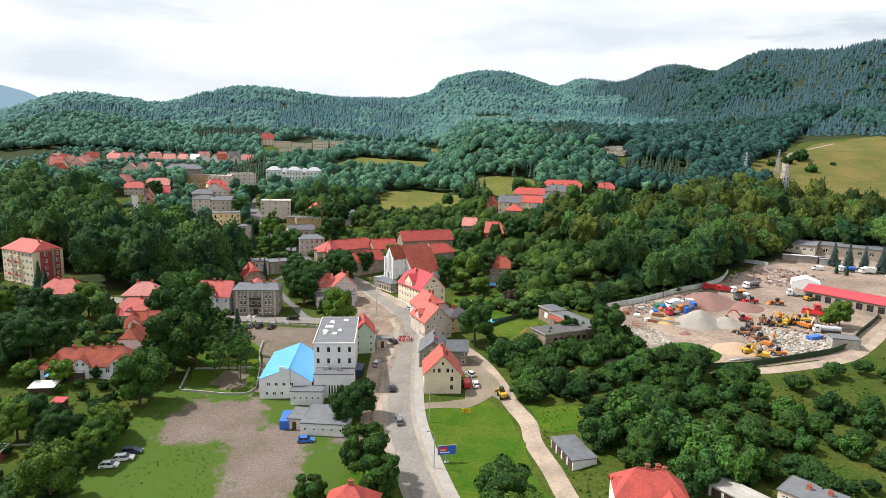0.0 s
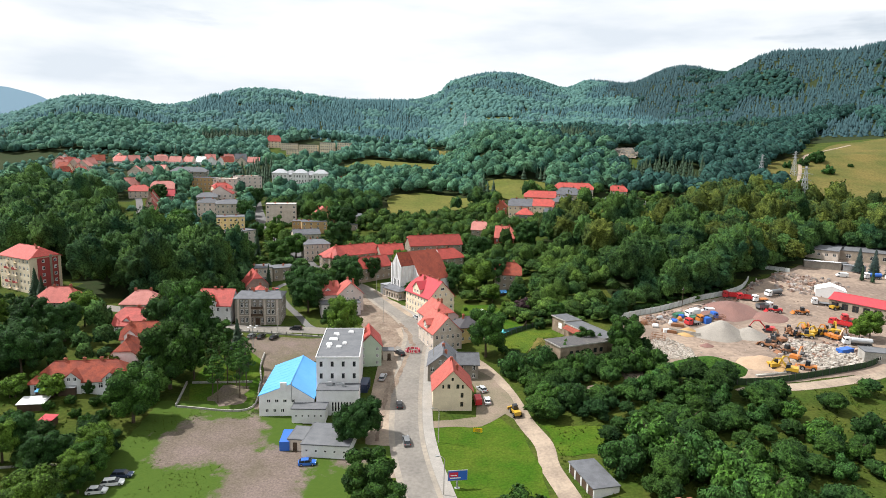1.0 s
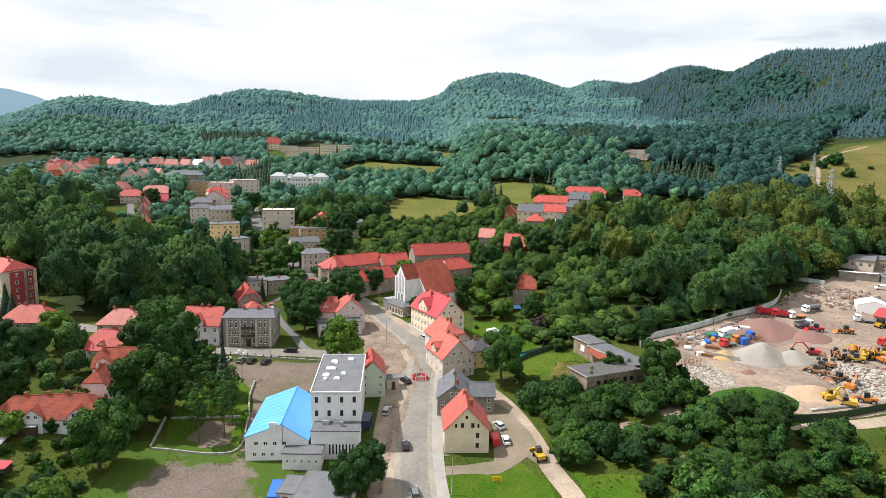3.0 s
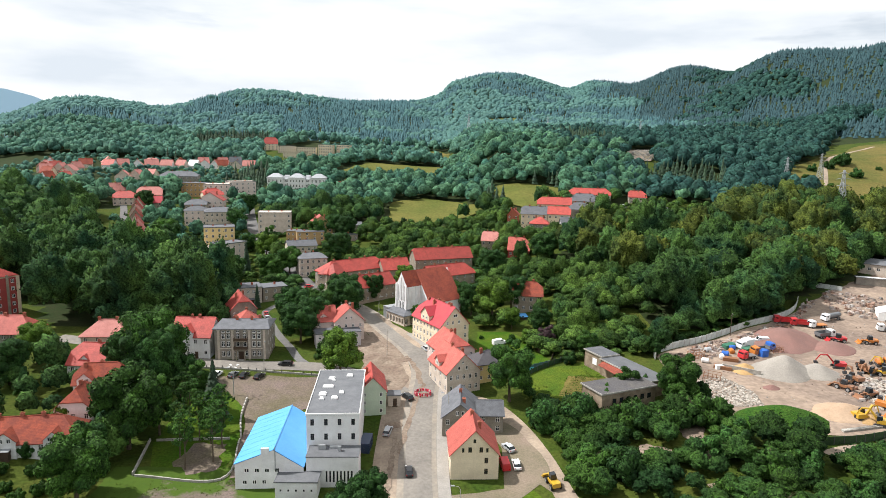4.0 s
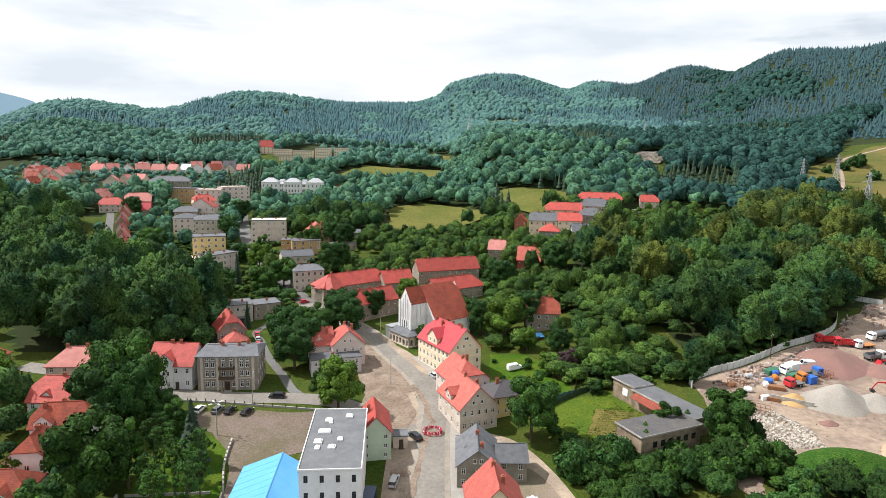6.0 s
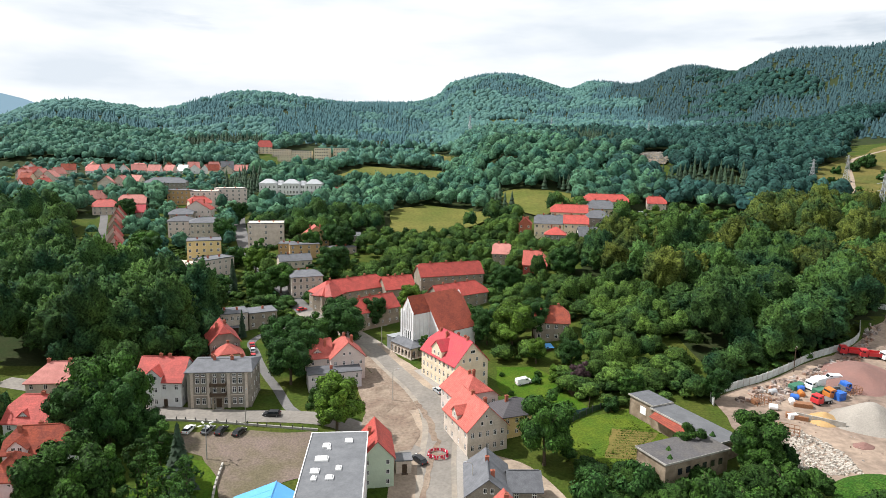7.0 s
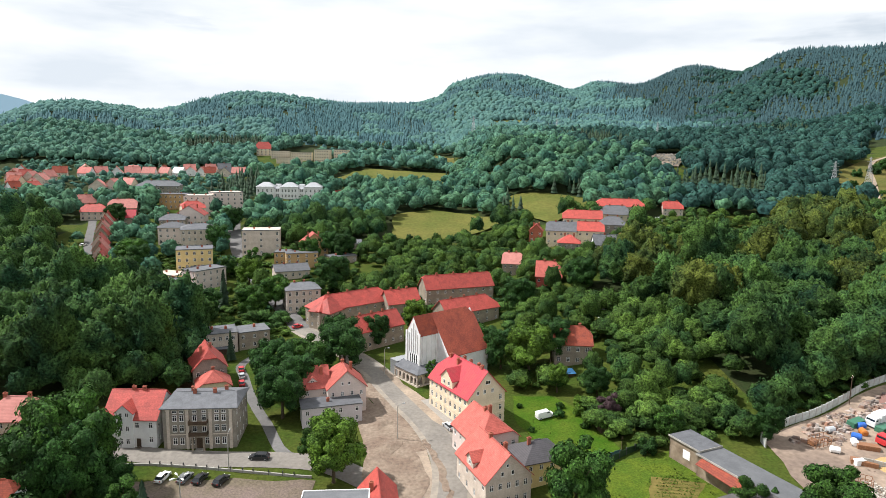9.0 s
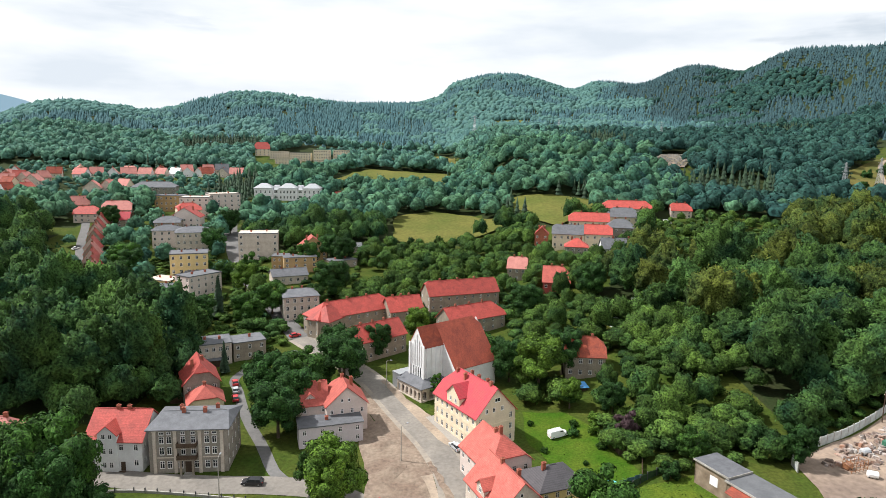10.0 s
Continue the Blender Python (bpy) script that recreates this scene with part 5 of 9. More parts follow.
def palace():
    """White palace of three pavilions and two links."""
    ob = thing("palace", Matrix.Translation((-142, 594, gz(-115, 600))) @ Matrix.Rotation(radians(4), 4, "Z"), "long white palace with pale blue-grey roofs and pavilions", "palace")
    FOOTPRINTS.append((-142, 594, 1, 0, 52, 16, 55))
    for x0, x1, y0, h, nf in ((0, 14, -1.5, 9.5, 4), (14, 19, 1.5, 8, 2), (19, 33, -1.5, 9.5, 5), (33, 38, 1.5, 8, 2), (38, 52, -1.5, 9.5, 4)):
        w, d = x1 - x0, 14
        pv = part("pavilion", Shape().box(0.3, w - 0.3, 0.3, d - 0.3, 0, 1), WHITE_WALL, ob, "", Matrix.Translation((x0, y0, 0)))
        s, holes = Shape(), []
        for z in (1.0, 5.2):
            for a in columns(w, nf, 1.2, 1.2):
                holes.append((round(a, 3), z, 1.2, 2.2))
                fm, pm = window_meshes(1.2, 2.2, "set", TRIM)
                part("window", fm, None, pv, "", side_matrix("f", w, d, a, z))
                part("window_pane", pm, None, pv, "", side_matrix("f", w, d, a, z))
        wall_with_holes(s, "f", w, d, -3, h, holes)
        wall_with_holes(s, "r", w, d, -3, h, [])
        wall_with_holes(s, "l", w, d, -3, h, [])
        s.box(-0.2, w + 0.2, -0.2, 0, h - 0.5, h)
        part("wall", s, WHITE_WALL, pv)
        part("roof", Shape().slab(roof_faces(0, w, 0, d, h, 3.4, "x", (0, 0), 0.4, 0.7), 0.2), METAL, pv)


palace()


def hill_complex():
    for lab, L, R, d, h, rf, q, rise, tile, fl, nf in (("hilltop house with steep red roof", (-220, 879), (-203, 883.6), 13, 9, "x", (0.6, 0.6), 8, RED_TILE, 3, 4), ("cream sanatorium block with flat roof", (-198, 864), (-175.5, 869), 13, 9, "flat", (1, 1), 1, FELT, 3, 8),
                                                    ("cream sanatorium wing with flat roof", (-172, 856), (-147, 857), 13, 10, "flat", (1, 1), 1, FELT, 3, 8), ("tall cream sanatorium block with flat roof", (-143.5, 855), (-125.6, 853), 13, 15, "flat", (1, 1), 1, FELT, 4, 6),
                                                    ("pale sanatorium block with flat roof", (-121, 864), (-105, 860), 12, 15, "flat", (1, 1), 1, FELT, 4, 5), ("low yellow annex of the sanatorium", (-183, 828), (-154, 827), 10, 7, "flat", (1, 1), 1, FELT, 2, 8)):
        house(lab, L, R, d, h, rf, q, rise, CREAM_WALL, tile, fl=fl, nf=nf, nr=3, nl=0, win=(1.6, 1.7), chim=(), category="sanatorium", base=6, clear=95)


hill_complex()
house("lone house with red roof at the meadow", (-57, 850), (-43, 853), 10, 5, "y", (1, 1), 6, OCHRE_WALL, RED_TILE, fl=1, nf=3, nr=2, nl=0, chim=())
house("low building with red roof and white annex", (-80, 606), (-62, 607.5), 8, 3, "x", (1, 1), 2.4, WHITE_WALL, RED_TILE, fl=1, nf=4, nr=2, nl=0, chim=(), clear=26)


# ---- church ----
def church():
    a = math.atan2(0.62, 0.78)
    ax, px = Vector((math.cos(a), math.sin(a))), Vector((math.sin(a), -math.cos(a)))
    o = Vector((-6.2, 274.6))
    z = gz(-6, 274)
    # local x along the nave, local y to the left of it
    ob = thing("church", Matrix.Translation((o.x, o.y, z)) @ Matrix.Rotation(a, 4, "Z"), "white church with tall narrow front and steep red tile roof", "church")
    FOOTPRINTS.append((o.x - 6 * ax.x - 10 * -px.x, o.y - 8, math.cos(a), math.sin(a), 26, 20))
    top = 19.8
    s = Shape()
    hw, e1 = 3.4, 14.6
    s.face((0, -hw, -2), (0, -hw, e1), (0, 0, top), (0, hw, e1), (0, hw, -2))
    s.face((0, -hw, -2), (7, -hw, -2), (7, -hw, e1), (0, -hw, e1)).face((7, hw, -2), (0, hw, -2), (0, hw, e1), (7, hw, e1))
    for y_ in (-hw - 0.2, hw - 0.5):
        part("corner_pier", Shape().box(-0.35, -0.003, y_, y_ + 0.7, -2, e1 + 0.3), WHITE_WALL, ob)
    for k in range(5):
        part("rib", Shape().box(-0.25, -0.003, -2.2 + k * 1.05, -1.95 + k * 1.05, 8.6, e1 + (1.4 if k in (1, 3) else 3.2 if k == 2 else 0)), WHITE_WALL, ob)
    for k in range(4):
        part("buttress", Shape().box(0.8 + k * 1.7, 1.15 + k * 1.7, -hw - 0.28, -hw - 0.003, -2, e1 - 0.4), WHITE_WALL, ob)
    s.weld()
    part("front_block", s, WHITE_WALL, ob, "tall white rendered front")
    for k in range(4):
        part("slit_window", Shape().box(-0.06, 0.06, -1.85 + k * 1.05, -1.5 + k * 1.05, 5.2, 8.0), GLASS, ob)
    part("front_roof", Shape().slab(roof_faces(0.15, 7, -hw, hw, e1 + 0.1, top - e1, "x", (1, 1), 0.25), 0.18), RUST_TILE, ob)
    n = Shape()
    nw, e2, nl = 9.2, 8.2, 23
    n.face((7, -nw, -2), (7, -nw, e2), (7, 0, top - 0.3), (7, nw, e2), (7, nw, -2))
    n.face((7, -nw, -2), (nl, -nw, -2), (nl, -nw, e2), (7, -nw, e2)).face((nl, nw, -2), (7, nw, -2), (7, nw, e2), (nl, nw, e2)).face((nl, -nw, -2), (nl, nw, -2), (nl, nw, e2), (nl, 0, top - 0.3), (nl, -nw, e2))
    part("nave_wall", n, WHITE_WALL, ob)
    part("nave_roof", Shape().slab(roof_faces(7, nl, -nw, nw, e2 + 0.1, top - e2, "x", (1, 0.8), 0.3), 0.2), NAVE_TILE, ob, "steep rust-red tile roof")
    for k in range(3):
        part("nave_window", Shape().box(9 + k * 2.0, 9.6 + k * 2.0, -nw - 0.05, -nw + 0.05, 2.6, 5.4), GLASS, ob)
    # arcade round the foot of the front
    p = Shape()
    x0, x1, y0, y1 = -3.4, 6.4, -6.6, 5.2

    def arches(side_len, n_, place):
        wbay = side_len / n_
        for i in range(n_):
            c = (i + 0.5) * wbay
            r = wbay * 0.34
            prev = None
            for lo, hi in ((i * wbay, c - r), (c + r, (i + 1) * wbay)):
                p.face(place(lo, 0), place(hi, 0), place(hi, 3.8), place(lo, 3.8))
                for u in (lo, hi):
                    p.face(place(u, 0), place(u, 0, 0.45), place(u, 3.8, 0.45), place(u, 3.8))
            for k in range(6):
                t0, t1 = math.pi * k / 6, math.pi * (k + 1) / 6
                u0, u1 = c - r * math.cos(t0), c - r * math.cos(t1)
                z0, z1 = 2.0 + r * math.sin(t0), 2.0 + r * math.sin(t1)
                p.face(place(u0, z0), place(u1, z1), place(u1, 3.8), place(u0, 3.8))
                p.face(place(u0, z0), place(u1, z1), place(u1, z1, 0.45), place(u0, z0, 0.45))

    arches(y1 - y0, 6, lambda u, z_, dp=0.0: (x0 + dp, y1 - u, z_))
    arches(x1 - x0, 4, lambda u, z_, dp=0.0: (x0 + u, y0 + dp, z_))
    p.box(x0 - 0.1, x1, y0 - 0.1, y1, -2, 0.25)
    p.box(0.5, x1, -hw - 1.6, hw, 0.2, 3.7)
    part("arcade", p, BEIGE_WALL, ob, "arcaded porch of pale stone")
    part("porch_roof", Shape().slab([[(x0 - 0.4, y0 - 0.4, 3.85), (x0 - 0.4, y1, 3.85), (0, y1, 5.2), (0, -hw, 5.2)], [(x1, y0 - 0.4, 3.85), (x0 - 0.4, y0 - 0.4, 3.85), (0, -hw, 5.2), (x1, -hw, 5.2)]], 0.2), SLATE, ob, "weathered grey lean-to roof")
    part("side_box", Shape().box(-2.6, 4.4, 5.0, 8.6, -1, 4.6).box(-2.7, 4.5, 4.9, 8.7, 4.6, 4.8), METAL, ob, "grey boarded side annex")


church()

# ---- trees ----
def crown_shape(rnd, lobes, leaves, leaf, rx, rz, zc, flat=0.0, core=True):
    """Leafy crown: clumps set round a middle, each clad with small leaf sprays."""
    s = Shape()
    ico = [(0, 0, 1), (0.894, 0, 0.447), (0.276, 0.851, 0.447), (-0.724, 0.526, 0.447), (-0.724, -0.526, 0.447), (0.276, -0.851, 0.447), (0.724, 0.526, -0.447), (-0.276, 0.851, -0.447), (-0.894, 0, -0.447), (-0.276, -0.851, -0.447), (0.724, -0.526, -0.447), (0, 0, -1)]
    icf = [(0, 1, 2), (0, 2, 3), (0, 3, 4), (0, 4, 5), (0, 5, 1), (1, 6, 2), (2, 7, 3), (3, 8, 4), (4, 9, 5), (5, 10, 1), (6, 7, 2), (7, 8, 3), (8, 9, 4), (9, 10, 5), (10, 6, 1), (11, 7, 6), (11, 8, 7), (11, 9, 8), (11, 10, 9), (11, 6, 10)]
    balls = []
    for i in range(int(lobes * 1.5)):
        u, v = rnd.uniform(0, 2 * math.pi), rnd.uniform(-0.75, 1.0)
        k = rnd.uniform(0.5, 0.86)
        c = Vector((rx * k * math.cos(u) * math.sqrt(max(0, 1 - v * v * 0.8)), rx * k * math.sin(u) * math.sqrt(max(0, 1 - v * v * 0.8)), zc + rz * k * v))
        balls.append((c, rx * rnd.uniform(0.22, 0.37)))
    balls.append((Vector((0, 0, zc)), rx * 0.55))
    for c, r in balls:
        n = len(s.v)
        if core:
            for p in ico:
                j = rnd.uniform(0.80, 0.97)
                s.v.append((c.x + p[0] * r * j, c.y + p[1] * r * j, c.z + p[2] * r * j * 0.9))
            s.f += [tuple(n + q for q in f_) for f_ in icf]
            s.m += [0] * 20
    for i in range(int(leaves * 1.2)):
        c, r = rnd.choice(balls)
        d = (Vector((rnd.gauss(0, 1), rnd.gauss(0, 1), rnd.gauss(0.15, 0.9))) + (c - Vector((0, 0, zc))) * (1.3 / rx)).normalized()
        p = c + Vector((d.x * r, d.y * r, d.z * r * 0.9)) * rnd.uniform(0.85, 1.12)
        nrm = (d + Vector((rnd.gauss(0, 0.26), rnd.gauss(0, 0.26), rnd.gauss(0.1, 0.26)))).normalized()
        a = nrm.orthogonal().normalized()
        b = nrm.cross(a)
        t = rnd.uniform(0, 6.28)
        a, b = a * math.cos(t) + b * math.sin(t), b * math.cos(t) - a * math.sin(t)
        l = leaf * rnd.uniform(0.55, 1.05)
        s.face(p - a * l * 0.55 - b * l * 0.35, p + a * l * 0.5 - b * l * 0.4 - nrm * l * 0.15, p + b * l * 0.6)
    return s


def trunk_shape(rnd, h, r, limbs=6, spread=2.6):
    s = Shape()
    lean = rnd.uniform(-0.2, 0.2)
    top = h * 0.62
    s.tube([(0, 0, -0.6), (0, 0, 0.4), (lean, 0, h * 0.3), (lean * 1.5, 0.1, top)], (r * 1.35, r, r * 0.75, r * 0.3), 8)
    for i in range(limbs):
        u = i * 2.4 + rnd.uniform(-0.3, 0.3)
        z0 = h * rnd.uniform(0.24, 0.5)
        k = spread * rnd.uniform(0.6, 1.0)
        s.tube([(lean, 0, z0), (lean + math.cos(u) * k * 0.5, math.sin(u) * k * 0.5, z0 + h * 0.12), (lean + math.cos(u) * k, math.sin(u) * k, z0 + h * 0.3)], (r * 0.45, r * 0.3, r * 0.12), 5)
    return s


TREES = {}


def tree_kind(key, h, rx, rz, zc, lobes, leaves, leaf, mat, label, r=0.3, category="tree", seed=1, core=True):
    rnd = random.Random(seed)
    ob = thing("tree", Matrix.Translation((0, 0, -500)), label, category)
    part("trunk", trunk_shape(rnd, h, r, 6, rx * 0.6), BARK, ob)
    part("crown", crown_shape(rnd, lobes, leaves, leaf, rx, rz, zc, core=core), mat, ob)
    TREES[key] = ob


def conifer_kind(key, h, r, mat, label, seed=1):
    rnd = random.Random(seed)
    ob = thing("conifer", Matrix.Translation((0, 0, -500)), label, "tree")
    part("trunk", Shape().tube([(0, 0, -0.5), (0, 0, h * 0.95)], (0.22, 0.04), 6), BARK, ob)
    s = Shape()
    for i in range(16):
        z = h * (0.1 + 0.86 * i / 16)
        rr = r * (1 - i / 16.5) ** 0.85
        n = max(5, int(10 * rr / r) + 4)
        for k in range(n):
            u = 2 * math.pi * (k + rnd.random() * 0.6) / n
            l, hw = rr * rnd.uniform(0.75, 1.1), rr * 0.30 + 0.15
            c, d = math.cos(u), math.sin(u)
            s.face((0, 0, z + h * 0.05), (c * l * 0.6 - d * hw, d * l * 0.6 + c * hw, z - h * 0.01), (c * l, d * l, z - h * 0.045), (c * l * 0.6 + d * hw, d * l * 0.6 - c * hw, z - h * 0.01))
    part("crown", s, mat, ob)
    TREES[key] = ob


tree_kind("round", 11, 4.6, 4.9, 6.2, 30, 3500, 0.52, LEAF, "round-crowned leafy tree in full leaf", seed=1)
tree_kind("broad", 12, 5.4, 5.0, 6.6, 34, 3900, 0.56, LEAF, "broad-crowned leafy tree in full leaf", seed=2)
tree_kind("dark", 12, 4.8, 5.4, 6.6, 30, 3500, 0.52, LEAF_DARK, "dense dark green leafy tree", seed=3)
tree_kind("light", 11, 4.6, 5.0, 6.2, 30, 3500, 0.52, LEAF_LIGHT, "leafy tree with light green crown", seed=4)
tree_kind("tall", 15, 3.4, 6.6, 8.2, 28, 3000, 0.5, LEAF, "tall slender leafy tree", seed=5)
tree_kind("thin", 13, 2.3, 4.6, 8.0, 18, 1100, 0.44, LEAF, "thin young tree with sparse crown", r=0.16, seed=6, core=False)
tree_kind("bush", 3.4, 2.3, 1.7, 1.3, 16, 1100, 0.38, LEAF, "rounded dense green bush", r=0.1, category="bush", seed=7)
tree_kind("bush_dark", 3.6, 2.3, 1.9, 1.4, 16, 1100, 0.38, LEAF_DARK, "rounded dark green bush", r=0.1, category="bush", seed=8)
tree_kind("fruit", 4.6, 2.3, 2.0, 2.5, 16, 1100, 0.38, LEAF_LIGHT, "small light green orchard tree", r=0.12, seed=9)
tree_kind("purple", 6, 2.8, 2.6, 3.2, 16, 900, 0.45, LEAF_PURPLE, "small garden tree with purple leaves", r=0.14, seed=10)
conifer_kind("spruce", 14, 3.4, NEEDLES, "tall dark green spruce", 11)
conifer_kind("blue_spruce", 11, 2.8, NEEDLES_BLUE, "bluish green garden spruce", 12)
conifer_kind("cypress", 9, 1.5, NEEDLES, "slim dark columnar conifer", 13)
PLANTED = []
tr = random.Random(21)


def plant(key, x, y, scale=1.0, squash=1.0, group=""):
    ob = TREES[key]
    m = Matrix.Translation((x, y, gz(x, y))) @ Matrix.Rotation(tr.uniform(0, 6.28), 4, "Z")
    c = copy_thing(ob, m)
    k = scale * tr.uniform(0.94, 1.06)
    c.scale = (k, k, k * squash)
    if group:
        c["group"] = group
    PLANTED.append((x, y, k * 4))
    return c

# single trees, by their crowns' half-widths
NEAR_TREES = [("dark", -10, 147, 4.6), ("dark", -7, 153, 4.0), ("round", -3, 122, 5.6), ("round", 1, 115, 4.4), ("round", -13, 111, 3.4), ("broad", 26.5, 106.5, 6.4), ("light", 29, 99, 5.0), ("round", -68, 158, 6.3), ("dark", -74.5, 164, 3.2), ("round", -66.5, 177.5, 7.8), ("dark", -71, 171, 4.6)]
STREET_TREES = [("broad", -76.5, 213, 8.4), ("dark", -80, 205, 6.5), ("dark", -73, 207, 6.5), ("dark", -65.5, 209, 4.2), ("dark", -124, 206, 5.6), ("dark", -112, 204, 5.8), ("light", -113, 218, 5.4), ("spruce", -148, 247, 3.6), ("spruce", -143, 243, 3.0), ("spruce", -51.5, 193, 4.0), ("tall", -57, 197, 3.4), ("thin", -55, 186, 1.95), ("thin", -59, 190, 1.95), ("thin", -48, 180, 1.95), ("thin", -53, 174, 1.95), ("thin", -49.9, 169.2, 1.95), ("thin", -44.7, 172.3, 1.95), ("thin", -44.5, 178, 1.95), ("thin", -47, 186, 1.95), ("thin", -51, 181, 1.95), ("tall", -62, 184, 3.6)]
TOWN_TREES = [("round", 28.0, 203.5, 7.0), ("light", -22.0, 217.5, 6.4), ("round", -26.5, 224, 4.0), ("dark", -40, 247, 6.6), ("dark", -37, 257, 6.0), ("dark", -46, 262, 6.4), ("round", -38.5, 270, 7.0), ("dark", -28, 279, 7.0), ("dark", -31, 290, 7.2), ("cypress", -66.5, 288, 1.8), ("cypress", -87.5, 345, 3.0), ("round", -67, 349, 7.0), ("light", -85.5, 375, 7.0), ("dark", -90, 330, 6.5)]
CHURCH_TREES = [("light", -6.8, 322, 5.0), ("broad", 15, 290, 6.6), ("light", 30, 277, 7.4), ("dark", 38.5, 284, 6.0), ("dark", 22, 283, 6.0), ("tall", -0.5, 268, 2.0), ("dark", -20, 303, 4.6), ("dark", 8, 303, 5.0), ("dark", 36, 341, 6.5), ("dark", 62, 345, 6.0), ("dark", -46, 372, 7.6), ("bush_dark", 35.5, 187, 4.6), ("bush_dark", 45, 187, 5.2), ("bush", 55, 182, 5.0), ("bush", 62, 178, 4.2), ("round", 71, 191.5, 5.6), ("bush_dark", 70, 166, 4.2), ("bush", 77.5, 157.5, 5.0)]
GARDEN_TREES = [("dark", -69, 142, 4.1), ("dark", -75, 133, 4.8), ("fruit", -94, 167, 3.6), ("fruit", -104, 167, 3.6), ("light", -65, 112, 5.4), ("light", -89, 139, 4.6), ("fruit", -85, 184, 3.4), ("light", -66, 128, 3.8), ("light", -141, 214, 4.6), ("purple", 46, 244, 3.0), ("fruit", 40, 251, 2.0), ("bush_dark", 33.5, 247, 1.5), ("bush", 47, 238, 2.0)]
SCRUB_TREES = [("bush_dark", 52, 132, 5.1), ("bush", 60, 137, 6.0), ("bush", 62, 128, 6.0), ("bush_dark", 68, 126, 5.7), ("bush", 72, 121, 6.0), ("bush", 75, 114, 5.5), ("bush_dark", 66, 112, 4.8), ("bush", 72, 144, 4.8), ("bush", 67, 152, 3.3), ("bush_dark", 49, 162, 4.6), ("bush", 42, 166, 4.7), ("bush", 40, 178, 3.6), ("bush", 71, 181, 5.2), ("bush", 72, 192, 4.9), ("bush_dark", 75, 167, 3.5), ("bush", 81, 116, 4.2), ("bush_dark", 97, 125, 3.1), ("bush_dark", 115, 141, 4.4), ("bush", 108, 123, 3.2), ("bush", 102, 139, 4.2)]
DEPOT_TREES = [("bush", 106, 133, 3.3), ("bush_dark", 119, 134, 3.4), ("bush_dark", 91, 148, 3.4), ("bush", 101, 152, 3.5), ("bush_dark", 86, 159, 3.5), ("blue_spruce", 219, 298, 3.4), ("blue_spruce", 224, 294, 3.6), ("blue_spruce", 230, 291, 3.4), ("blue_spruce", 236, 287, 3.6), ("light", 166, 214, 4.4), ("light", 160, 211, 3.4), ("cypress", 212, 285, 1.4), ("cypress", 215, 282, 1.4), ("bush_dark", 104, 163, 3.2), ("bush_dark", 78, 173, 3.4), ("bush", 84, 166, 3.2)]
BASE_R = {"round": 4.6, "broad": 5.4, "dark": 4.8, "light": 4.6, "tall": 3.4, "thin": 1.7, "bush": 2.3, "bush_dark": 2.3, "fruit": 2.3, "purple": 2.8, "spruce": 3.4, "blue_spruce": 2.8, "cypress": 1.5}
CENTRE_TREES = [("dark", -121, 438, 6.4), ("dark", -127, 486, 6.4), ("broad", -154, 407, 8.0), ("dark", -148, 400, 6.0), ("tall", -84.7, 380, 4.4), ("cypress", -90.6, 355, 2.6), ("round", -73.5, 337, 6.5), ("dark", -97, 329, 6.6), ("dark", -103, 322, 6.6), ("dark", -206, 495, 6.0), ("light", -47.4, 383, 5.6), ("round", -51, 357, 4.4), ("dark", -48, 426, 6.4), ("dark", -58, 432, 6.0), ("round", -66, 420, 5.6), ("round", -100, 392, 4.4), ("dark", -136, 455, 5.2), ("round", -112, 400, 4.0)]
FIELD_BUSHES = [("bush_dark", 379, 577, 6.0), ("bush", 331, 571, 4.0), ("bush_dark", 352, 598, 4.6), ("bush_dark", 389, 616, 7.0), ("bush_dark", 396, 620, 6.0), ("bush", 341, 510, 3.0), ("bush", 340, 551, 2.6), ("bush", 334, 467, 3.0), ("bush_dark", 372, 606, 5.0), ("bush", 415, 600, 3.0)]
PLOT_TREES = [("fruit", -105.3, 166.6, 2.6), ("fruit", -100, 170.9, 2.8), ("bush", -97, 155.5, 3.0), ("dark", -88, 143, 4.0), ("light", -67, 138, 4.2), ("round", -65.5, 133, 3.8), ("round", -65, 126.8, 3.2), ("bush", -71.3, 125, 2.0), ("bush", -84, 160, 1.6), ("bush", -80, 157, 1.7), ("bush", -77, 160, 1.8), ("bush", -82, 166, 1.8), ("bush", -88, 165, 1.6), ("bush_dark", -86, 171, 2.2), ("bush", -79, 169, 2.2), ("bush", -92, 162, 1.5), ("dark", -108, 176, 6.0), ("dark", -116, 184, 6.6), ("dark", -104, 182, 5.0)]
YARD_TREES = [("bush", 25, 240, 1.0), ("bush", 33.5, 233.5, 0.8), ("bush", 39, 240, 1.3), ("fruit", 38.5, 247, 1.6), ("bush_dark", 50, 226, 2.6), ("round", 57, 231, 3.6), ("dark", 46, 256, 4.0), ("light", 36, 262, 3.6), ("bush", 24, 254, 0.9), ("bush", 35, 252, 1.2), ("round", 60, 199, 3.4), ("dark", 79, 228, 3.8)]
for rows_ in (CENTRE_TREES, FIELD_BUSHES, PLOT_TREES, YARD_TREES, NEAR_TREES, STREET_TREES, TOWN_TREES, CHURCH_TREES, GARDEN_TREES, SCRUB_TREES, DEPOT_TREES):
    for key, x, y, r in rows_:
        plant(key, x, y, r / BASE_R[key], 1.15 if "bush" in key else 1.0 if r < 6.5 else 1.2 if rows_ is STREET_TREES and x > -85 else 1.1 if rows_ is NEAR_TREES or key == "round" and y < 210 else 0.9)


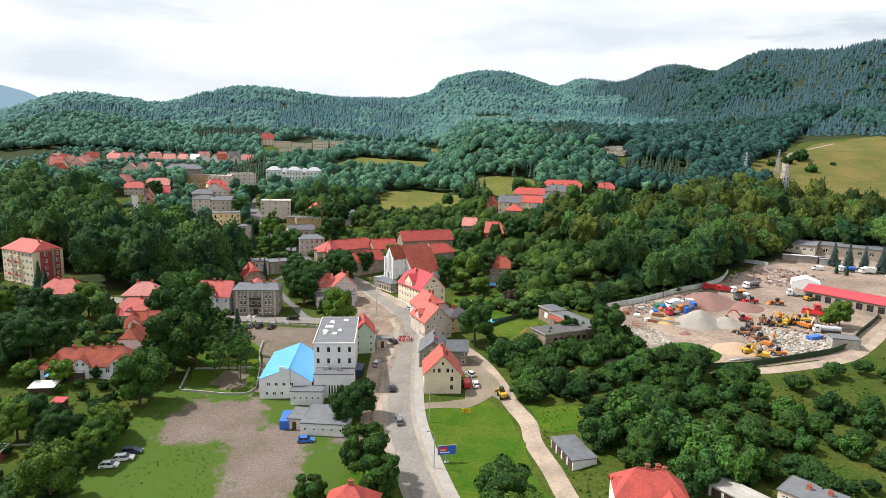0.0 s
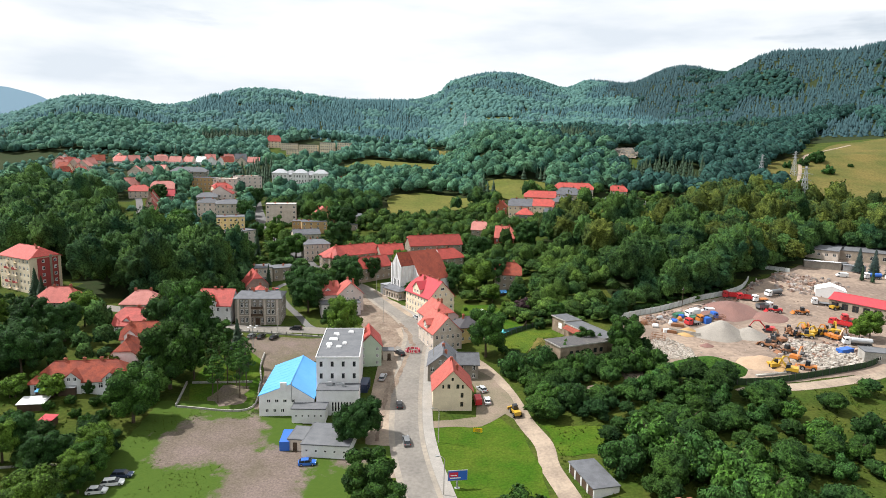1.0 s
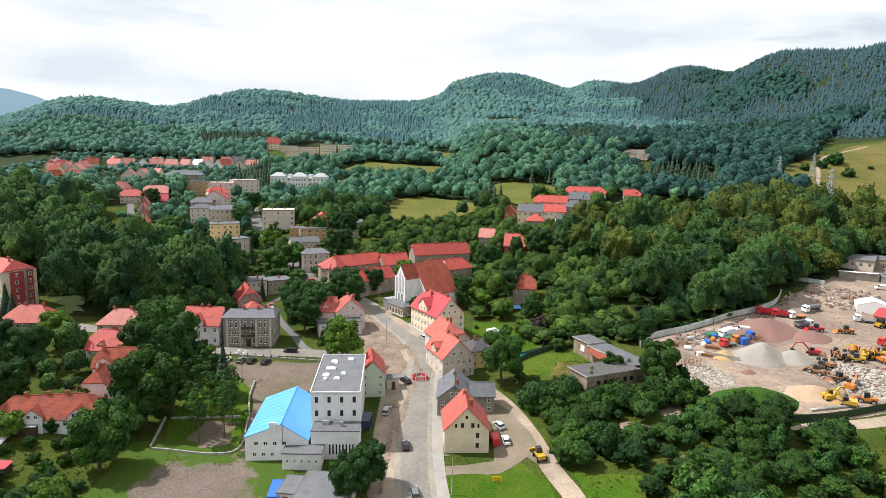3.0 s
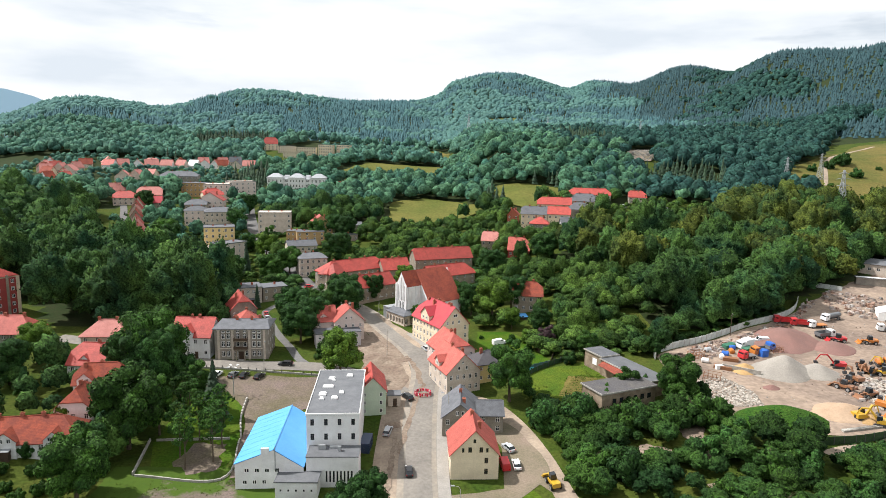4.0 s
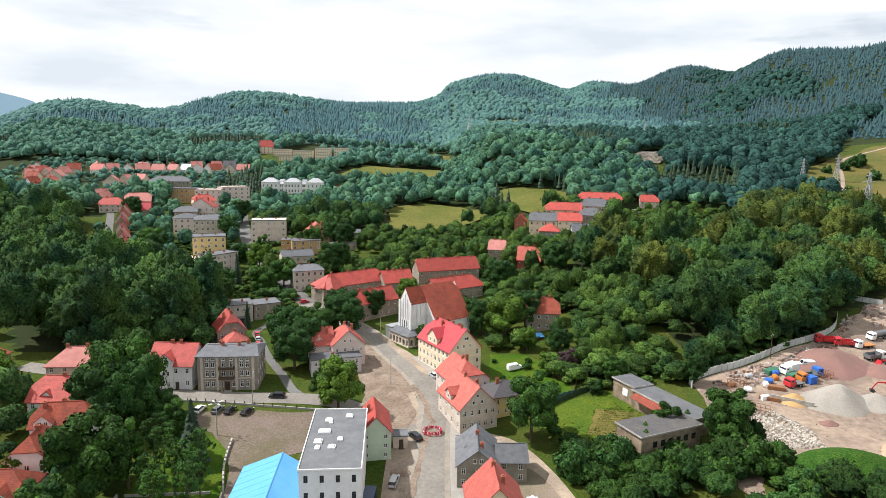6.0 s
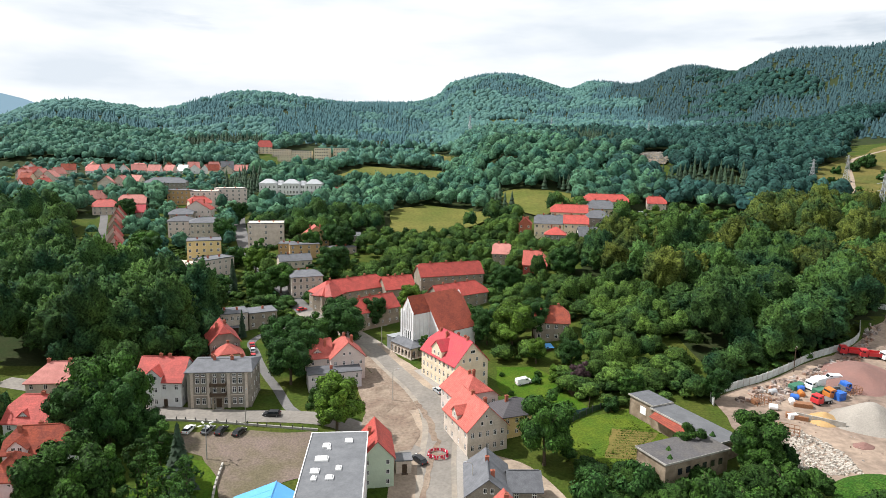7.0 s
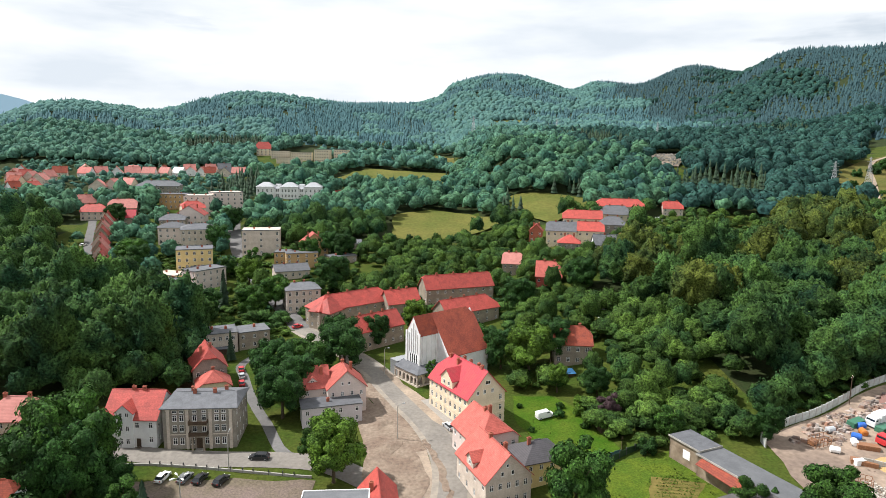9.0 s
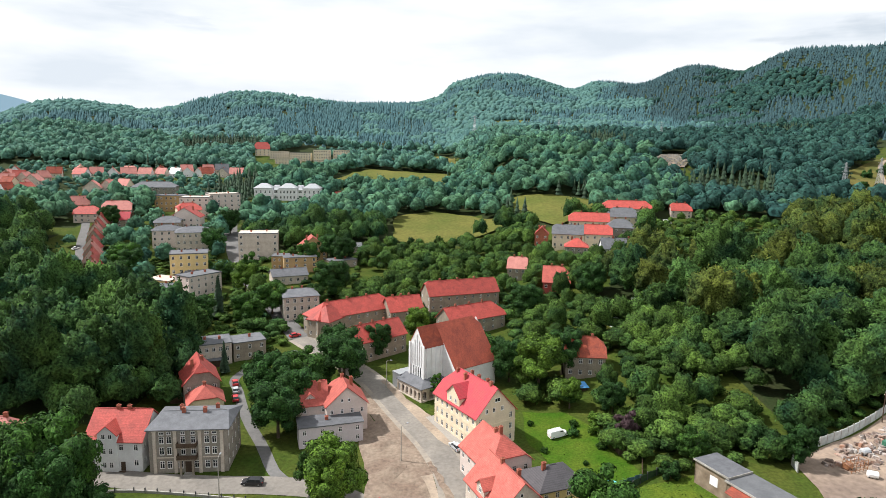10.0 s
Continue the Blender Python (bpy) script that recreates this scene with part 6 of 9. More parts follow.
# ---- where woods may stand ----
def in_poly(xs, ys, poly):
    c = np.zeros(xs.shape, bool)
    for i in range(len(poly)):
        (x0, y0), (x1, y1) = poly[i - 1], poly[i]
        if y0 == y1:
            continue
        c ^= ((y0 > ys) != (y1 > ys)) & (xs < (x1 - x0) * (ys - y0) / (y1 - y0) + x0)
    return c


def road_distance(xs, ys, pts):
    best = np.full(xs.shape, 1e9)
    for (x0, y0), (x1, y1) in zip(pts, pts[1:]):
        dx, dy = x1 - x0, y1 - y0
        t = np.clip(((xs - x0) * dx + (ys - y0) * dy) / (dx * dx + dy * dy), 0, 1)
        best = np.minimum(best, np.hypot(xs - x0 - t * dx, ys - y0 - t * dy))
    return best


LOW_BLOCKS = [[(-60, 226), (-20, 218), (-12, 240), (-20, 262), (-36, 240)], [(40, 122), (56, 122), (54, 136), (40, 138)], [(62, 118), (82, 118), (84, 92), (66, 96)]]
OPEN_GROUND = LOW_BLOCKS + [LOT, UPPER_LOT, FORECOURT, DIRT_LOT, CHURCH_YARD, YARD_POLY, HILL_FIELD, FIELD_A, FIELD_B, FIELD_C, FIELD_D, LAWN_POLY, GARDEN_POLY, PARK_POLY, YARD_GARDEN, GRASS_NEAR, [(-66, 140), (-50, 140), (-42, 129), (-34, 123), (-35, 98), (-60, 98), (-64, 118)], *SCRUB_EARTH, LANE_LAWN, SCHOOL_LAWN, CEMETERY, [(-95, 650), (24, 640), (12, 690), (-40, 704), (-80, 716)], [(180, 592), (208, 588), (222, 622), (184, 622)]]
RUIN_POLY = [(45, 195), (49, 186.2), (66, 192.5), (72, 196), (76, 204), (64, 230), (54, 227), (60, 206)]


def is_free(xs, ys, margin=3.0, front=5.0, road=5.5):
    ok = np.ones(xs.shape, bool)
    for p in OPEN_GROUND + [RUIN_POLY]:
        ok &= ~in_poly(xs, ys, p)
    for p, extra in ((MAIN_ROAD[:17], 3), (MAIN_ROAD[16:], -1.5), (LANE, 0), (STREET, 1), (SIDE_LANE, 0), (YARD_ROAD, 0), (FAR_STREET, -1.5)):
        ok &= road_distance(xs, ys, p) > road + extra
    for ox, oy, co, si, w, d, *clear in FOOTPRINTS:
        fr_ = clear[0] if clear else front
        u, v = (xs - ox) * co + (ys - oy) * si, -(xs - ox) * si + (ys - oy) * co
        ok &= ~((u > -margin) & (u < w + margin) & (v > -margin - fr_) & (v < d + margin))
    return ok


def scatter(poly, step, seed, margin=3.0, front=8.0, jitter=0.45, keep=1.0, road=5.5):
    rg = np.random.RandomState(seed)
    xs_, ys_ = [p[0] for p in poly], [p[1] for p in poly]
    gx_, gy_ = np.meshgrid(np.arange(min(xs_), max(xs_), step), np.arange(min(ys_), max(ys_), step))
    gx_ = (gx_ + (np.arange(gx_.shape[0]) % 2)[:, None] * step * 0.5 + rg.uniform(-jitter, jitter, gx_.shape) * step).ravel()
    gy_ = (gy_ + rg.uniform(-jitter, jitter, gy_.shape) * step).reshape(-1)
    ok = in_poly(gx_, gy_, poly) & is_free(gx_, gy_, margin, front, road) & (rg.uniform(size=gx_.shape) < keep)
    return gx_[ok], gy_[ok]


ICO = np.array([(0, 0, 1), (0.894, 0, 0.447), (0.276, 0.851, 0.447), (-0.724, 0.526, 0.447), (-0.724, -0.526, 0.447), (0.276, -0.851, 0.447), (0.724, 0.526, -0.447), (-0.276, 0.851, -0.447), (-0.894, 0, -0.447), (-0.276, -0.851, -0.447), (0.724, -0.526, -0.447), (0, 0, -1)])
ICO_F = np.array([(0, 1, 2), (0, 2, 3), (0, 3, 4), (0, 4, 5), (0, 5, 1), (1, 6, 2), (2, 7, 3), (3, 8, 4), (4, 9, 5), (5, 10, 1), (6, 7, 2), (7, 8, 3), (8, 9, 4), (9, 10, 5), (10, 6, 1), (11, 7, 6), (11, 8, 7), (11, 9, 8), (11, 10, 9), (11, 6, 10)])


def sphere_mesh(level):
    """A ball of unit half-width from an icosahedron split level times."""
    v, f = [tuple(p / np.linalg.norm(p)) for p in ICO], [tuple(q) for q in ICO_F]
    for _ in range(level):
        mid, out = {}, []

        def between(i, k):
            key = (min(i, k), max(i, k))
            if key not in mid:
                p = np.array(v[i]) + np.array(v[k])
                mid[key] = len(v)
                v.append(tuple(p / np.linalg.norm(p)))
            return mid[key]

        for i, j, k in f:
            ab, bc, ca = between(i, j), between(j, k), between(k, i)
            out += [(i, ab, ca), (j, bc, ab), (k, ca, bc), (ab, bc, ca)]
        f = out
    return np.array(v), np.array(f)


def leafy_template(seed, level, lumps, leaves, leaf, rz=1.0):
    """A crown of unit half-width with its foot at 0: one lumpy mass with deep creases, clad with leaf sprays."""
    rg = np.random.RandomState(seed)
    v, f = sphere_mesh(level)
    f = f[v[f].mean(1)[:, 2] > -0.5]
    low = 0.60 if level > 2 else 0.66
    r = np.full(len(v), low)
    for i in range(lumps):
        g = (i + 0.5) / lumps
        z, u = 1.0 - 1.5 * g, i * 2.4 + rg.uniform(-0.6, 0.6)
        h = math.sqrt(max(0.0, 1 - z * z))
        d = np.array([h * math.cos(u), h * math.sin(u), z + rg.uniform(-0.1, 0.1)])
        wide = rg.uniform(0.30, 0.52) * math.sqrt(30.0 / lumps)
        near = np.linalg.norm(v - d, axis=1) / wide
        r = np.maximum(r, low + rg.uniform(0.18, 0.46) * np.sqrt(np.clip(1 - near * near, 0, 1)))
    lean = rg.normal(size=3)
    lean[2] = 0
    r = r * (1 + 0.10 * v @ lean) + rg.normal(size=len(v)) * (0.055 if level > 2 else 0.075 if level > 1 else 0.13)
    p = v * r[:, None] * np.array([1, 1, 0.95 * rz]) + np.array([0, 0, 1.15 * rz])
    pv, pf, n = [p], [f], len(p)
    top = np.nonzero(v[:, 2] > -0.35)[0]
    for i in rg.choice(top, leaves):
        d = v[i]
        c = p[i] + d * rg.uniform(0.0, 0.14) + rg.normal(size=3) * 0.06
        nn = d + rg.normal(size=3) * 0.5
        nn /= np.linalg.norm(nn)
        a = np.cross(nn, [0.3, 0.2, 0.93])
        a /= np.linalg.norm(a)
        b = np.cross(nn, a)
        t = rg.uniform(0, 6.28)
        a, b = a * math.cos(t) + b * math.sin(t), b * math.cos(t) - a * math.sin(t)
        l = leaf * rg.uniform(0.6, 1.25)
        pv.append(np.array([c - a * l * 0.55 - b * l * 0.4, c + a * l * 0.5 - b * l * 0.3, c + b * l * 0.6]))
        pf.append(np.array([(0, 1, 2)]) + n)
        n += 3
    return np.concatenate(pv), np.concatenate(pf)


def conifer_template(seed, layers, sides):
    rg = np.random.RandomState(seed)
    v, f, n = [], [], 0
    for i in range(layers):
        z0, z1 = 0.4 + 3.0 * i / layers, 0.4 + 3.0 * (i + 1.7) / layers
        r = 1.0 * (1 - i / (layers + 0.4))
        ang = np.arange(sides) * 2 * math.pi / sides + rg.uniform(0, 1)
        ring = np.stack([np.cos(ang) * r * rg.uniform(0.75, 1.15, sides), np.sin(ang) * r * rg.uniform(0.75, 1.15, sides), np.full(sides, z0) + rg.uniform(-0.12, 0.12, sides)], -1)
        v.append(np.vstack([ring, [[0, 0, z1]]]))
        f.append(np.array([(k, (k + 1) % sides, sides) for k in range(sides)]) + n)
        n += sides + 1
    return np.concatenate(v), np.concatenate(f)


def dome_template(seed):
    """A far-off crown: the upper part of one clump."""
    rg = np.random.RandomState(seed)
    return ICO * rg.uniform(0.75, 1.15, (12, 1)) + np.array([0, 0, 1.0]), ICO_F[:15]


def woods(name, label, xs, ys, radius, templates, mat, seed, tall=(0.85, 1.25), sink=0.0):
    rg = np.random.RandomState(seed)
    zs = ground(xs, ys)
    vv, ff, n = [], [], 0
    pick = rg.randint(len(templates), size=len(xs))
    for k, (tv, tf) in enumerate(templates):
        sel = np.nonzero(pick == k)[0]
        if not len(sel):
            continue
        a = rg.uniform(0, 6.28, len(sel))
        r = rg.uniform(*radius, len(sel))
        h = r * rg.uniform(*tall, len(sel))
        co, si = np.cos(a)[:, None], np.sin(a)[:, None]
        px = xs[sel][:, None] + r[:, None] * (tv[:, 0] * co - tv[:, 1] * si)
        py = ys[sel][:, None] + r[:, None] * (tv[:, 0] * si + tv[:, 1] * co)
        pz = zs[sel][:, None] + h[:, None] * (tv[:, 2] - sink)
        vv.append(np.stack([px, py, pz], -1).reshape(-1, 3))
        ff.append((tf[None] + (np.arange(len(sel)) * len(tv))[:, None, None]).reshape(-1, 3) + n)
        n += len(sel) * len(tv)
    v, f = np.concatenate(vv), np.concatenate(ff)
    me = bpy.data.meshes.new(name)
    me.vertices.add(len(v))
    me.vertices.foreach_set("co", v.astype(np.float32).ravel())
    me.loops.add(len(f) * 3)
    me.loops.foreach_set("vertex_index", f.astype(np.int32).ravel())
    me.polygons.add(len(f))
    me.polygons.foreach_set("loop_start", (np.arange(len(f)) * 3).astype(np.int32))
    me.update(calc_edges=True)
    me.validate()
    me.materials.append(mat)
    return tagged(new(name, me), label, "woods", "", "stuff")


NEAR = [leafy_template(s_, 3, 80, 260, 0.115, rz_) for s_, rz_ in ((1, 1.0), (2, 1.15), (3, 0.9), (4, 1.25), (21, 1.0), (22, 1.1))]
MID = [leafy_template(s_, 2, 32, 210, 0.15, rz_) for s_, rz_ in ((1, 1.0), (2, 1.2), (3, 0.9), (4, 1.05))]
LOW = [leafy_template(s_, 2, 28, 130, 0.17, 0.62) for s_ in (5, 6, 7)]
THICKET = [leafy_template(s_, 3, 70, 300, 0.11, rz_) for s_, rz_ in ((31, 0.72), (32, 0.9), (33, 0.62))]
FAR = [leafy_template(s_, 1, 12, 40, 0.24, rz_) for s_, rz_ in ((8, 1.0), (9, 1.2), (10, 0.9), (11, 1.1))]
SPECK = [dome_template(s_) for s_ in (12, 13, 14)]
CONE = [conifer_template(s_, 4, 6) for s_ in (15, 16, 17)]
CONE_FAR = [conifer_template(s_, 2, 5) for s_ in (18, 19, 20)]


def sift(xs, ys, keep):
    return xs[keep], ys[keep]


def shade_ground():
    """Ground faces under the woods take the darker second material."""
    me = ground_mesh
    co = np.empty(len(me.vertices) * 3, np.float32)
    me.vertices.foreach_get("co", co)
    vi = np.empty(len(me.loops), np.int32)
    me.loops.foreach_get("vertex_index", vi)
    mid = co.reshape(-1, 3)[vi.reshape(-1, 4)].mean(1)
    x, y = mid[:, 0].astype(float), mid[:, 1].astype(float)
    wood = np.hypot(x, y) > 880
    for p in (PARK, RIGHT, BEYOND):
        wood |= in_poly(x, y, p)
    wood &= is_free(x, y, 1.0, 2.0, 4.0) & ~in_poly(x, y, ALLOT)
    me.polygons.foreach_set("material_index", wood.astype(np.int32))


PARK = [(-240, 300), (-205, 250), (-180, 290), (-152, 282), (-140, 262), (-128, 252), (-100, 252), (-84, 246), (-80, 285), (-82, 308), (-88, 316), (-98, 322), (-110, 330), (-122, 344), (-150, 352), (-180, 378), (-214, 435), (-240, 490), (-330, 520), (-330, 380)]
RIGHT = [(84, 246), (112, 256), (140, 270), (152, 282), (180, 298), (234, 340), (262, 318), (300, 300), (460, 330), (460, 430), (325, 405), (285, 440), (250, 470), (212, 462), (156, 380), (118, 364), (98, 372), (62, 352), (74, 310), (88, 284)]
BEYOND = [(-420, 520), (-232, 500), (-150, 560), (-100, 445), (-60, 440), (-26, 470), (60, 470), (130, 430), (180, 470), (285, 440), (330, 560), (500, 800), (700, 1000), (-700, 1000)]
ALLOT = [(98, 372), (118, 366), (156, 380), (212, 462), (196, 492), (150, 482), (128, 470), (112, 420), (104, 398)]
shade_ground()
# park woods to the left
x, y = scatter(PARK, 10.2, 31, 3, 8)
near_ = y < 372
woods("park_woods", "dense dark green leafy park trees", *sift(x, y, near_), (5.0, 9.0), NEAR, WOODS, 32, (1.0, 1.55))
woods("park_woods", "dense dark green leafy park trees", *sift(x, y, ~near_), (5.0, 8.6), MID, WOODS, 32, (1.0, 1.5))
x, y = scatter([(-240, 110), (-106, 160), (-114, 198), (-140, 204), (-190, 214), (-260, 220)], 8.0, 33, 3, 15)
woods("edge_woods", "leafy trees at the edge of the town", x, y, (3.0, 4.8), MID, WOODS, 34, (0.9, 1.25))
x, y = scatter([(-112, 244), (-82, 246), (-80, 256), (-74, 262), (-75, 290), (-84, 310), (-112, 330)], 6.5, 74, 1, 0)
woods("slope_park_trees", "dense dark trees behind the houses", x, y, (3.6, 5.4), MID, WOODS, 75, (1.0, 1.4))
# rough grass and weeds on the open ground
def tuft_template(seed):
    rg = np.random.RandomState(seed)
    v, f = [], []
    for i in range(6):
        a, l, h = rg.uniform(0, 6.28), rg.uniform(0.3, 1.0), rg.uniform(0.5, 1.1)
        c, s_ = math.cos(a), math.sin(a)
        v += [(c * 0.1 - s_ * 0.3, s_ * 0.1 + c * 0.3, 0), (c * 0.1 + s_ * 0.3, s_ * 0.1 - c * 0.3, 0), (c * l, s_ * l, h)]
        f.append((3 * i, 3 * i + 1, 3 * i + 2))
    return np.array(v), np.array(f)


TUFT = [tuft_template(s_) for s_ in (81, 82, 83)]
for n_, (poly, step, size) in enumerate((([(-66, 166), (-40, 166), (-37, 160), (-56, 158), (-56, 141), (-36, 138), (-34, 98), (-66, 98)], 0.9, (0.18, 0.42)), ([(-106, 170), (-66, 160), (-66, 98), (-120, 98)], 1.5, (0.25, 0.6)), ([(38, 196), (60, 188), (62, 98), (43, 98), (36, 160)], 1.1, (0.25, 0.6)), ([(88, 172), (112, 168), (150, 176), (200, 215), (190, 120), (62, 98), (62, 160)], 1.7, (0.3, 0.8)), (GARDEN_POLY, 0.9, (0.2, 0.5)), (LAWN_POLY, 1.1, (0.12, 0.3)), (YARD_GARDEN, 1.1, (0.15, 0.35)))):
    rg = np.random.RandomState(90 + n_)
    px_, py_ = [p[0] for p in poly], [p[1] for p in poly]
    n = int((max(px_) - min(px_)) * (max(py_) - min(py_)) / step ** 2)
    x, y = rg.uniform(min(px_), max(px_), n), rg.uniform(min(py_), max(py_), n)
    nz = np.array([noise.noise((a * 0.11, b * 0.11, 4.0)) for a, b in zip(x, y)])
    ok = in_poly(x, y, poly) & (nz + rg.uniform(-0.3, 0.3, n) > 0.0) & (road_distance(x, y, LANE) > 2.8) & ~in_poly(x, y, YARD_POLY) & ~in_poly(x, y, FORECOURT)
    woods("weeds", "tufts of rough grass and weeds", x[ok], y[ok], size, TUFT, WEED, 91 + n_, (0.5, 1.1))["category"] = "grass"
rg = np.random.RandomState(99)
x, y = [], []
for k in range(12):
    for i in range(20):
        x.append(43.0 + i * 0.40 + k * 0.62 + rg.uniform(-0.12, 0.12))
        y.append(204.6 - i * 0.13 + k * 1.02 + rg.uniform(-0.12, 0.12))
woods("crop_rows", "rows of yellowish green vegetable plants", np.array(x), np.array(y), (0.42, 0.62), TUFT, CROP, 98, (0.5, 0.9))["category"] = "crops"
# gardens on the left
x, y = scatter([(-106, 158), (-62, 158), (-62, 98), (-130, 90), (-140, 140)], 5.2, 35, 2, 2, keep=0.8)
woods("garden_bushes", "loose garden bushes and small trees", x, y, (1.3, 3.2), LOW, SCRUB, 36, (0.8, 1.2))
x, y = scatter([(-108, 235), (-70, 218), (-64, 168), (-76, 166), (-110, 196)], 6.0, 37, 2, 3, keep=0.7)
woods("villa_trees", "leafy trees round the villas", x, y, (2.4, 4.2), MID, WOODS, 38, (1.0, 1.3))
# scrub on the right
x, y = scatter([(40, 186), (37, 150), (44, 138), (50, 118), (62, 106), (95, 100), (92, 140), (112, 168), (92, 174), (84, 180), (80, 196), (66, 188), (46, 198)], 5.6, 39, 2, 2, keep=0.78, road=4)
woods("scrub", "dense green scrub and young trees", x, y, (1.8, 4.2), THICKET, SCRUB, 40, (0.9, 1.35))
x, y = scatter([(92, 140), (95, 100), (180, 110), (210, 210), (184, 206), (150, 172), (112, 166)], 7.5, 41, 2, 2, keep=0.42, road=4)
woods("meadow_scrub", "scattered bushes in rough grass", x, y, (1.5, 3.4), THICKET, SCRUB, 42, (0.8, 1.2))
x, y = scatter([(33, 186), (37, 176), (39, 158), (50, 148), (62, 160), (62, 187), (46, 199), (36, 206)], 3.9, 76, 1, 1, keep=0.88, road=3.4)
woods("lane_scrub", "dense dark scrub beside the lane", x, y, (1.5, 3.0), THICKET, SCRUB, 77, (0.9, 1.3))
x, y = scatter([(38, 192), (44, 182), (60, 178), (74, 184), (72, 190), (50, 184), (45, 194)], 3.6, 176, 0.5, 0, keep=0.95, road=3.4)
woods("ruin_bushes", "dense bushes before the ruined shed", x, y, (1.6, 3.0), THICKET, SCRUB, 177, (0.9, 1.4))
# allotments behind the houses
x, y = scatter([(22, 262), (44, 262), (46, 246), (52, 234), (76, 236), (88, 262), (86, 284), (70, 306), (62, 350), (30, 350), (30, 300)], 4.6, 43, 2, 5, keep=0.7)
woods("garden_trees", "tangled garden trees and shrubs", x, y, (1.2, 4.0), MID[:2] + LOW, GARDEN_LEAF, 44, (0.9, 1.4))
x, y = scatter(ALLOT, 5.6, 143, 1, 2, keep=0.72)
woods("allotment_trees", "low fruit trees and shrubs of allotment gardens", x, y, (1.5, 3.4), LOW + MID[:1], GARDEN_LEAF, 144, (0.9, 1.3))
x, y = scatter([(40, 232), (38, 246), (42, 256), (60, 256), (80, 240), (78, 228), (66, 226), (58, 230), (54, 226)], 3.8, 59, 1, 1, keep=0.85, road=3)
woods("plot_trees", "small trees and shrubs between gardens", x, y, (1.6, 3.2), LOW + MID[:1], GARDEN_LEAF, 56, (0.9, 1.3))
x, y = scatter([(36, 197), (46, 186), (62, 187), (48, 200), (34, 210), (28, 206)], 3.6, 57, 1, 1, keep=0.85, road=3)
woods("plot_bushes", "bushes round the allotment", x, y, (1.2, 2.4), LOW, SCRUB, 58, (0.9, 1.3))
# broad woods on the right
x, y = scatter(RIGHT, 9.6, 45, 2, 6)
olive = np.array([noise.noise((a * 0.02, b * 0.02, 3.0)) for a, b in zip(x, y)]) + 0.0016 * (x - 130) + 0.004 * (y - 335) + np.random.RandomState(8).uniform(-0.45, 0.45, len(x)) > 0.13
near_ = y < 385
for close, kinds in ((near_, NEAR), (~near_, MID)):
    woods("hill_woods", "dense leafy woods", *sift(x, y, ~olive & close), (4.8, 8.6), kinds, WOODS, 46, (0.9, 1.5))
    woods("olive_hill_woods", "yellow-green flowering leafy woods", *sift(x, y, olive & close), (4.8, 8.6), kinds, WOODS_OLIVE, 47, (0.9, 1.5))
rg = np.random.RandomState(95)
wx_, wy_, fx_, fy_ = [], [], [], []
for (x0, y0), (x1, y1) in zip(((86, 236), (110, 248), (140, 265), (152, 280), (180, 298)), ((110, 248), (140, 265), (152, 280), (180, 298), (232, 339))):
    l = math.hypot(x1 - x0, y1 - y0)
    for k in range(int(l / 2.6)):
        o = rg.uniform(3.0, 9.0)
        wx_.append(x0 + (x1 - x0) * k * 2.6 / l - (y1 - y0) / l * o)
        wy_.append(y0 + (y1 - y0) * k * 2.6 / l + (x1 - x0) / l * o)
for (x0, y0), (x1, y1) in zip(((77.5, 228), (88.7, 235.6), (110, 247.5), (139.4, 264.6)), ((88.7, 235.6), (110, 247.5), (139.4, 264.6), (149, 272.4))):
    l = math.hypot(x1 - x0, y1 - y0)
    for k in range(int(l / 1.6)):
        o = rg.uniform(1.6, 6.5)
        fx_.append(x0 + (x1 - x0) * k * 1.6 / l - (y1 - y0) / l * o)
        fy_.append(y0 + (y1 - y0) * k * 1.6 / l + (x1 - x0) / l * o)
woods("wall_bushes", "low bushes at the foot of the depot wall", np.array(fx_), np.array(fy_), (0.9, 2.0), LOW, SCRUB, 197, (0.7, 1.1))
woods("wall_trees", "leafy trees and shrubs behind the depot wall", np.array(wx_), np.array(wy_), (2.6, 4.6), MID, WOODS, 96, (0.9, 1.3))
x, y = scatter([(62, 270), (84, 262), (94, 300), (80, 330), (64, 320)], 6.0, 97, 1, 1)
woods("edge_trees", "leafy trees at the edge of the gardens", x, y, (2.6, 4.6), MID, GARDEN_LEAF, 98, (0.8, 1.2))
rg = np.random.RandomState(101)
x, y = rg.uniform(-192, -128, 170), rg.uniform(196, 262, 170)
ok = in_poly(x, y, [(-190, 200), (-150, 196), (-128, 214), (-128, 232), (-156, 246), (-178, 258), (-192, 262)])
woods("hedge_bushes", "low hedges and bushes before the flats", x[ok], y[ok], (1.0, 2.4), LOW, SCRUB, 102, (0.8, 1.3))
# low shrubs that fill the yards round the town houses
rg = np.random.RandomState(211)
bx_, by_ = rg.uniform(-150, -30, 1500), rg.uniform(262, 460, 1500)
ok = in_poly(bx_, by_, [(-150, 350), (-70, 262), (-30, 262), (-34, 310), (-50, 340), (-40, 380), (-36, 455), (-100, 460), (-150, 440)])
for ox, oy, co, si, w, d, *_ in FOOTPRINTS:
    u, v = (bx_ - ox) * co + (by_ - oy) * si, -(bx_ - ox) * si + (by_ - oy) * co
    ok &= ~((u > -2) & (u < w + 2) & (v > -2.5) & (v < d + 2))
for p, half in ((MAIN_ROAD, 7), (LANE, 5), (STREET, 6), (SIDE_LANE, 5), (FAR_STREET, 5)):
    ok &= road_distance(bx_, by_, p) > half
for p in OPEN_GROUND:
    ok &= ~in_poly(bx_, by_, p)
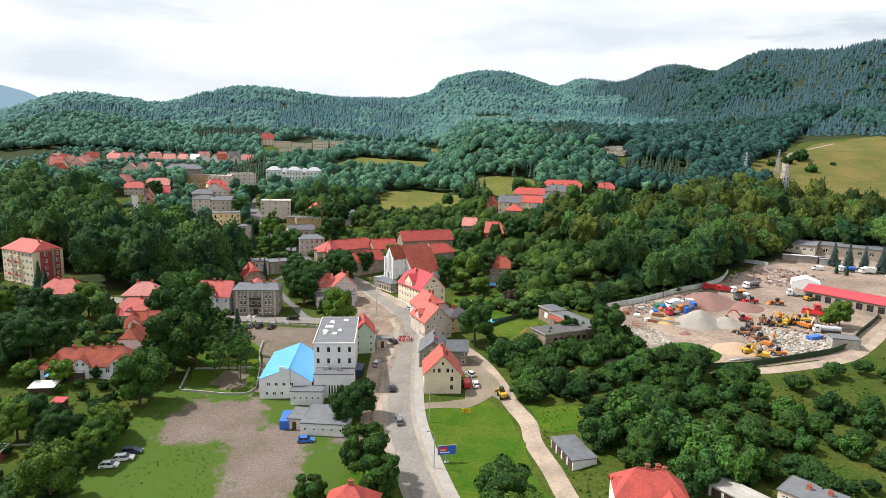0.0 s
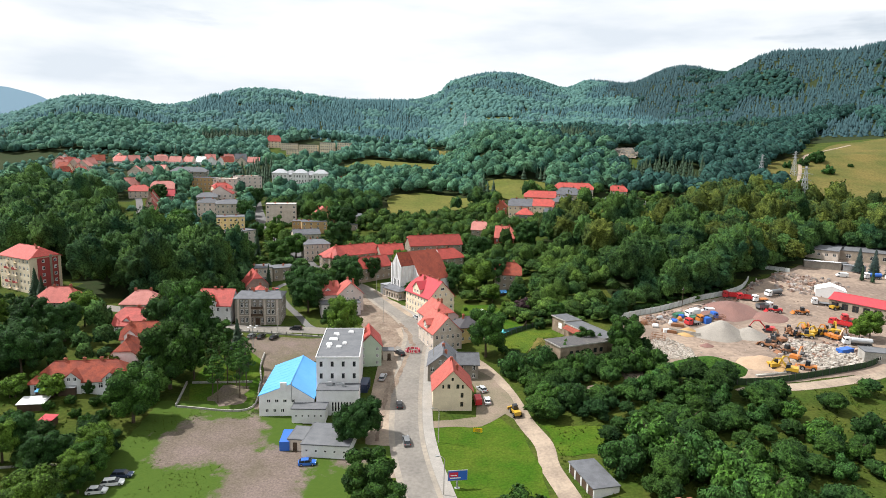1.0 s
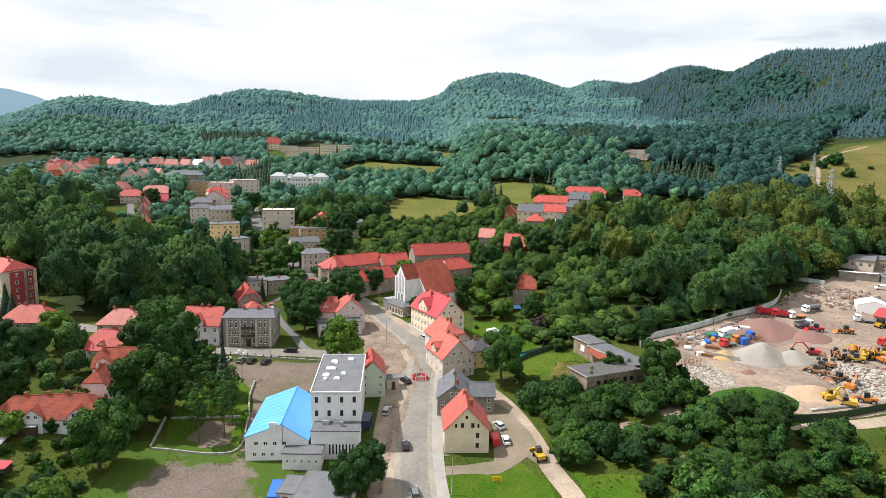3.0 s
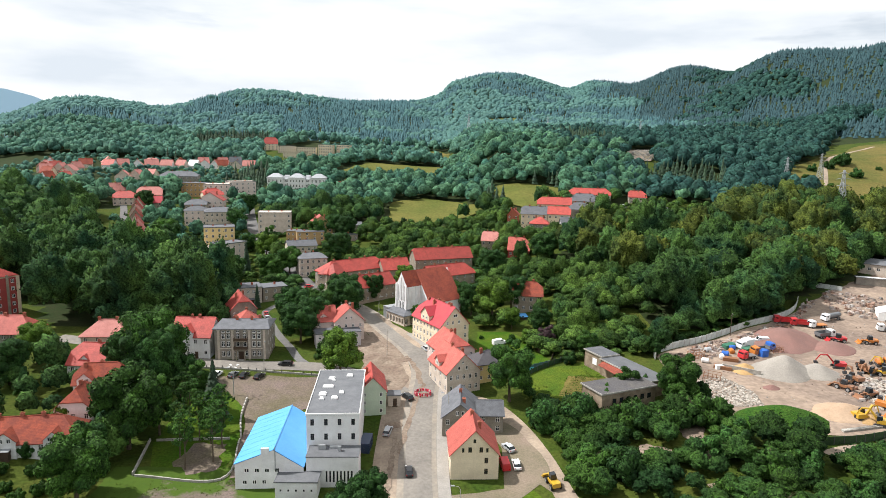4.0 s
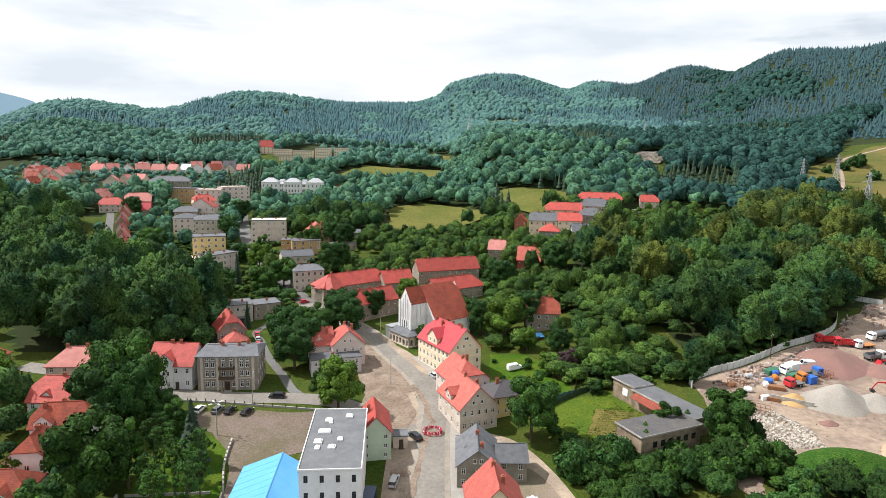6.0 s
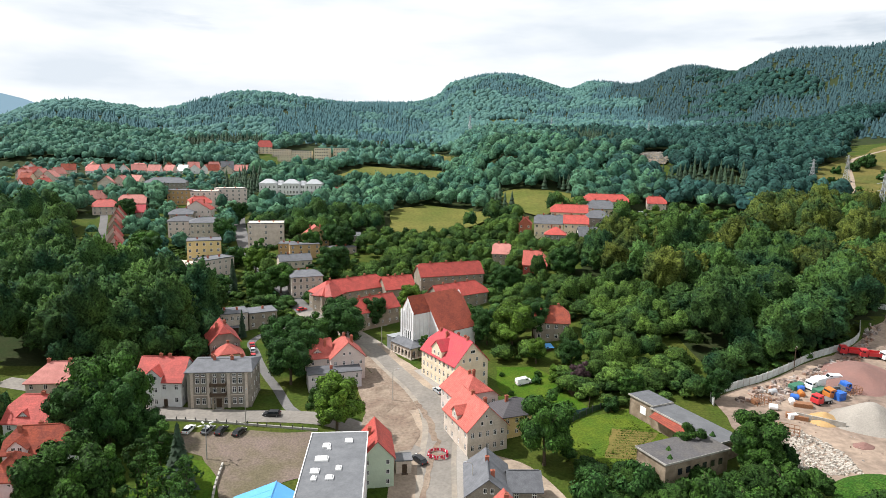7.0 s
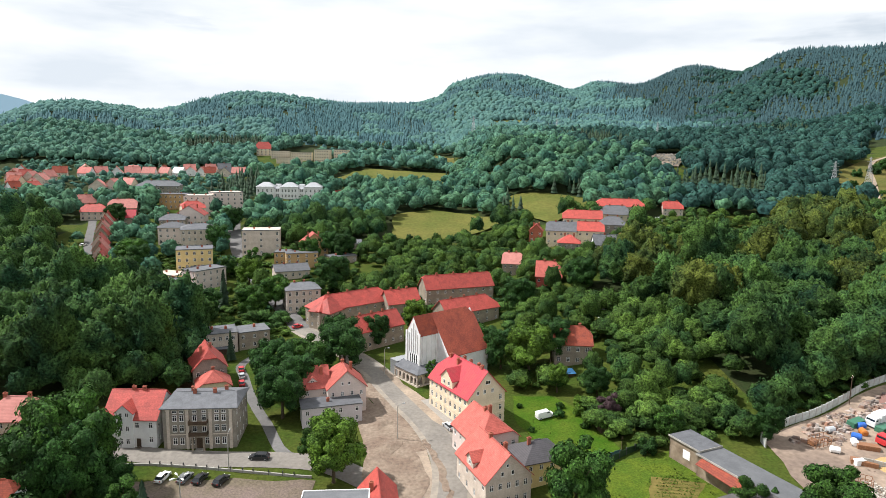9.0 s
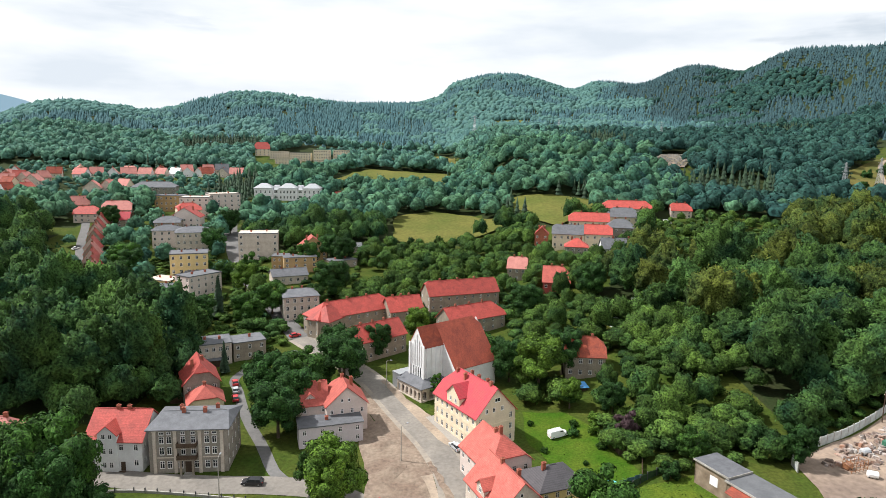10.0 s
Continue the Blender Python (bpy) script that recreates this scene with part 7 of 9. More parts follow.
woods("yard_shrubs", "low shrubs and fruit bushes in town yards", bx_[ok], by_[ok], (1.0, 2.3), LOW, GARDEN_LEAF, 212, (0.7, 1.1))
# trees among the town houses
x, y = scatter([(-84, 345), (-60, 360), (-40, 350), (30, 372), (62, 360), (110, 392), (130, 425), (110, 420), (60, 440), (58, 470), (20, 462), (-30, 455), (-60, 445), (-80, 440)], 6.2, 48, 2.5, 8, keep=0.95)
woods("town_trees", "leafy trees and orchards between houses", x, y, (2.2, 4.4), MID, GARDEN_LEAF, 49, (0.9, 1.25))
x, y = scatter([(-84, 345), (-60, 312), (-20, 345), (0, 345), (-10, 320), (30, 315), (60, 340), (30, 372), (-40, 350)], 5.0, 50, 1.5, 4, keep=0.85)
woods("yard_trees", "small trees in back yards", x, y, (1.8, 3.4), LOW, WOODS, 51, (0.9, 1.3))
x, y = scatter([(-232, 500), (-205, 440), (-150, 352), (-118, 348), (-92, 372), (-112, 420), (-140, 520), (-110, 560), (-150, 575), (-250, 600)], 7.5, 72, 2.5, 9, keep=0.6)
woods("centre_trees", "leafy trees between the town houses", x, y, (3.0, 5.2), MID, WOODS_VALE, 73, (0.9, 1.2))
# woods and hedges beyond the town
x, y = scatter(BEYOND, 9.2, 52, 3, 9)
r_ = np.hypot(x, y - 50)
nz = np.array([noise.noise((a * 0.008, b * 0.008, 7.0)) for a, b in zip(x, y)])
village = (x < -180) & (y > 560) & (y < 770)
gap = (nz < -0.30) & (y > 520)
near_, keep = r_ + 60 * nz < 450, ~gap & ~village & ~in_poly(x, y, ALLOT)
conif = nz > 0.28
woods("valley_woods", "leafy woods and hedgerows beyond the town", *sift(x, y, keep & near_), (4.0, 6.2), MID, WOODS, 53, (0.95, 1.3))
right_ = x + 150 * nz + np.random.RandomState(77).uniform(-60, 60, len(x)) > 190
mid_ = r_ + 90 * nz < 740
# vale and slope leaves have haze in their colour, the right-hand ones cloud shadow
woods("vale_woods", "green leafy woods and hedges in the vale, haze tinted in", *sift(x, y, keep & ~near_ & ~conif & ~right_ & mid_), (4.4, 6.6), FAR, WOODS_VALE, 54, (0.9, 1.3))
woods("slope_woods", "bluish green leafy woods on the slopes, haze tinted in", *sift(x, y, keep & ~near_ & ~conif & ~right_ & ~mid_), (4.6, 6.8), FAR, WOODS_MID, 54, (0.9, 1.3))
woods("slope_woods", "shade-darkened green leafy woods on the slopes", *sift(x, y, keep & ~near_ & ~conif & right_), (4.8, 7.0), FAR, WOODS_SHADE, 54, (0.9, 1.3))
vx, vy = scatter([(-420, 575), (-300, 560), (-185, 560), (-180, 770), (-420, 770)], 8.5, 152, 3, 9, keep=0.75)
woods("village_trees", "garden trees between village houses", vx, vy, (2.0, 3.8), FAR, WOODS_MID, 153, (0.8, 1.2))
woods("slope_conifers", "dark conifer stands on the slopes", *sift(x, y, keep & ~near_ & conif), (2.4, 3.4), CONE, NEEDLES, 55, (1.1, 1.5))


STRIP = [(95, 1290), (120, 1330), (170, 1380), (215, 1372), (170, 1310), (140, 1262)]
structure("hill_meadow", patch(STRIP, 0.4, 14, 2, 20), MEADOW, "narrow meadow on the wooded slope", "field")


def hill_woods(r0, r1, step, seed):
    rg = np.random.RandomState(seed)
    n = int(0.5 * 1.62 * (r1 * r1 - r0 * r0) / step ** 2)
    r = np.sqrt(rg.uniform(r0 * r0, r1 * r1, n))
    az = rg.uniform(-0.82, 0.80, n)
    x, y = 4 + r * np.sin(az), 44 + r * np.cos(az)
    ok = ~in_poly(x, y, HILL_FIELD) & ~in_poly(x, y, STRIP) & ~in_poly(x, y, FIELD_D) & ((y > 1000) | (np.abs(x) > 0.62 * y))
    # the far sides of the hills stay bare: they are never seen
    e = 12.0
    slope = (ground(x + e * np.sin(az), y + e * np.cos(az)) - ground(x, y)) / e
    ok &= slope > -0.10
    for ox, oy, co, si, w, d, *clear in FOOTPRINTS:
        if oy > 800:
            ok &= ~((np.abs(x - ox - w / 2) < w / 2 + 8) & (y > oy - 60) & (y < oy + d + 4))
    return x[ok], y[ok]


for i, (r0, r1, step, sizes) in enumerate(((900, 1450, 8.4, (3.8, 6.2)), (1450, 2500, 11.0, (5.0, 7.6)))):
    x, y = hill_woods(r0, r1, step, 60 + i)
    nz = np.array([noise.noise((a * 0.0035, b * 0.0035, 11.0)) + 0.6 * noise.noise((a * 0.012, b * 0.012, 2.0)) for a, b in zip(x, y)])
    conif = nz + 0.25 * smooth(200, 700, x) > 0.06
    # hills to the right take the darker copies, cloud shadow put in as colour
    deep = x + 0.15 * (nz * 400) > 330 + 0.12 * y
    for shade, leafy, pine, word in ((~deep, WOODS_FAR, PINE_FAR, "bluish green"), (deep, WOODS_SHADE, PINE_SHADE, "shade-darkened green")):
        woods("hillside_woods", word + " leafy woods on the hillsides, haze tinted in", *sift(x, y, ~conif & shade), sizes, SPECK, leafy, 62 + i, (0.9, 1.25), 0.25)
        woods("hillside_conifers", word + " conifer woods on the hills, haze tinted in", *sift(x, y, conif & shade), (sizes[0] * 0.66, sizes[1] * 0.66), CONE_FAR, pine, 64 + i, (0.60, 0.95), 0.4)


# ---- a far mountain beyond the valley ----
def mountain():
    s = Shape()
    n = 60
    for i in range(n + 1):
        a = -0.80 + 0.36 * i / n
        r = 4500
        k = math.exp(-0.5 * ((a + 0.60) / (0.16 if a < -0.60 else 0.075)) ** 2)
        z = 130 + 258 * k + 7 * noise.noise((a * 60, 0.0, 5.0))
        x, y = 4 + r * math.sin(a), 44 + r * math.cos(a)
        s.v += [(x, y, 60), (x, y, z)]
    s.f = [(2 * i, 2 * i + 2, 2 * i + 3, 2 * i + 1) for i in range(n)]
    s.m = [0] * n
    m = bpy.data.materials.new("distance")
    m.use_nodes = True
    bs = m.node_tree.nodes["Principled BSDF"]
    # pale blue base colour and faint emission stand in for haze
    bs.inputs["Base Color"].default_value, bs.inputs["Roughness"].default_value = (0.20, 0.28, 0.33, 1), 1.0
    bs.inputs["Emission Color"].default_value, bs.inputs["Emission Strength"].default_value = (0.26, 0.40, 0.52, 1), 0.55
    structure("backdrop", s, m, "far mountain backdrop, haze painted as pale blue and a faint glow", "mountain")


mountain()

# ---- vehicles ----
CAR_PAINTS = {k: paint(k + "_paint", c) for k, c in (("white", (0.75, 0.75, 0.74)), ("black", (0.02, 0.02, 0.022)), ("silver", (0.42, 0.43, 0.44)), ("red", (0.50, 0.03, 0.035)), ("blue", (0.03, 0.13, 0.48)), ("dark_blue", (0.03, 0.045, 0.09)), ("grey", (0.14, 0.145, 0.15)), ("yellow", (0.52, 0.31, 0.03)), ("orange", (0.48, 0.16, 0.03)), ("rust", (0.26, 0.12, 0.06)), ("green", (0.05, 0.16, 0.10)))}
LAMP_GLASS = paint("lamp_glass", (0.8, 0.8, 0.78), 0.15)
TAIL_GLASS = paint("tail_lamp_glass", (0.45, 0.02, 0.02), 0.2)


def profile(s, pts, y0, y1, inset=0.0, top=None):
    """A side outline drawn out to a width, drawn in by inset above height top."""
    n = len(s.v)
    k = len(pts)
    ins = [inset if top is not None and z > top else 0.0 for _, z in pts]
    s.v += [(x, y0 + i, z) for (x, z), i in zip(pts, ins)] + [(x, y1 - i, z) for (x, z), i in zip(pts, ins)]
    s.f += [tuple(n + i for i in range(k)), tuple(n + k + i for i in reversed(range(k)))]
    s.f += [(n + (i + 1) % k, n + i, n + k + i, n + k + (i + 1) % k) for i in range(k)]
    s.m += [0] * (k + 2)
    return s


def wheel(parent, x, y, r=0.32, w=0.22):
    t = part("wheel", Shape().tube([(x, y - w / 2, r), (x, y - w * 0.3, r), (x, y + w * 0.3, r), (x, y + w / 2, r)], (r * 0.9, r, r, r * 0.9), 12), RUBBER, parent)
    part("rim", Shape().tube([(x, y - w / 2 - 0.015, r), (x, y + w / 2 + 0.015, r)], (r * 0.6, r * 0.6), 8), METAL, t)


def on_ground(x, y, deg):
    """A pose lying on the slope of the land, local x ahead."""
    e = 1.2
    n = Vector((gz(x - e, y) - gz(x + e, y), gz(x, y - e) - gz(x, y + e), 2 * e)).normalized()
    f_ = Vector((math.cos(radians(deg)), math.sin(radians(deg)), 0))
    side = n.cross(f_).normalized()
    f_ = side.cross(n)
    return Matrix(((f_.x, side.x, n.x, x), (f_.y, side.y, n.y, y), (f_.z, side.z, n.z, gz(x, y)), (0, 0, 0, 1)))


def car(color, x, y, deg, kind="hatchback", lift=0.17, group=""):
    names = {"hatchback": "small hatchback car", "estate": "estate car", "van": "delivery van"}
    ob = thing("van" if kind == "van" else "car", Matrix.Translation((0, 0, lift)) @ on_ground(x, y, deg), f"parked {color.replace('_', ' ')} {names[kind]} with dark windows", "van" if kind == "van" else "car", group)
    p = CAR_PAINTS[color]
    if kind == "van":
        L, H, W = 4.9, 2.0, 0.95
        body = [(-L / 2, 0.3), (L / 2, 0.3), (L / 2, 0.95), (L / 2 - 0.85, 1.15), (L / 2 - 1.45, H), (-L / 2 + 0.1, H), (-L / 2, 1.2)]
        part("body", profile(Shape(), body, -W, W, 0.1, 1.3), p, ob)
        part("windscreen", Shape().face((L / 2 - 0.86, -W + 0.16, 1.2), (L / 2 - 0.86, W - 0.16, 1.2), (L / 2 - 1.38, W - 0.2, H - 0.08), (L / 2 - 1.38, -W + 0.2, H - 0.08)), GLASS, ob)
        for sgn in (-1, 1):
            part("side_window", Shape().box(L / 2 - 2.2, L / 2 - 1.4, sgn * (W - 0.06) - 0.02, sgn * (W - 0.06) + 0.02, 1.2, 1.75), GLASS, ob)
    else:
        L, W = (4.15, 0.86) if kind == "hatchback" else (4.65, 0.88)
        h = L / 2
        body = [(-h, 0.35), (-h + 0.1, 0.22), (h - 0.1, 0.22), (h, 0.4), (h - 0.05, 0.66), (h - 0.95, 0.88), (-h + 0.15, 0.92), (-h, 0.75)]
        part("body", profile(Shape(), body, -W, W, 0.06, 0.7), p, ob)
        back = -h + (0.25 if kind == "hatchback" else 0.12)
        cab = [(back, 0.9), (h - 1.0, 0.87), (h - 1.75, 1.40), (back + 0.5, 1.42)]
        part("cabin", profile(Shape(), cab, -W + 0.06, W - 0.06, 0.14, 1.0), GLASS, ob, "dark glazed cabin")
        part("roof", Shape().box(back + 0.45, h - 1.72, -W + 0.2, W - 0.2, 1.41, 1.46, taper=0.03), p, ob)
        for xx in (back + 1.35,):
            for sgn in (-1, 1):
                part("pillar", Shape().box(xx, xx + 0.1, sgn * (W - 0.12) - 0.03, sgn * (W - 0.12) + 0.03, 0.88, 1.42), p, ob)
        part("mirror", Shape().box(h - 1.35, h - 1.2, W - 0.02, W + 0.16, 0.86, 0.98), p, ob)
        part("mirror", Shape().box(h - 1.35, h - 1.2, -W - 0.16, -W + 0.02, 0.86, 0.98), p, ob)
    for sgn in (-1, 1):
        part("headlight", Shape().box(L / 2 - 0.12, L / 2 + 0.01, sgn * 0.62 - 0.16, sgn * 0.62 + 0.16, 0.55, 0.7), LAMP_GLASS, ob)
        part("tail_light", Shape().box(-L / 2 - 0.01, -L / 2 + 0.08, sgn * 0.66 - 0.1, sgn * 0.66 + 0.1, 0.6, 0.85), TAIL_GLASS, ob)
        for xx in (-L / 2 + 0.8, L / 2 - 0.8):
            wheel(ob, xx, sgn * (W - 0.1))
    return ob


def truck(cab_color, bed_color, x, y, deg, kind="tipper", length=8.0):
    what = {"tipper": "tipper truck with open bed", "box": "truck with closed box body", "tank": "truck with round tank", "flat": "flatbed truck"}[kind]
    ob = thing("truck", Matrix.Translation((0, 0, 0.05)) @ on_ground(x, y, deg), f"{cab_color} {what} standing in the yard", "truck")
    h = length / 2
    cb, bd = CAR_PAINTS[cab_color], CAR_PAINTS[bed_color]
    part("chassis", Shape().box(-h, h - 0.3, -0.45, 0.45, 0.6, 0.9), DARK_METAL, ob)
    part("cab", profile(Shape(), [(h - 2.1, 0.6), (h, 0.6), (h, 1.6), (h - 0.25, 2.7), (h - 2.0, 2.85), (h - 2.1, 2.6)], -1.2, 1.2, 0.08, 1.8), cb, ob)
    part("windscreen", Shape().box(h - 0.16, h - 0.08, -1.0, 1.0, 1.65, 2.45), GLASS, ob)
    for sgn in (-1, 1):
        part("cab_window", Shape().box(h - 1.3, h - 0.4, sgn * 1.14 - 0.03, sgn * 1.14 + 0.03, 1.7, 2.4), GLASS, ob)
    x0, x1 = -h, h - 2.3
    if kind == "tipper":
        s = Shape().box(x0, x1, -1.2, 1.2, 0.95, 1.15).box(x0, x1, -1.25, -1.12, 1.15, 2.2).box(x0, x1, 1.12, 1.25, 1.15, 2.2).box(x1 - 0.12, x1, -1.12, 1.12, 1.15, 2.5).box(x0, x0 + 0.12, -1.12, 1.12, 1.15, 2.1)
        part("bed", s, bd, ob)
    elif kind == "box":
        part("box_body", Shape().box(x0, x1, -1.25, 1.25, 0.95, 3.1).box(x0 + 0.05, x1 - 0.05, -1.2, 1.2, 3.1, 3.16), bd, ob)
    elif kind == "tank":
        part("tank", Shape().tube([(x0, 0, 1.9), (x0 + 0.3, 0, 1.9), (x1 - 0.3, 0, 1.9), (x1, 0, 1.9)], (0.6, 0.95, 0.95, 0.6), 12), bd, ob)
    else:
        part("bed", Shape().box(x0, x1, -1.2, 1.2, 0.95, 1.12).box(x1 - 0.12, x1, -1.2, 1.2, 1.12, 1.9), bd, ob)
    for xx in (-h + 0.8, -h + 1.9, h - 1.1):
        for sgn in (-1, 1):
            wheel(ob, xx, sgn * 1.02, 0.5, 0.32)
    return ob


def excavator(color, x, y, deg, reach=1.0, tracked=True):
    ob = thing("excavator" if tracked else "wheel_loader", on_ground(x, y, deg), f"{color} {'tracked excavator with raised arm' if tracked else 'wheel loader with lowered bucket'} in the yard", "excavator" if tracked else "loader")
    p = CAR_PAINTS[color]
    if tracked:
        for sgn in (-1, 1):
            part("track", profile(Shape(), [(-1.9, 0.35), (-1.5, 0.0), (1.5, 0.0), (1.9, 0.35), (1.6, 0.8), (-1.6, 0.8)], sgn * 1.1 - 0.28, sgn * 1.1 + 0.28), DARK_METAL, ob)
        part("body", profile(Shape(), [(-2.0, 0.95), (1.3, 0.95), (1.3, 1.5), (0.2, 2.0), (-2.0, 2.0)], -1.25, 1.25), p, ob)
        part("cab", Shape().box(0.1, 1.4, 0.25, 1.25, 1.0, 2.8, taper=0.08), GLASS, ob, "dark glazed cab")
        part("boom", Shape().tube([(1.0, -0.3, 1.4), (2.9 * reach, -0.3, 3.9), (4.6 * reach, -0.3, 3.7)], (0.3, 0.32, 0.2), 4), p, ob)
        part("stick", Shape().tube([(4.5 * reach, -0.3, 3.8), (5.6 * reach, -0.3, 1.7)], (0.2, 0.14), 4), p, ob)
        part("bucket", profile(Shape(), [(5.2 * reach, 1.7), (5.9 * reach, 1.7), (5.9 * reach, 0.9), (5.2 * reach, 0.7), (4.8 * reach, 1.1)], -0.8, 0.2), DARK_METAL, ob)
    else:
        part("body", profile(Shape(), [(-2.6, 0.9), (1.0, 0.9), (1.0, 1.4), (-0.4, 1.7), (-2.6, 1.9)], -0.9, 0.9), p, ob)
        part("cab", Shape().box(-0.8, 0.6, -0.7, 0.7, 1.5, 3.0, taper=0.1), GLASS, ob, "dark glazed cab")
        part("lift_arm", Shape().tube([(0.6, 0, 1.4), (2.4, 0, 1.3), (3.0, 0, 0.6)], (0.3, 0.28, 0.2), 4), p, ob)
        part("bucket", profile(Shape(), [(2.7, 1.1), (3.1, 0.3), (4.0, 0.2), (3.3, 0.5), (3.0, 1.2)], -1.3, 1.3), p, ob)
        for xx in (-1.7, 1.2):
            for sgn in (-1, 1):
                wheel(ob, xx, sgn * 1.0, 0.7, 0.5)
    return ob


for c, x, y, deg, k in (("grey", 3.6, 149.6, 100, "estate"), ("black", 0.9, 168.5, 95, "hatchback"), ("black", -1.0, 205.0, 125, "estate"), ("silver", 3.9, 241.8, 118, "hatchback"), ("black", 6.9, 230.5, 112, "hatchback"), ("silver", -5.2, 186, 80, "estate")):
    car(c, x, y, deg, k)
for c, x, y, deg, k in (("red", 23.0, 171.5, 95, "van"), ("white", 25.8, 171.3, 92, "hatchback"), ("silver", 24.8, 178.6, 115, "hatchback")):
    car(c, x, y, deg, k, group="cars on the forecourt")
for c, x, y, deg, k in (("dark_blue", -59.0, 133.6, 5, "estate"), ("white", -59.5, 130.4, 12, "estate"), ("white", -61.2, 127.2, 10, "hatchback"), ("blue", -19.2, 139.6, 8, "hatchback")):
    car(c, x, y, deg, k, 0.12, "cars on the gravel lot")
for c, x, y, deg, k in (("white", -59.3, 218.3, 80, "hatchback"), ("grey", -54.4, 218.1, 75, "hatchback"), ("black", -51.0, 217.8, 78, "hatchback"), ("black", -46.3, 217.2, 70, "hatchback")):
    car(c, x, y, deg, k, 0.14, "cars in the upper car park")
for c, x, y, deg, k in (("black", -40.5, 226.4, 178, "estate"), ("red", -60.6, 279.4, 110, "hatchback"), ("silver", -58.8, 274.0, 112, "hatchback"), ("red", -57.2, 268.5, 112, "hatchback"), ("white", 29.8, 247.2, 20, "van"), ("red", -52, 322.5, 40, "hatchback")):
    car(c, x, y, deg, k)
for c, x, y, deg in (("white", -181, 408, 65), ("silver", -190, 425, 65), ("white", -201, 447, 65)):
    car(c, x, y, deg, "hatchback", 0.22)

# ---- depot yard ----
for a, b, x, y, deg, k, l in (("red", "red", 138, 259, 165, "tipper", 8), ("red", "red", 143, 256.5, 165, "tipper", 8), ("white", "grey", 158, 263, 200, "tank", 8.5), ("white", "orange", 148, 255.5, 190, "flat", 7), ("white", "grey", 145, 246, 15, "tipper", 7), ("red", "red", 164.5, 227.5, 130, "tipper", 8),
                              ("red", "red", 172.5, 233, 160, "flat", 7.5), ("white", "silver", 156, 206, 165, "tank", 9), ("blue", "grey", 214, 304.5, 190, "box", 8), ("white", "white", 228, 286, 175, "box", 7), ("white", "blue", 219, 288, 175, "tank", 8), ("white", "grey", 172, 252, 160, "flat", 7)):
    truck(a, b, x, y, deg, k, l)
for a, b, x, y, deg, k, l in (("red", "grey", 107.5, 226.5, 200, "flat", 6), ("white", "white", 111.0, 235.5, 205, "box", 6), ("blue", "grey", 117.0, 233.5, 15, "flat", 6), ("orange", "grey", 113.5, 230.5, 195, "tipper", 6)):
    truck(a, b, x, y, deg, k, l)
for c, x, y, deg in (("white", 119.2, 240.3, 170), ("white", 236, 280, 170), ("white", 205.7, 290, 170)):
    car(c, x, y, deg, "van", 0.13)
for c, x, y, deg, r, tk in (("red", 132.5, 219.5, 165, 1.15, True), ("yellow", 118, 180.5, 150, 1.0, True), ("orange", 124.5, 183, 150, 1, False), ("rust", 139.5, 219, 60, 1, False), ("yellow", 146, 216.5, 120, 0.9, True), ("orange", 151, 214, 100, 0.9, True), ("yellow", 142.5, 213.5, 160, 1, False), ("rust", 127, 206.5, 30, 1, False), ("rust", 130.5, 208.5, 100, 0.8, True),
                            ("yellow", 149, 216, 200, 1, True), ("orange", 152.5, 211.5, 30, 1, True), ("yellow", 156.5, 218.5, 70, 0.9, True), ("rust", 139, 214.5, 210, 1, True), ("orange", 147.5, 221.5, 250, 1, True), ("rust", 126.5, 197.5, 190, 0.9, False), ("orange", 126, 191.5, 40, 0.9, True), ("yellow", 115, 184, 10, 0.9, True), ("rust", 123.2, 203, 120, 1, False), ("orange", 157, 240.5, 170, 1, False), ("yellow", 175, 247, 20, 1, False), ("red", 147, 242, 170, 1, False), ("yellow", 153.5, 219.5, 140, 1, False)):
    excavator(c, x, y, deg, r, tk)


def heap(label, cx, cy, rx, ry, h, mat, deg=0, seed=1, sharp=1.15, name="heap"):
    """A poured heap with a steep uneven slope."""
    s = Shape()
    n, m = 40, 14
    co, si = math.cos(radians(deg)), math.sin(radians(deg))
    for j in range(m + 1):
        r = j / m
        for i in range(n):
            u = 2 * math.pi * i / n
            wob = 1 + 0.13 * noise.noise((math.cos(u) * 1.6, math.sin(u) * 1.6, seed * 3.1)) + 0.05 * noise.noise((math.cos(u) * 5, math.sin(u) * 5, seed * 1.7))
            lx, ly = rx * r * wob * math.cos(u), ry * r * wob * math.sin(u)
            x, y = cx + lx * co - ly * si, cy + lx * si + ly * co
            k = max(0, 1 - r) ** sharp
            k = k * (1 - 0.18 * math.exp(-r * 9)) + 0.03 * noise.noise((x * 0.5, y * 0.5, seed)) * (1 - r)
            s.v.append((x, y, gz(x, y) + h * k + (0.12 if j < m else -0.15)))
    for j in range(m):
        for i in range(n):
            a, b = j * n + i, j * n + (i + 1) % n
            s.f.append((a, a + n, b + n, b) if j else (a, a + n, b + n, b))
            s.m.append(0)
    ob = tagged(new(name, s.mesh(name, mat)), label, "heap")
    ob.data.shade_smooth()
    return ob


PURPLE = material("crushed_porphyry", (0.230, 0.125, 0.105), 1.0, 0.2, 0.15, (0.190, 0.110, 0.095), 3.0, 0.6, dist=0.2)
GREY_GRAVEL = material("grey_gravel", (0.300, 0.272, 0.236), 1.0, 0.2, 0.15, (0.240, 0.216, 0.188), 3.0, 0.6, dist=0.2)
SAND = material("ochre_sand", (0.380, 0.240, 0.110), 1.0, 0.15, 0.2, (0.420, 0.270, 0.120), 2.0, 0.4, dist=0.2)
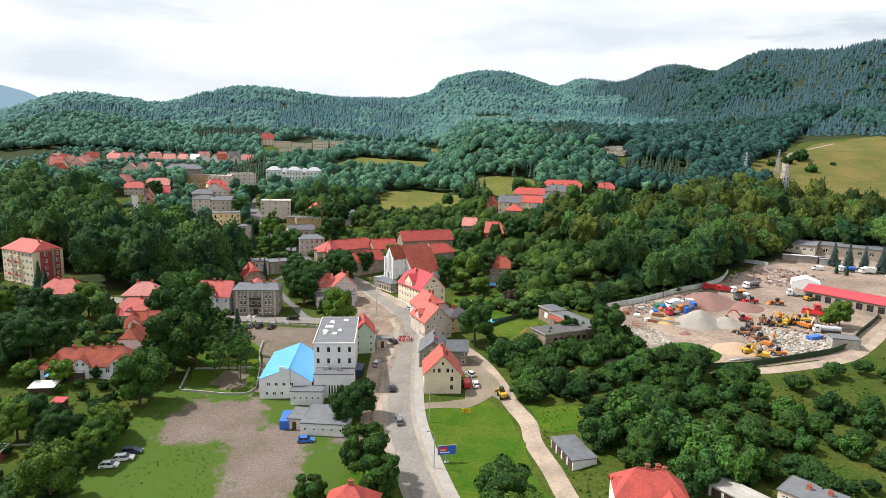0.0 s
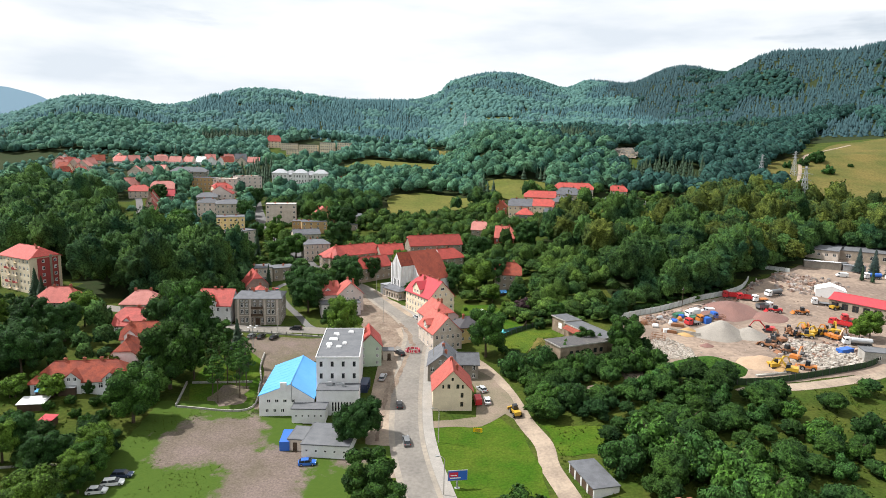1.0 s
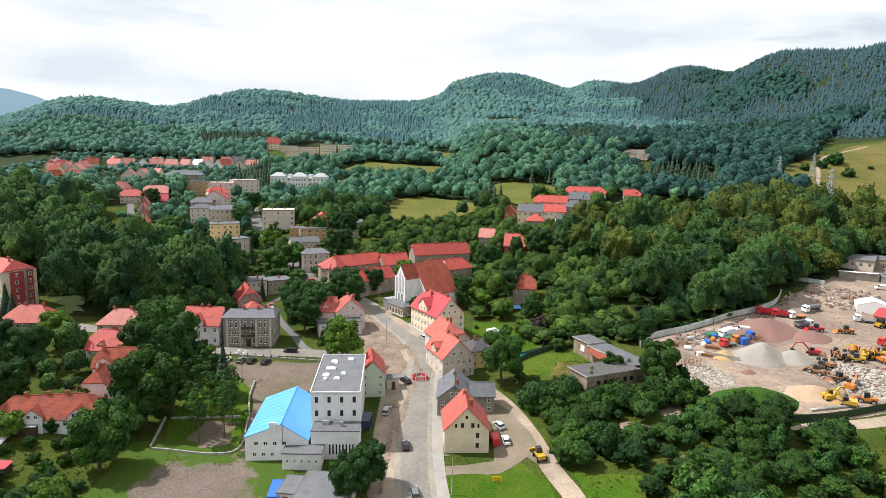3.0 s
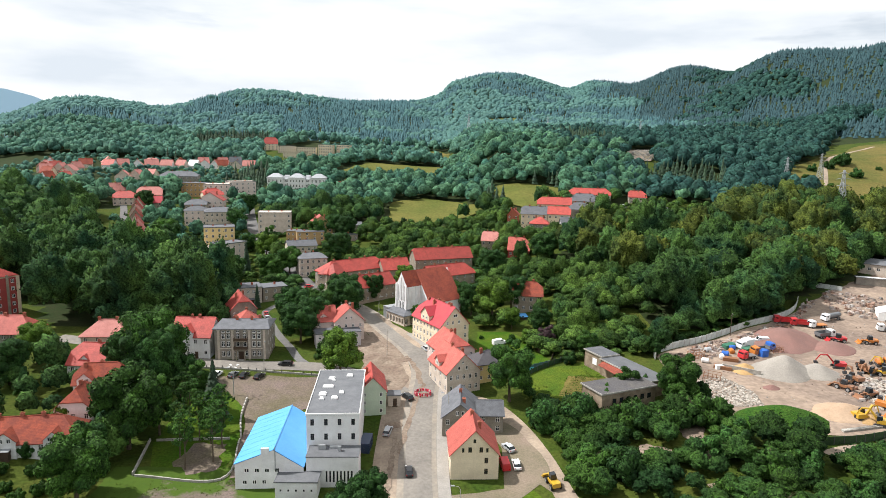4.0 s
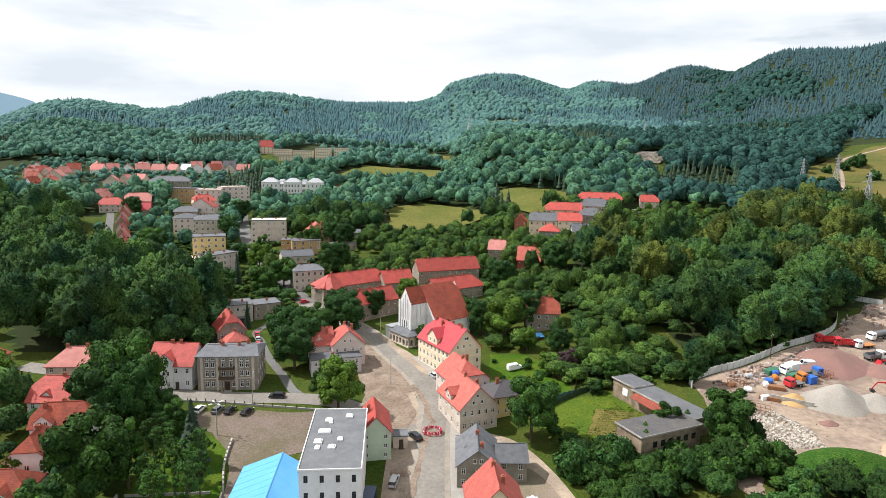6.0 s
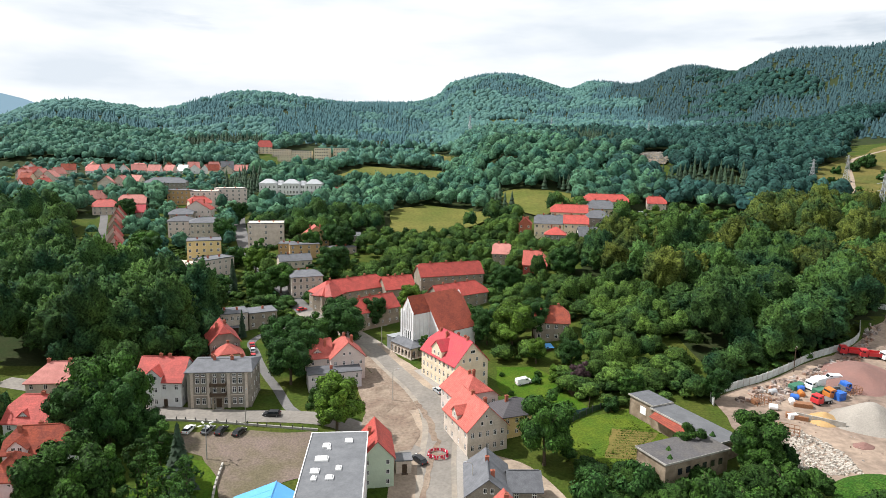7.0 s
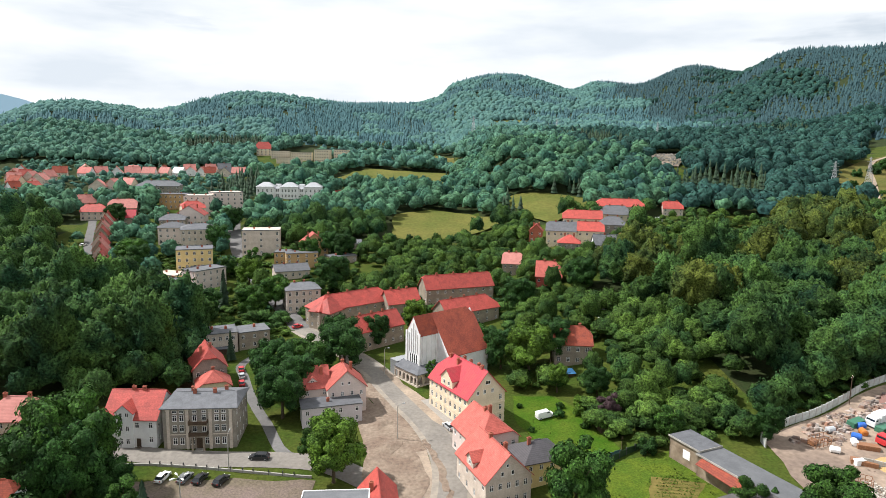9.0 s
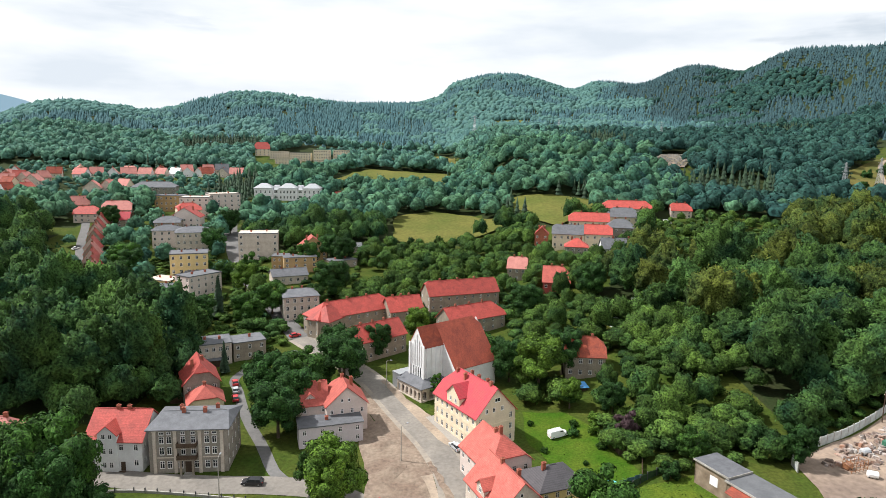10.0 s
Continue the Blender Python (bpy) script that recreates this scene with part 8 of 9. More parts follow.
PALE_SAND = material("pale_sand", (0.420, 0.300, 0.205), 1.0, 0.15, 0.2, (0.340, 0.235, 0.155), 2.0, 0.4, dist=0.2)
STONES = material("broken_stone", (0.420, 0.380, 0.330), 0.95, 0.25, 0.8, (0.30, 0.26, 0.22), 3.0, 0.2, island=0.3)
heap("large heap of purple-brown crushed stone", 128.5, 242.5, 15, 10, 4.6, PURPLE, 40, 1, name="crushed_stone_mound")
heap("long low heap of purple-brown stone", 142, 236, 8, 6, 2.6, PURPLE, 20, 2, name="crushed_stone_mound")
heap("tall heap of pale grey gravel", 112.8, 215.5, 10.5, 8.5, 6.0, GREY_GRAVEL, 20, 3, name="gravel_mound")
heap("smaller heap of pale grey gravel", 122.5, 214.5, 8, 6, 3.6, GREY_GRAVEL, 10, 4, name="gravel_mound")
heap("heap of ochre sand behind a concrete wall", 101.5, 216.5, 5, 4, 2.4, SAND, 30, 5, name="sand_mound")
heap("broad heap of pale sand", 113, 187.5, 9, 6, 3.0, PALE_SAND, 10, 6, name="sand_mound")
heap("heap of yellow sand beside an excavator", 117.5, 184.5, 5, 3.6, 2.2, SAND, 30, 7, name="sand_mound")
heap("small dark heap of earth", 102.5, 203, 2.6, 1.8, 1.2, PURPLE, 10, 8, name="earth_mound")
heap("grass-grown mound at the yard's edge", 94.0, 182.5, 12.5, 8.5, 4.4, MOUND, 5, 9, 0.9, name="grassy_mound")
heap("low heap of dug earth beside the road", -4.0, 190, 2.6, 1.8, 0.9, DIRT, 0, 10, name="earth_mound")
heap("low bank of dug earth on the torn-up lot", -11, 232, 5, 3, 1.0, DIRT, 60, 11, name="earth_mound")
heap("low bank of earth on the torn-up lot", -14, 244, 4, 2.4, 0.8, DIRT, 40, 12, name="earth_mound")


def rubble(name, label, poly, count, size, mat, seed, category="rubble", lift=0.05):
    rnd = random.Random(seed)
    s = Shape()
    xs_, ys_ = [p[0] for p in poly], [p[1] for p in poly]
    made = 0
    while made < count:
        x, y = rnd.uniform(min(xs_), max(xs_)), rnd.uniform(min(ys_), max(ys_))
        if not inside(x, y, poly):
            continue
        made += 1
        a, b, c = (rnd.uniform(*size) for _ in range(3))
        u, z = rnd.uniform(0, 3.14), gz(x, y) + lift
        co, si = math.cos(u), math.sin(u)
        n = len(s.v)
        tilt = rnd.uniform(-0.3, 0.3)
        for dx, dy, dz in ((-1, -1, 0), (1, -1, 0), (1, 1, 0), (-1, 1, 0), (-0.8, -0.7, 1), (0.7, -0.8, 1), (0.8, 0.8, 1), (-0.7, 0.7, 1)):
            lx, ly = dx * a * rnd.uniform(0.8, 1.1), dy * b * rnd.uniform(0.8, 1.1)
            s.v.append((x + lx * co - ly * si, y + lx * si + ly * co, z + dz * c + tilt * lx))
        s.f += [tuple(n + i for i in q) for q in ((4, 5, 6, 7), (0, 1, 5, 4), (1, 2, 6, 5), (2, 3, 7, 6), (3, 0, 4, 7))]
        s.m += [0] * 5
    return tagged(new(name, s.mesh(name, mat)), label, category, "", "stuff")


rubble("stone_rubble", "spread of pale broken stone", [(80, 206), (92, 211), (96, 200), (94, 191), (80, 190)], 900, (0.12, 0.45), STONES, 1)
rubble("block_rubble", "scattered stone blocks and concrete debris", [(127, 199), (134, 213), (147, 203), (150, 192), (143, 185), (130, 184), (124, 190)], 620, (0.2, 0.8), STONES, 2)
SCRAP = material("scrap", (0.22, 0.12, 0.08), 0.9, 0.4, 0.3, (0.30, 0.28, 0.26), 3.0, 0.2, island=0.5)
rubble("scrap", "rusty scrap and machine parts along the wall", [(84, 227), (92, 234), (112, 245), (140, 260.5), (160, 283), (166, 284), (138, 254), (116, 240), (104, 233), (94, 225)], 330, (0.2, 0.9), SCRAP, 3, "scrap")
rubble("scrap", "rusty scrap beside the sheds", [(176, 296), (196, 286), (200, 276), (186, 262), (176, 262), (164, 272), (168, 284)], 260, (0.2, 1.0), SCRAP, 4, "scrap")
rubble("scrap", "rusty scrap between the machines", [(122, 206), (130, 214), (146, 208), (160, 222), (164, 214), (152, 198), (130, 190), (120, 196)], 300, (0.15, 0.8), SCRAP, 5, "scrap")
rubble("scrap", "small debris strewn over the yard", [(90, 212), (104, 240), (150, 268), (176, 258), (176, 230), (150, 200), (120, 180), (96, 184)], 420, (0.06, 0.28), SCRAP, 6, "scrap")


def drum(x, y, color, label, l=2.2, r=0.9):
    ob = thing("tank", on_ground(x, y, tr.uniform(0, 360)), label, "tank")
    part("shell", Shape().tube([(-l / 2, 0, r), (-l / 2 + 0.2, 0, r), (l / 2 - 0.2, 0, r), (l / 2, 0, r)], (r * 0.6, r, r, r * 0.6), 12), CAR_PAINTS[color], ob)
    for xx in (-l * 0.3, l * 0.3):
        part("cradle", Shape().box(xx - 0.1, xx + 0.1, -r * 0.8, r * 0.8, -0.1, r * 0.5), DARK_METAL, ob)


def steel_rack(x, y, deg, w, d, h):
    ob = thing("steel_rack", on_ground(x, y, deg), "rusty welded steel frame standing in the yard", "rack")
    for xx in np.linspace(0, w, 5):
        for yy in (0, d):
            part("post", Shape().box(xx - 0.05, xx + 0.05, yy - 0.05, yy + 0.05, -0.1, h), CAR_PAINTS["rust"], ob)
    for zz in (0.5, h * 0.6, h):
        for yy in (0, d):
            part("rail", Shape().box(-0.05, w + 0.05, yy - 0.04, yy + 0.04, zz - 0.05, zz + 0.05), CAR_PAINTS["rust"], ob)
        for xx in (0, w):
            part("rail", Shape().box(xx - 0.04, xx + 0.04, 0.045, d - 0.045, zz - 0.05, zz + 0.05), CAR_PAINTS["rust"], ob)


steel_rack(88.5, 224.0, 20, 5.0, 2.2, 2.4)
steel_rack(85.5, 209.0, -30, 4.6, 2.4, 2.2)
steel_rack(118.5, 231.0, 15, 4.0, 1.8, 2.0)
for x, y, c in ((92, 222.5, "white"), (97, 232, "silver"), (101.5, 229, "blue"), (99, 226, "white"), (104.5, 231, "orange"), (106, 234, "blue"), (89, 226, "rust")):
    drum(x, y, c, f"old {c} tank standing among scrap", 2.2, 0.8)


def block_stack(x, y, deg, n, size, mat, label, name="block_stack"):
    ob = thing(name, on_ground(x, y, deg), label, "blocks")
    for i in range(n):
        part("block", Shape().box(i * (size[0] + 0.15), i * (size[0] + 0.15) + size[0], 0, size[1], -0.1, size[2]), mat, ob)


block_stack(93, 216.5, 10, 2, (1.2, 1.2, 1.3), TRIM, "pair of white bulk containers")
for k in range(5):
    block_stack(106 + k * 2.2, 176.8 + k * 0.5, 12, 4, (1.4, 0.9, 0.6), CONCRETE, "row of pale concrete blocks")
sw = thing("bay_wall", on_ground(95.0, 217.4, -32), "low concrete wall of a sand bay", "wall")
for k in range(6):
    part("panel", Shape().box(k * 1.8, k * 1.8 + 1.74, -0.15, 0.15, -0.3, 1.7), CONCRETE, sw)


def container(x, y, deg, color, l=6.0, w=2.4, h=2.5, label=""):
    ob = thing("container", on_ground(x, y, deg), label or f"{color} steel container", "container")
    s = Shape().box(0, l, 0, w, 0, h)
    part("shell", s, CAR_PAINTS[color], ob)
    k = 0.35
    while k < l - 0.2:
        part("rib", Shape().box(k, k + 0.1, -0.05, w + 0.05, 0.1, h - 0.1), CAR_PAINTS[color], ob)
        k += 0.5
    part("door", Shape().box(-0.06, 0, 0.08, w / 2 - 0.02, 0.1, h - 0.1), CAR_PAINTS[color], ob)
    part("door", Shape().box(-0.06, 0, w / 2 + 0.02, w - 0.08, 0.1, h - 0.1), CAR_PAINTS[color], ob)


container(-27.2, 151.2, -88, "blue", 6.0, 2.4, 2.5, "bright blue steel container beside the workshop")
container(144.5, 196.5, 20, "blue", 5.5, 2.4, 1.7, "bright blue open skip in the yard")
container(104.0, 233.5, 24, "green", 4.6, 2.0, 1.5, "old green open skip among scrap")
container(109.5, 231.0, 30, "green", 4.2, 2.0, 1.4, "old green open skip among scrap")
container(98.5, 224.0, -20, "rust", 4.4, 2.0, 1.2, "rusty low steel skip")
container(92.5, 217.6, -28, "rust", 5.0, 1.9, 1.1, "rusty low steel skip")
container(113.0, 227.5, 20, "blue", 2.6, 2.2, 2.3, "small blue steel cabin in the yard")
container(-9.0, 176.5, 85, "dark_blue", 5.0, 2.4, 2.6, "dark blue site cabin beside the factory")
house("concrete hut with flat roof in the yard", (147.5, 190.5), (155.5, 188.0), 6, 3.4, "flat", wall=CONCRETE, tile=FELT, fl=1, nf=1, nr=1, nl=0, chim=(), category="hut", name="hut")
house("long brick garage shed with dark red roof", (174.5, 250.5), (198, 214), 9, 5.2, "x", (1, 1), 2.2, STONE_WALL, CRIMSON_TILE, fl=1, nf=11, nr=2, nl=1, win=(2.4, 2.6), chim=(), category="shed", name="garage_shed", trim=TIMBER)
house("white tent hall with round roof", (176.5, 263.2), (186.5, 257.6), 10, 3.4, "y", (1, 1), 2.0, TRIM, TRIM, fl=1, nf=0, nr=0, nl=0, chim=(), category="tent", name="tent_hall", over=0.05)
house("low factory hall with grey felt roof", (208.8, 329.8), (222.3, 318.8), 22, 5.0, "x", (1, 1), 1.2, BEIGE_WALL, FELT, fl=1, nf=5, nr=3, nl=2, win=(1.4, 1.4), chim=(), category="factory", name="factory_hall")
house("long grey factory hall with flat roof", (224.5, 326.5), (257.3, 302.4), 24, 5.6, "flat", wall=STONE_WALL, tile=FELT, fl=1, nf=8, nr=3, nl=0, win=(2.2, 2.0), chim=(), category="factory", name="factory_hall")
house("grey trailer body with a pale roof", (197.5, 307), (212.5, 301), 3.2, 3.4, "flat", wall=GREY_WALL, tile=TRIM, fl=1, nf=0, nr=0, nl=0, chim=(), category="trailer", name="trailer", base=0.2)
house("grey trailer body beside a truck", (213.2, 300.6), (222, 296.8), 3.2, 3.0, "flat", wall=METAL, tile=METAL, fl=1, nf=0, nr=0, nl=0, chim=(), category="trailer", name="trailer", base=0.2)


# ---- walls and fences ----
def panel_fence(name, pts, h, mat, label, step=2.5, thick=0.12, post=0.0, post_mat=None, category="fence", gap=0.04, z0=-0.3):
    """Panels set end to end along a line, each following the ground."""
    ob = thing(name, Matrix.Identity(4), label, category)
    line = spline(pts, step) if len(pts) > 2 else [(pts[0][0] + (pts[1][0] - pts[0][0]) * i / max(1, round(math.dist(*pts) / step)), pts[0][1] + (pts[1][1] - pts[0][1]) * i / max(1, round(math.dist(*pts) / step))) for i in range(max(1, round(math.dist(*pts) / step)) + 1)]
    for (ax, ay), (bx, by) in zip(line, line[1:]):
        l = math.hypot(bx - ax, by - ay)
        if l < 0.3:
            continue
        z = (gz(ax, ay) + gz(bx, by)) / 2
        m = Matrix.Translation((ax, ay, z)) @ Matrix.Rotation(math.atan2(by - ay, bx - ax), 4, "Z")
        if h:
            part("panel", Shape().box(gap, l - gap, -thick / 2, thick / 2, z0, h), mat, ob, "", m)
        if post:
            part("post", Shape().box(-0.09, 0.09, -0.12, 0.12, -0.3, post), post_mat or mat, ob, "", m)
    return ob


PALE_WALL = material("pale_wall", (0.50, 0.52, 0.50), 0.95, 0.2, 0.4, (0.38, 0.40, 0.38), 3.0, 0.2, rnd=0.15)
panel_fence("yard_wall", [(77.0, 224.5), (77.5, 227.6), (81, 231.0), (88.7, 235.3), (98.2, 239.8), (110.2, 247.2), (121.5, 254.8), (139.4, 264.2), (149, 272), (157, 283)], 2.2, PALE_WALL, "pale concrete panel wall round the yard", 2.4, 0.14, 2.35, CONCRETE)
panel_fence("yard_wall", [(171, 305), (184, 296)], 2.0, PALE_WALL, "short pale concrete wall on the slope", 2.4, 0.14)
HEDGE = material("fence_greenery", (0.030, 0.062, 0.022), 0.9, 0.3, 0.8, (0.02, 0.045, 0.018), 4.0, 0.8, dist=0.15)
panel_fence("green_fence", [(84.8, 170.2), (102.4, 171.5), (113.7, 174), (131.6, 180.3), (150.0, 188.6), (168, 205.5), (187, 223), (200, 238)], 2.0, HEDGE, "dark green netted fence along the yard", 2.6, 0.10, 2.1, DARK_METAL)
panel_fence("street_wall", [(-72, 223.4), (-64.5, 223.6), (-53.7, 222.6), (-40.4, 220.8), (-31, 219.5), (-27, 219)], 0.55, KERB, "low pale wall with dark bollards along the street", 2.6, 0.35, 1.15, DARK_METAL, "wall")
panel_fence("park_wall", [(-61.5, 181), (-44, 182.2)], 0.6, CONCRETE, "low weathered park wall", 2.2, 0.35, 0.0, None, "wall")
panel_fence("park_wall", [(-41.4, 182.5), (-44.5, 193), (-46, 203.5)], 0.8, CONCRETE, "pale stepped park balustrade", 1.6, 0.4, 1.0, KERB, "wall")
panel_fence("park_wall", [(-60, 166.3), (-40.5, 165.3), (-41.5, 182)], 0.6, CONCRETE, "low pale wall round the grass plot", 2.2, 0.3, 0.0, None, "wall")
panel_fence("park_wall", [(-60.5, 166.5), (-63, 181)], 0.9, CONCRETE, "low weathered garden wall", 2.2, 0.3, 0.0, None, "wall")
panel_fence("garden_fence", [(30, 214), (37, 220.5), (45, 226), (52, 229)], 1.6, HEDGE, "dark green garden fence", 2.4, 0.06, 1.7, DARK_METAL)
panel_fence("garden_fence", [(-100, 134), (-88, 136.5), (-76, 138)], 0.5, CONCRETE, "low pale garden border", 3.0, 0.15)


# ---- ruin and garages ----
MOSSY = material("mossy_felt", (0.078, 0.074, 0.078), 0.9, 0.4, 0.30, (0.100, 0.092, 0.086), 2.5, 0.3)
RUIN_WALL = material("crumbling_plaster", (0.300, 0.235, 0.170), 0.95, 0.4, 0.5, (0.170, 0.125, 0.085), 2.0, 0.3)


def ruin():
    ob = thing("ruined_shed", Matrix.Translation((49.4, 186.6, 8.0)) @ Matrix.Rotation(radians(23), 4, "Z"), "derelict flat-roofed concrete shed with broken roofs", "ruin")
    # local x along the front, y away from the road
    for x0, x1, y0, y1, h, nm, mt in ((0, 17.7, 0, 8.4, 4.2, "dark felt roof with moss and weeds", MOSSY), (18.0, 24.8, 3.0, 23.4, 4.0, "dark patched felt roof", FELT), (18.6, 24.6, 23.6, 32, 4.4, "pale weathered felt roof", SLATE)):
        s = Shape()
        s.box(x0, x1, y0, y0 + 0.3, -2.5, h).box(x0, x0 + 0.3, y0 + 0.3, y1, -2.5, h).box(x1 - 0.3, x1, y0 + 0.3, y1, -2.5, h).box(x0, x1, y1 - 0.3, y1, -2.5, h)
        part("wall", s, RUIN_WALL, ob, "stained crumbling plaster wall")
        part("roof", Shape().box(x0 - 0.35, x1 + 0.35, y0 - 0.35, y1 + 0.2, h, h + 0.28), mt, ob, nm)
        part("roof_edge", Shape().box(x0 - 0.42, x1 + 0.42, y0 - 0.45, y0 - 0.352, h - 0.05, h + 0.36), CONCRETE, ob, "pale broken concrete edge")
        part("roof_edge", Shape().box(x0 - 0.45, x0 - 0.352, y0 - 0.35, y1 + 0.2, h - 0.05, h + 0.36), CONCRETE, ob)
    part("rust_roof", Shape().slab([[(17.6, 9.0, 4.0), (18.4, 22.0, 4.1), (15.9, 22.0, 2.9), (15.2, 9.0, 2.8)]], 0.12), RUST_TILE, ob, "rusty lean-to roof")
    for k in range(6):
        part("window_opening", Shape().box(3.4 + k * 2.3, 4.6 + k * 2.3, -0.03, 0.02, 1.2, 2.6), GLASS, ob)
    part("window_opening", Shape().box(18.55, 18.62, 26.0, 28.0, 1.0, 3.0), TRIM, ob, "boarded white opening")
    for x_, y_ in ((2.5, 1.5), (5.0, 4.5), (16.0, 7.5), (19.5, 6.0)):
        part("weed", Shape().tube([(x_, y_, 4.2), (x_ + 0.3, y_ + 0.2, 5.2)], (0.8, 0.1), 7), SCRUB, ob, "green weeds on the roof")
    return ob


ruin()


def garage_row(x, y, deg, n, w, d, h, roofm, label, step_up=0.0):
    ob = thing("garage_row", Matrix.Translation((x, y, gz(x, y) - 0.1)) @ Matrix.Rotation(radians(deg), 4, "Z"), label, "garage")
    FOOTPRINTS.append((x, y, math.cos(radians(deg)), math.sin(radians(deg)), n * w, d))
    for k in range(n):
        b = part("garage", Shape().box(k * w, k * w + w - 0.02, 0.25, d, -1.2, h).box(k * w, k * w + 0.25, 0, 0.25, -1.2, h).box(k * w + w - 0.27, k * w + w - 0.02, 0, 0.25, -1.2, h).box(k * w + 0.25, k * w + w - 0.27, 0, 0.25, h - 0.35, h), WHITE_WALL, ob)
        part("garage_door", Shape().box(k * w + 0.27, k * w + w - 0.29, 0.12, 0.2, 0, h - 0.36), TIMBER, b, "dark wooden double door")
    part("roof", Shape().box(-0.2, n * w + 0.2, -0.3, d + 0.2, h, h + 0.2), roofm, ob)


garage_row(41.0, 134.2, -77, 4, 2.9, 6.0, 2.6, SLATE, "row of pale garages with dark felt roof")
garage_row(65.0, 113.0, -57, 9, 2.7, 5.2, 2.5, CONCRETE, "long row of pale garages with flat roof")

# ---- signs, lamps, small things ----
SIGN_BLUE, SIGN_RED, SIGN_YELLOW, SIGN_WHITE = paint("sign_blue", (0.03, 0.12, 0.50), 0.4), paint("sign_red", (0.55, 0.02, 0.06), 0.4), paint("sign_yellow", (0.80, 0.50, 0.01), 0.4), paint("sign_white", (0.8, 0.8, 0.8), 0.4)
bb = thing("billboard", Matrix.Translation((13.4, 130.0, gz(15, 130))) @ Matrix.Rotation(radians(8), 4, "Z"), "blue and red advertising billboard on a post", "billboard")
part("post", Shape().box(2.0, 2.35, 0.1, 0.45, -0.5, 2.2).box(1.6, 2.75, -0.1, 0.65, -0.2, 0.15), METAL, bb)
part("board", Shape().box(0, 4.4, 0, 0.18, 2.0, 4.4), METAL, bb)
part("poster", Shape().box(0.12, 4.28, -0.03, 0, 2.12, 4.28), SIGN_BLUE, bb, "blue poster")
part("red_field", Shape().box(0.3, 2.3, -0.05, -0.03, 2.9, 4.0), SIGN_RED, bb)
part("white_bar", Shape().box(0.5, 2.9, -0.06, -0.05, 2.55, 2.8), SIGN_WHITE, bb)
part("white_bar", Shape().box(0.6, 2.0, -0.065, -0.055, 3.2, 3.4), SIGN_WHITE, bb)
ys_ = thing("road_sign_board", Matrix.Translation((20.6, 154.6, gz(21, 154))) @ Matrix.Rotation(radians(-6), 4, "Z"), "yellow sign board on short legs in the grass", "sign")
part("board", Shape().box(0, 2.4, 0, 0.08, 0.5, 1.6), SIGN_YELLOW, ys_)
part("leg", Shape().box(0.3, 0.4, 0.08, 0.18, -0.2, 1.4), METAL, ys_)
part("leg", Shape().box(2.0, 2.1, 0.08, 0.18, -0.2, 1.4), METAL, ys_)
for k in range(3):
    part("dark_bar", Shape().box(0.5, 1.9, -0.02, 0, 0.7 + k * 0.28, 0.8 + k * 0.28), DARK_METAL, ys_)


def street_lamp(x, y, deg, h=8.5, mat=CONCRETE):
    ob = thing("street_lamp", Matrix.Translation((x, y, gz(x, y))) @ Matrix.Rotation(radians(deg), 4, "Z"), "concrete street lamp with curved arm", "street lamp")
    part("pole", Shape().tube([(0, 0, -0.3), (0, 0, h)], (0.13, 0.08), 8), mat, ob)
    part("arm", Shape().tube([(0, 0, h - 0.1), (0.4, 0, h + 0.5), (1.4, 0, h + 0.7)], (0.06, 0.05, 0.05), 6), mat, ob)
    part("lamp_head", Shape().box(1.2, 1.95, -0.14, 0.14, h + 0.6, h + 0.78, taper=0.03), METAL, ob)


for x, y, d in ((10.3, 190, 180), (11.6, 150, 180), (12.5, 127.6, 180), (-15.2, 277, -30), (-9, 236, 20), (-46, 221.5, 90)):
    street_lamp(x, y, d)


def floodlight_pole(x, y, h=8.5):
    ob = thing("floodlight_pole", Matrix.Translation((x, y, gz(x, y))), "tall grey pole with four lamp heads over the car park", "street lamp")
    part("pole", Shape().tube([(0, 0, -0.3), (0, 0, h)], (0.14, 0.09), 8), METAL, ob)
    for k in range(4):
        u = math.pi / 4 + k * math.pi / 2
        m = Matrix.Rotation(u, 4, "Z")
        part("arm", Shape().tube([(0, 0, h - 0.15), (1.1, 0, h + 0.1)], (0.05, 0.05), 6), METAL, ob, "", m)
        part("lamp_head", Shape().box(0.95, 1.9, -0.17, 0.17, h + 0.06, h + 0.24, taper=0.03), TRIM, ob, "white lamp head", m)


def utility_pole(x, y, h=8.0):
    ob = thing("utility_pole", Matrix.Translation((x, y, gz(x, y))) @ Matrix.Rotation(radians(35), 4, "Z"), "weathered wooden utility pole with a cross arm", "utility pole")
    part("pole", Shape().tube([(0, 0, -0.4), (0, 0, h)], (0.15, 0.1), 8), TIMBER, ob)
    part("cross_arm", Shape().box(-0.8, 0.8, -0.06, 0.06, h - 0.6, h - 0.45), TIMBER, ob)
    for xx in (-0.65, 0.0, 0.65):
        part("insulator", Shape().tube([(xx, 0, h - 0.45 if xx else h), (xx, 0, h - 0.22 if xx else h + 0.22)], (0.06, 0.04), 6), TRIM, ob)


floodlight_pole(-50.4, 205.8)
for x, y in ((111.2, 246.0),):
    utility_pole(x, y)


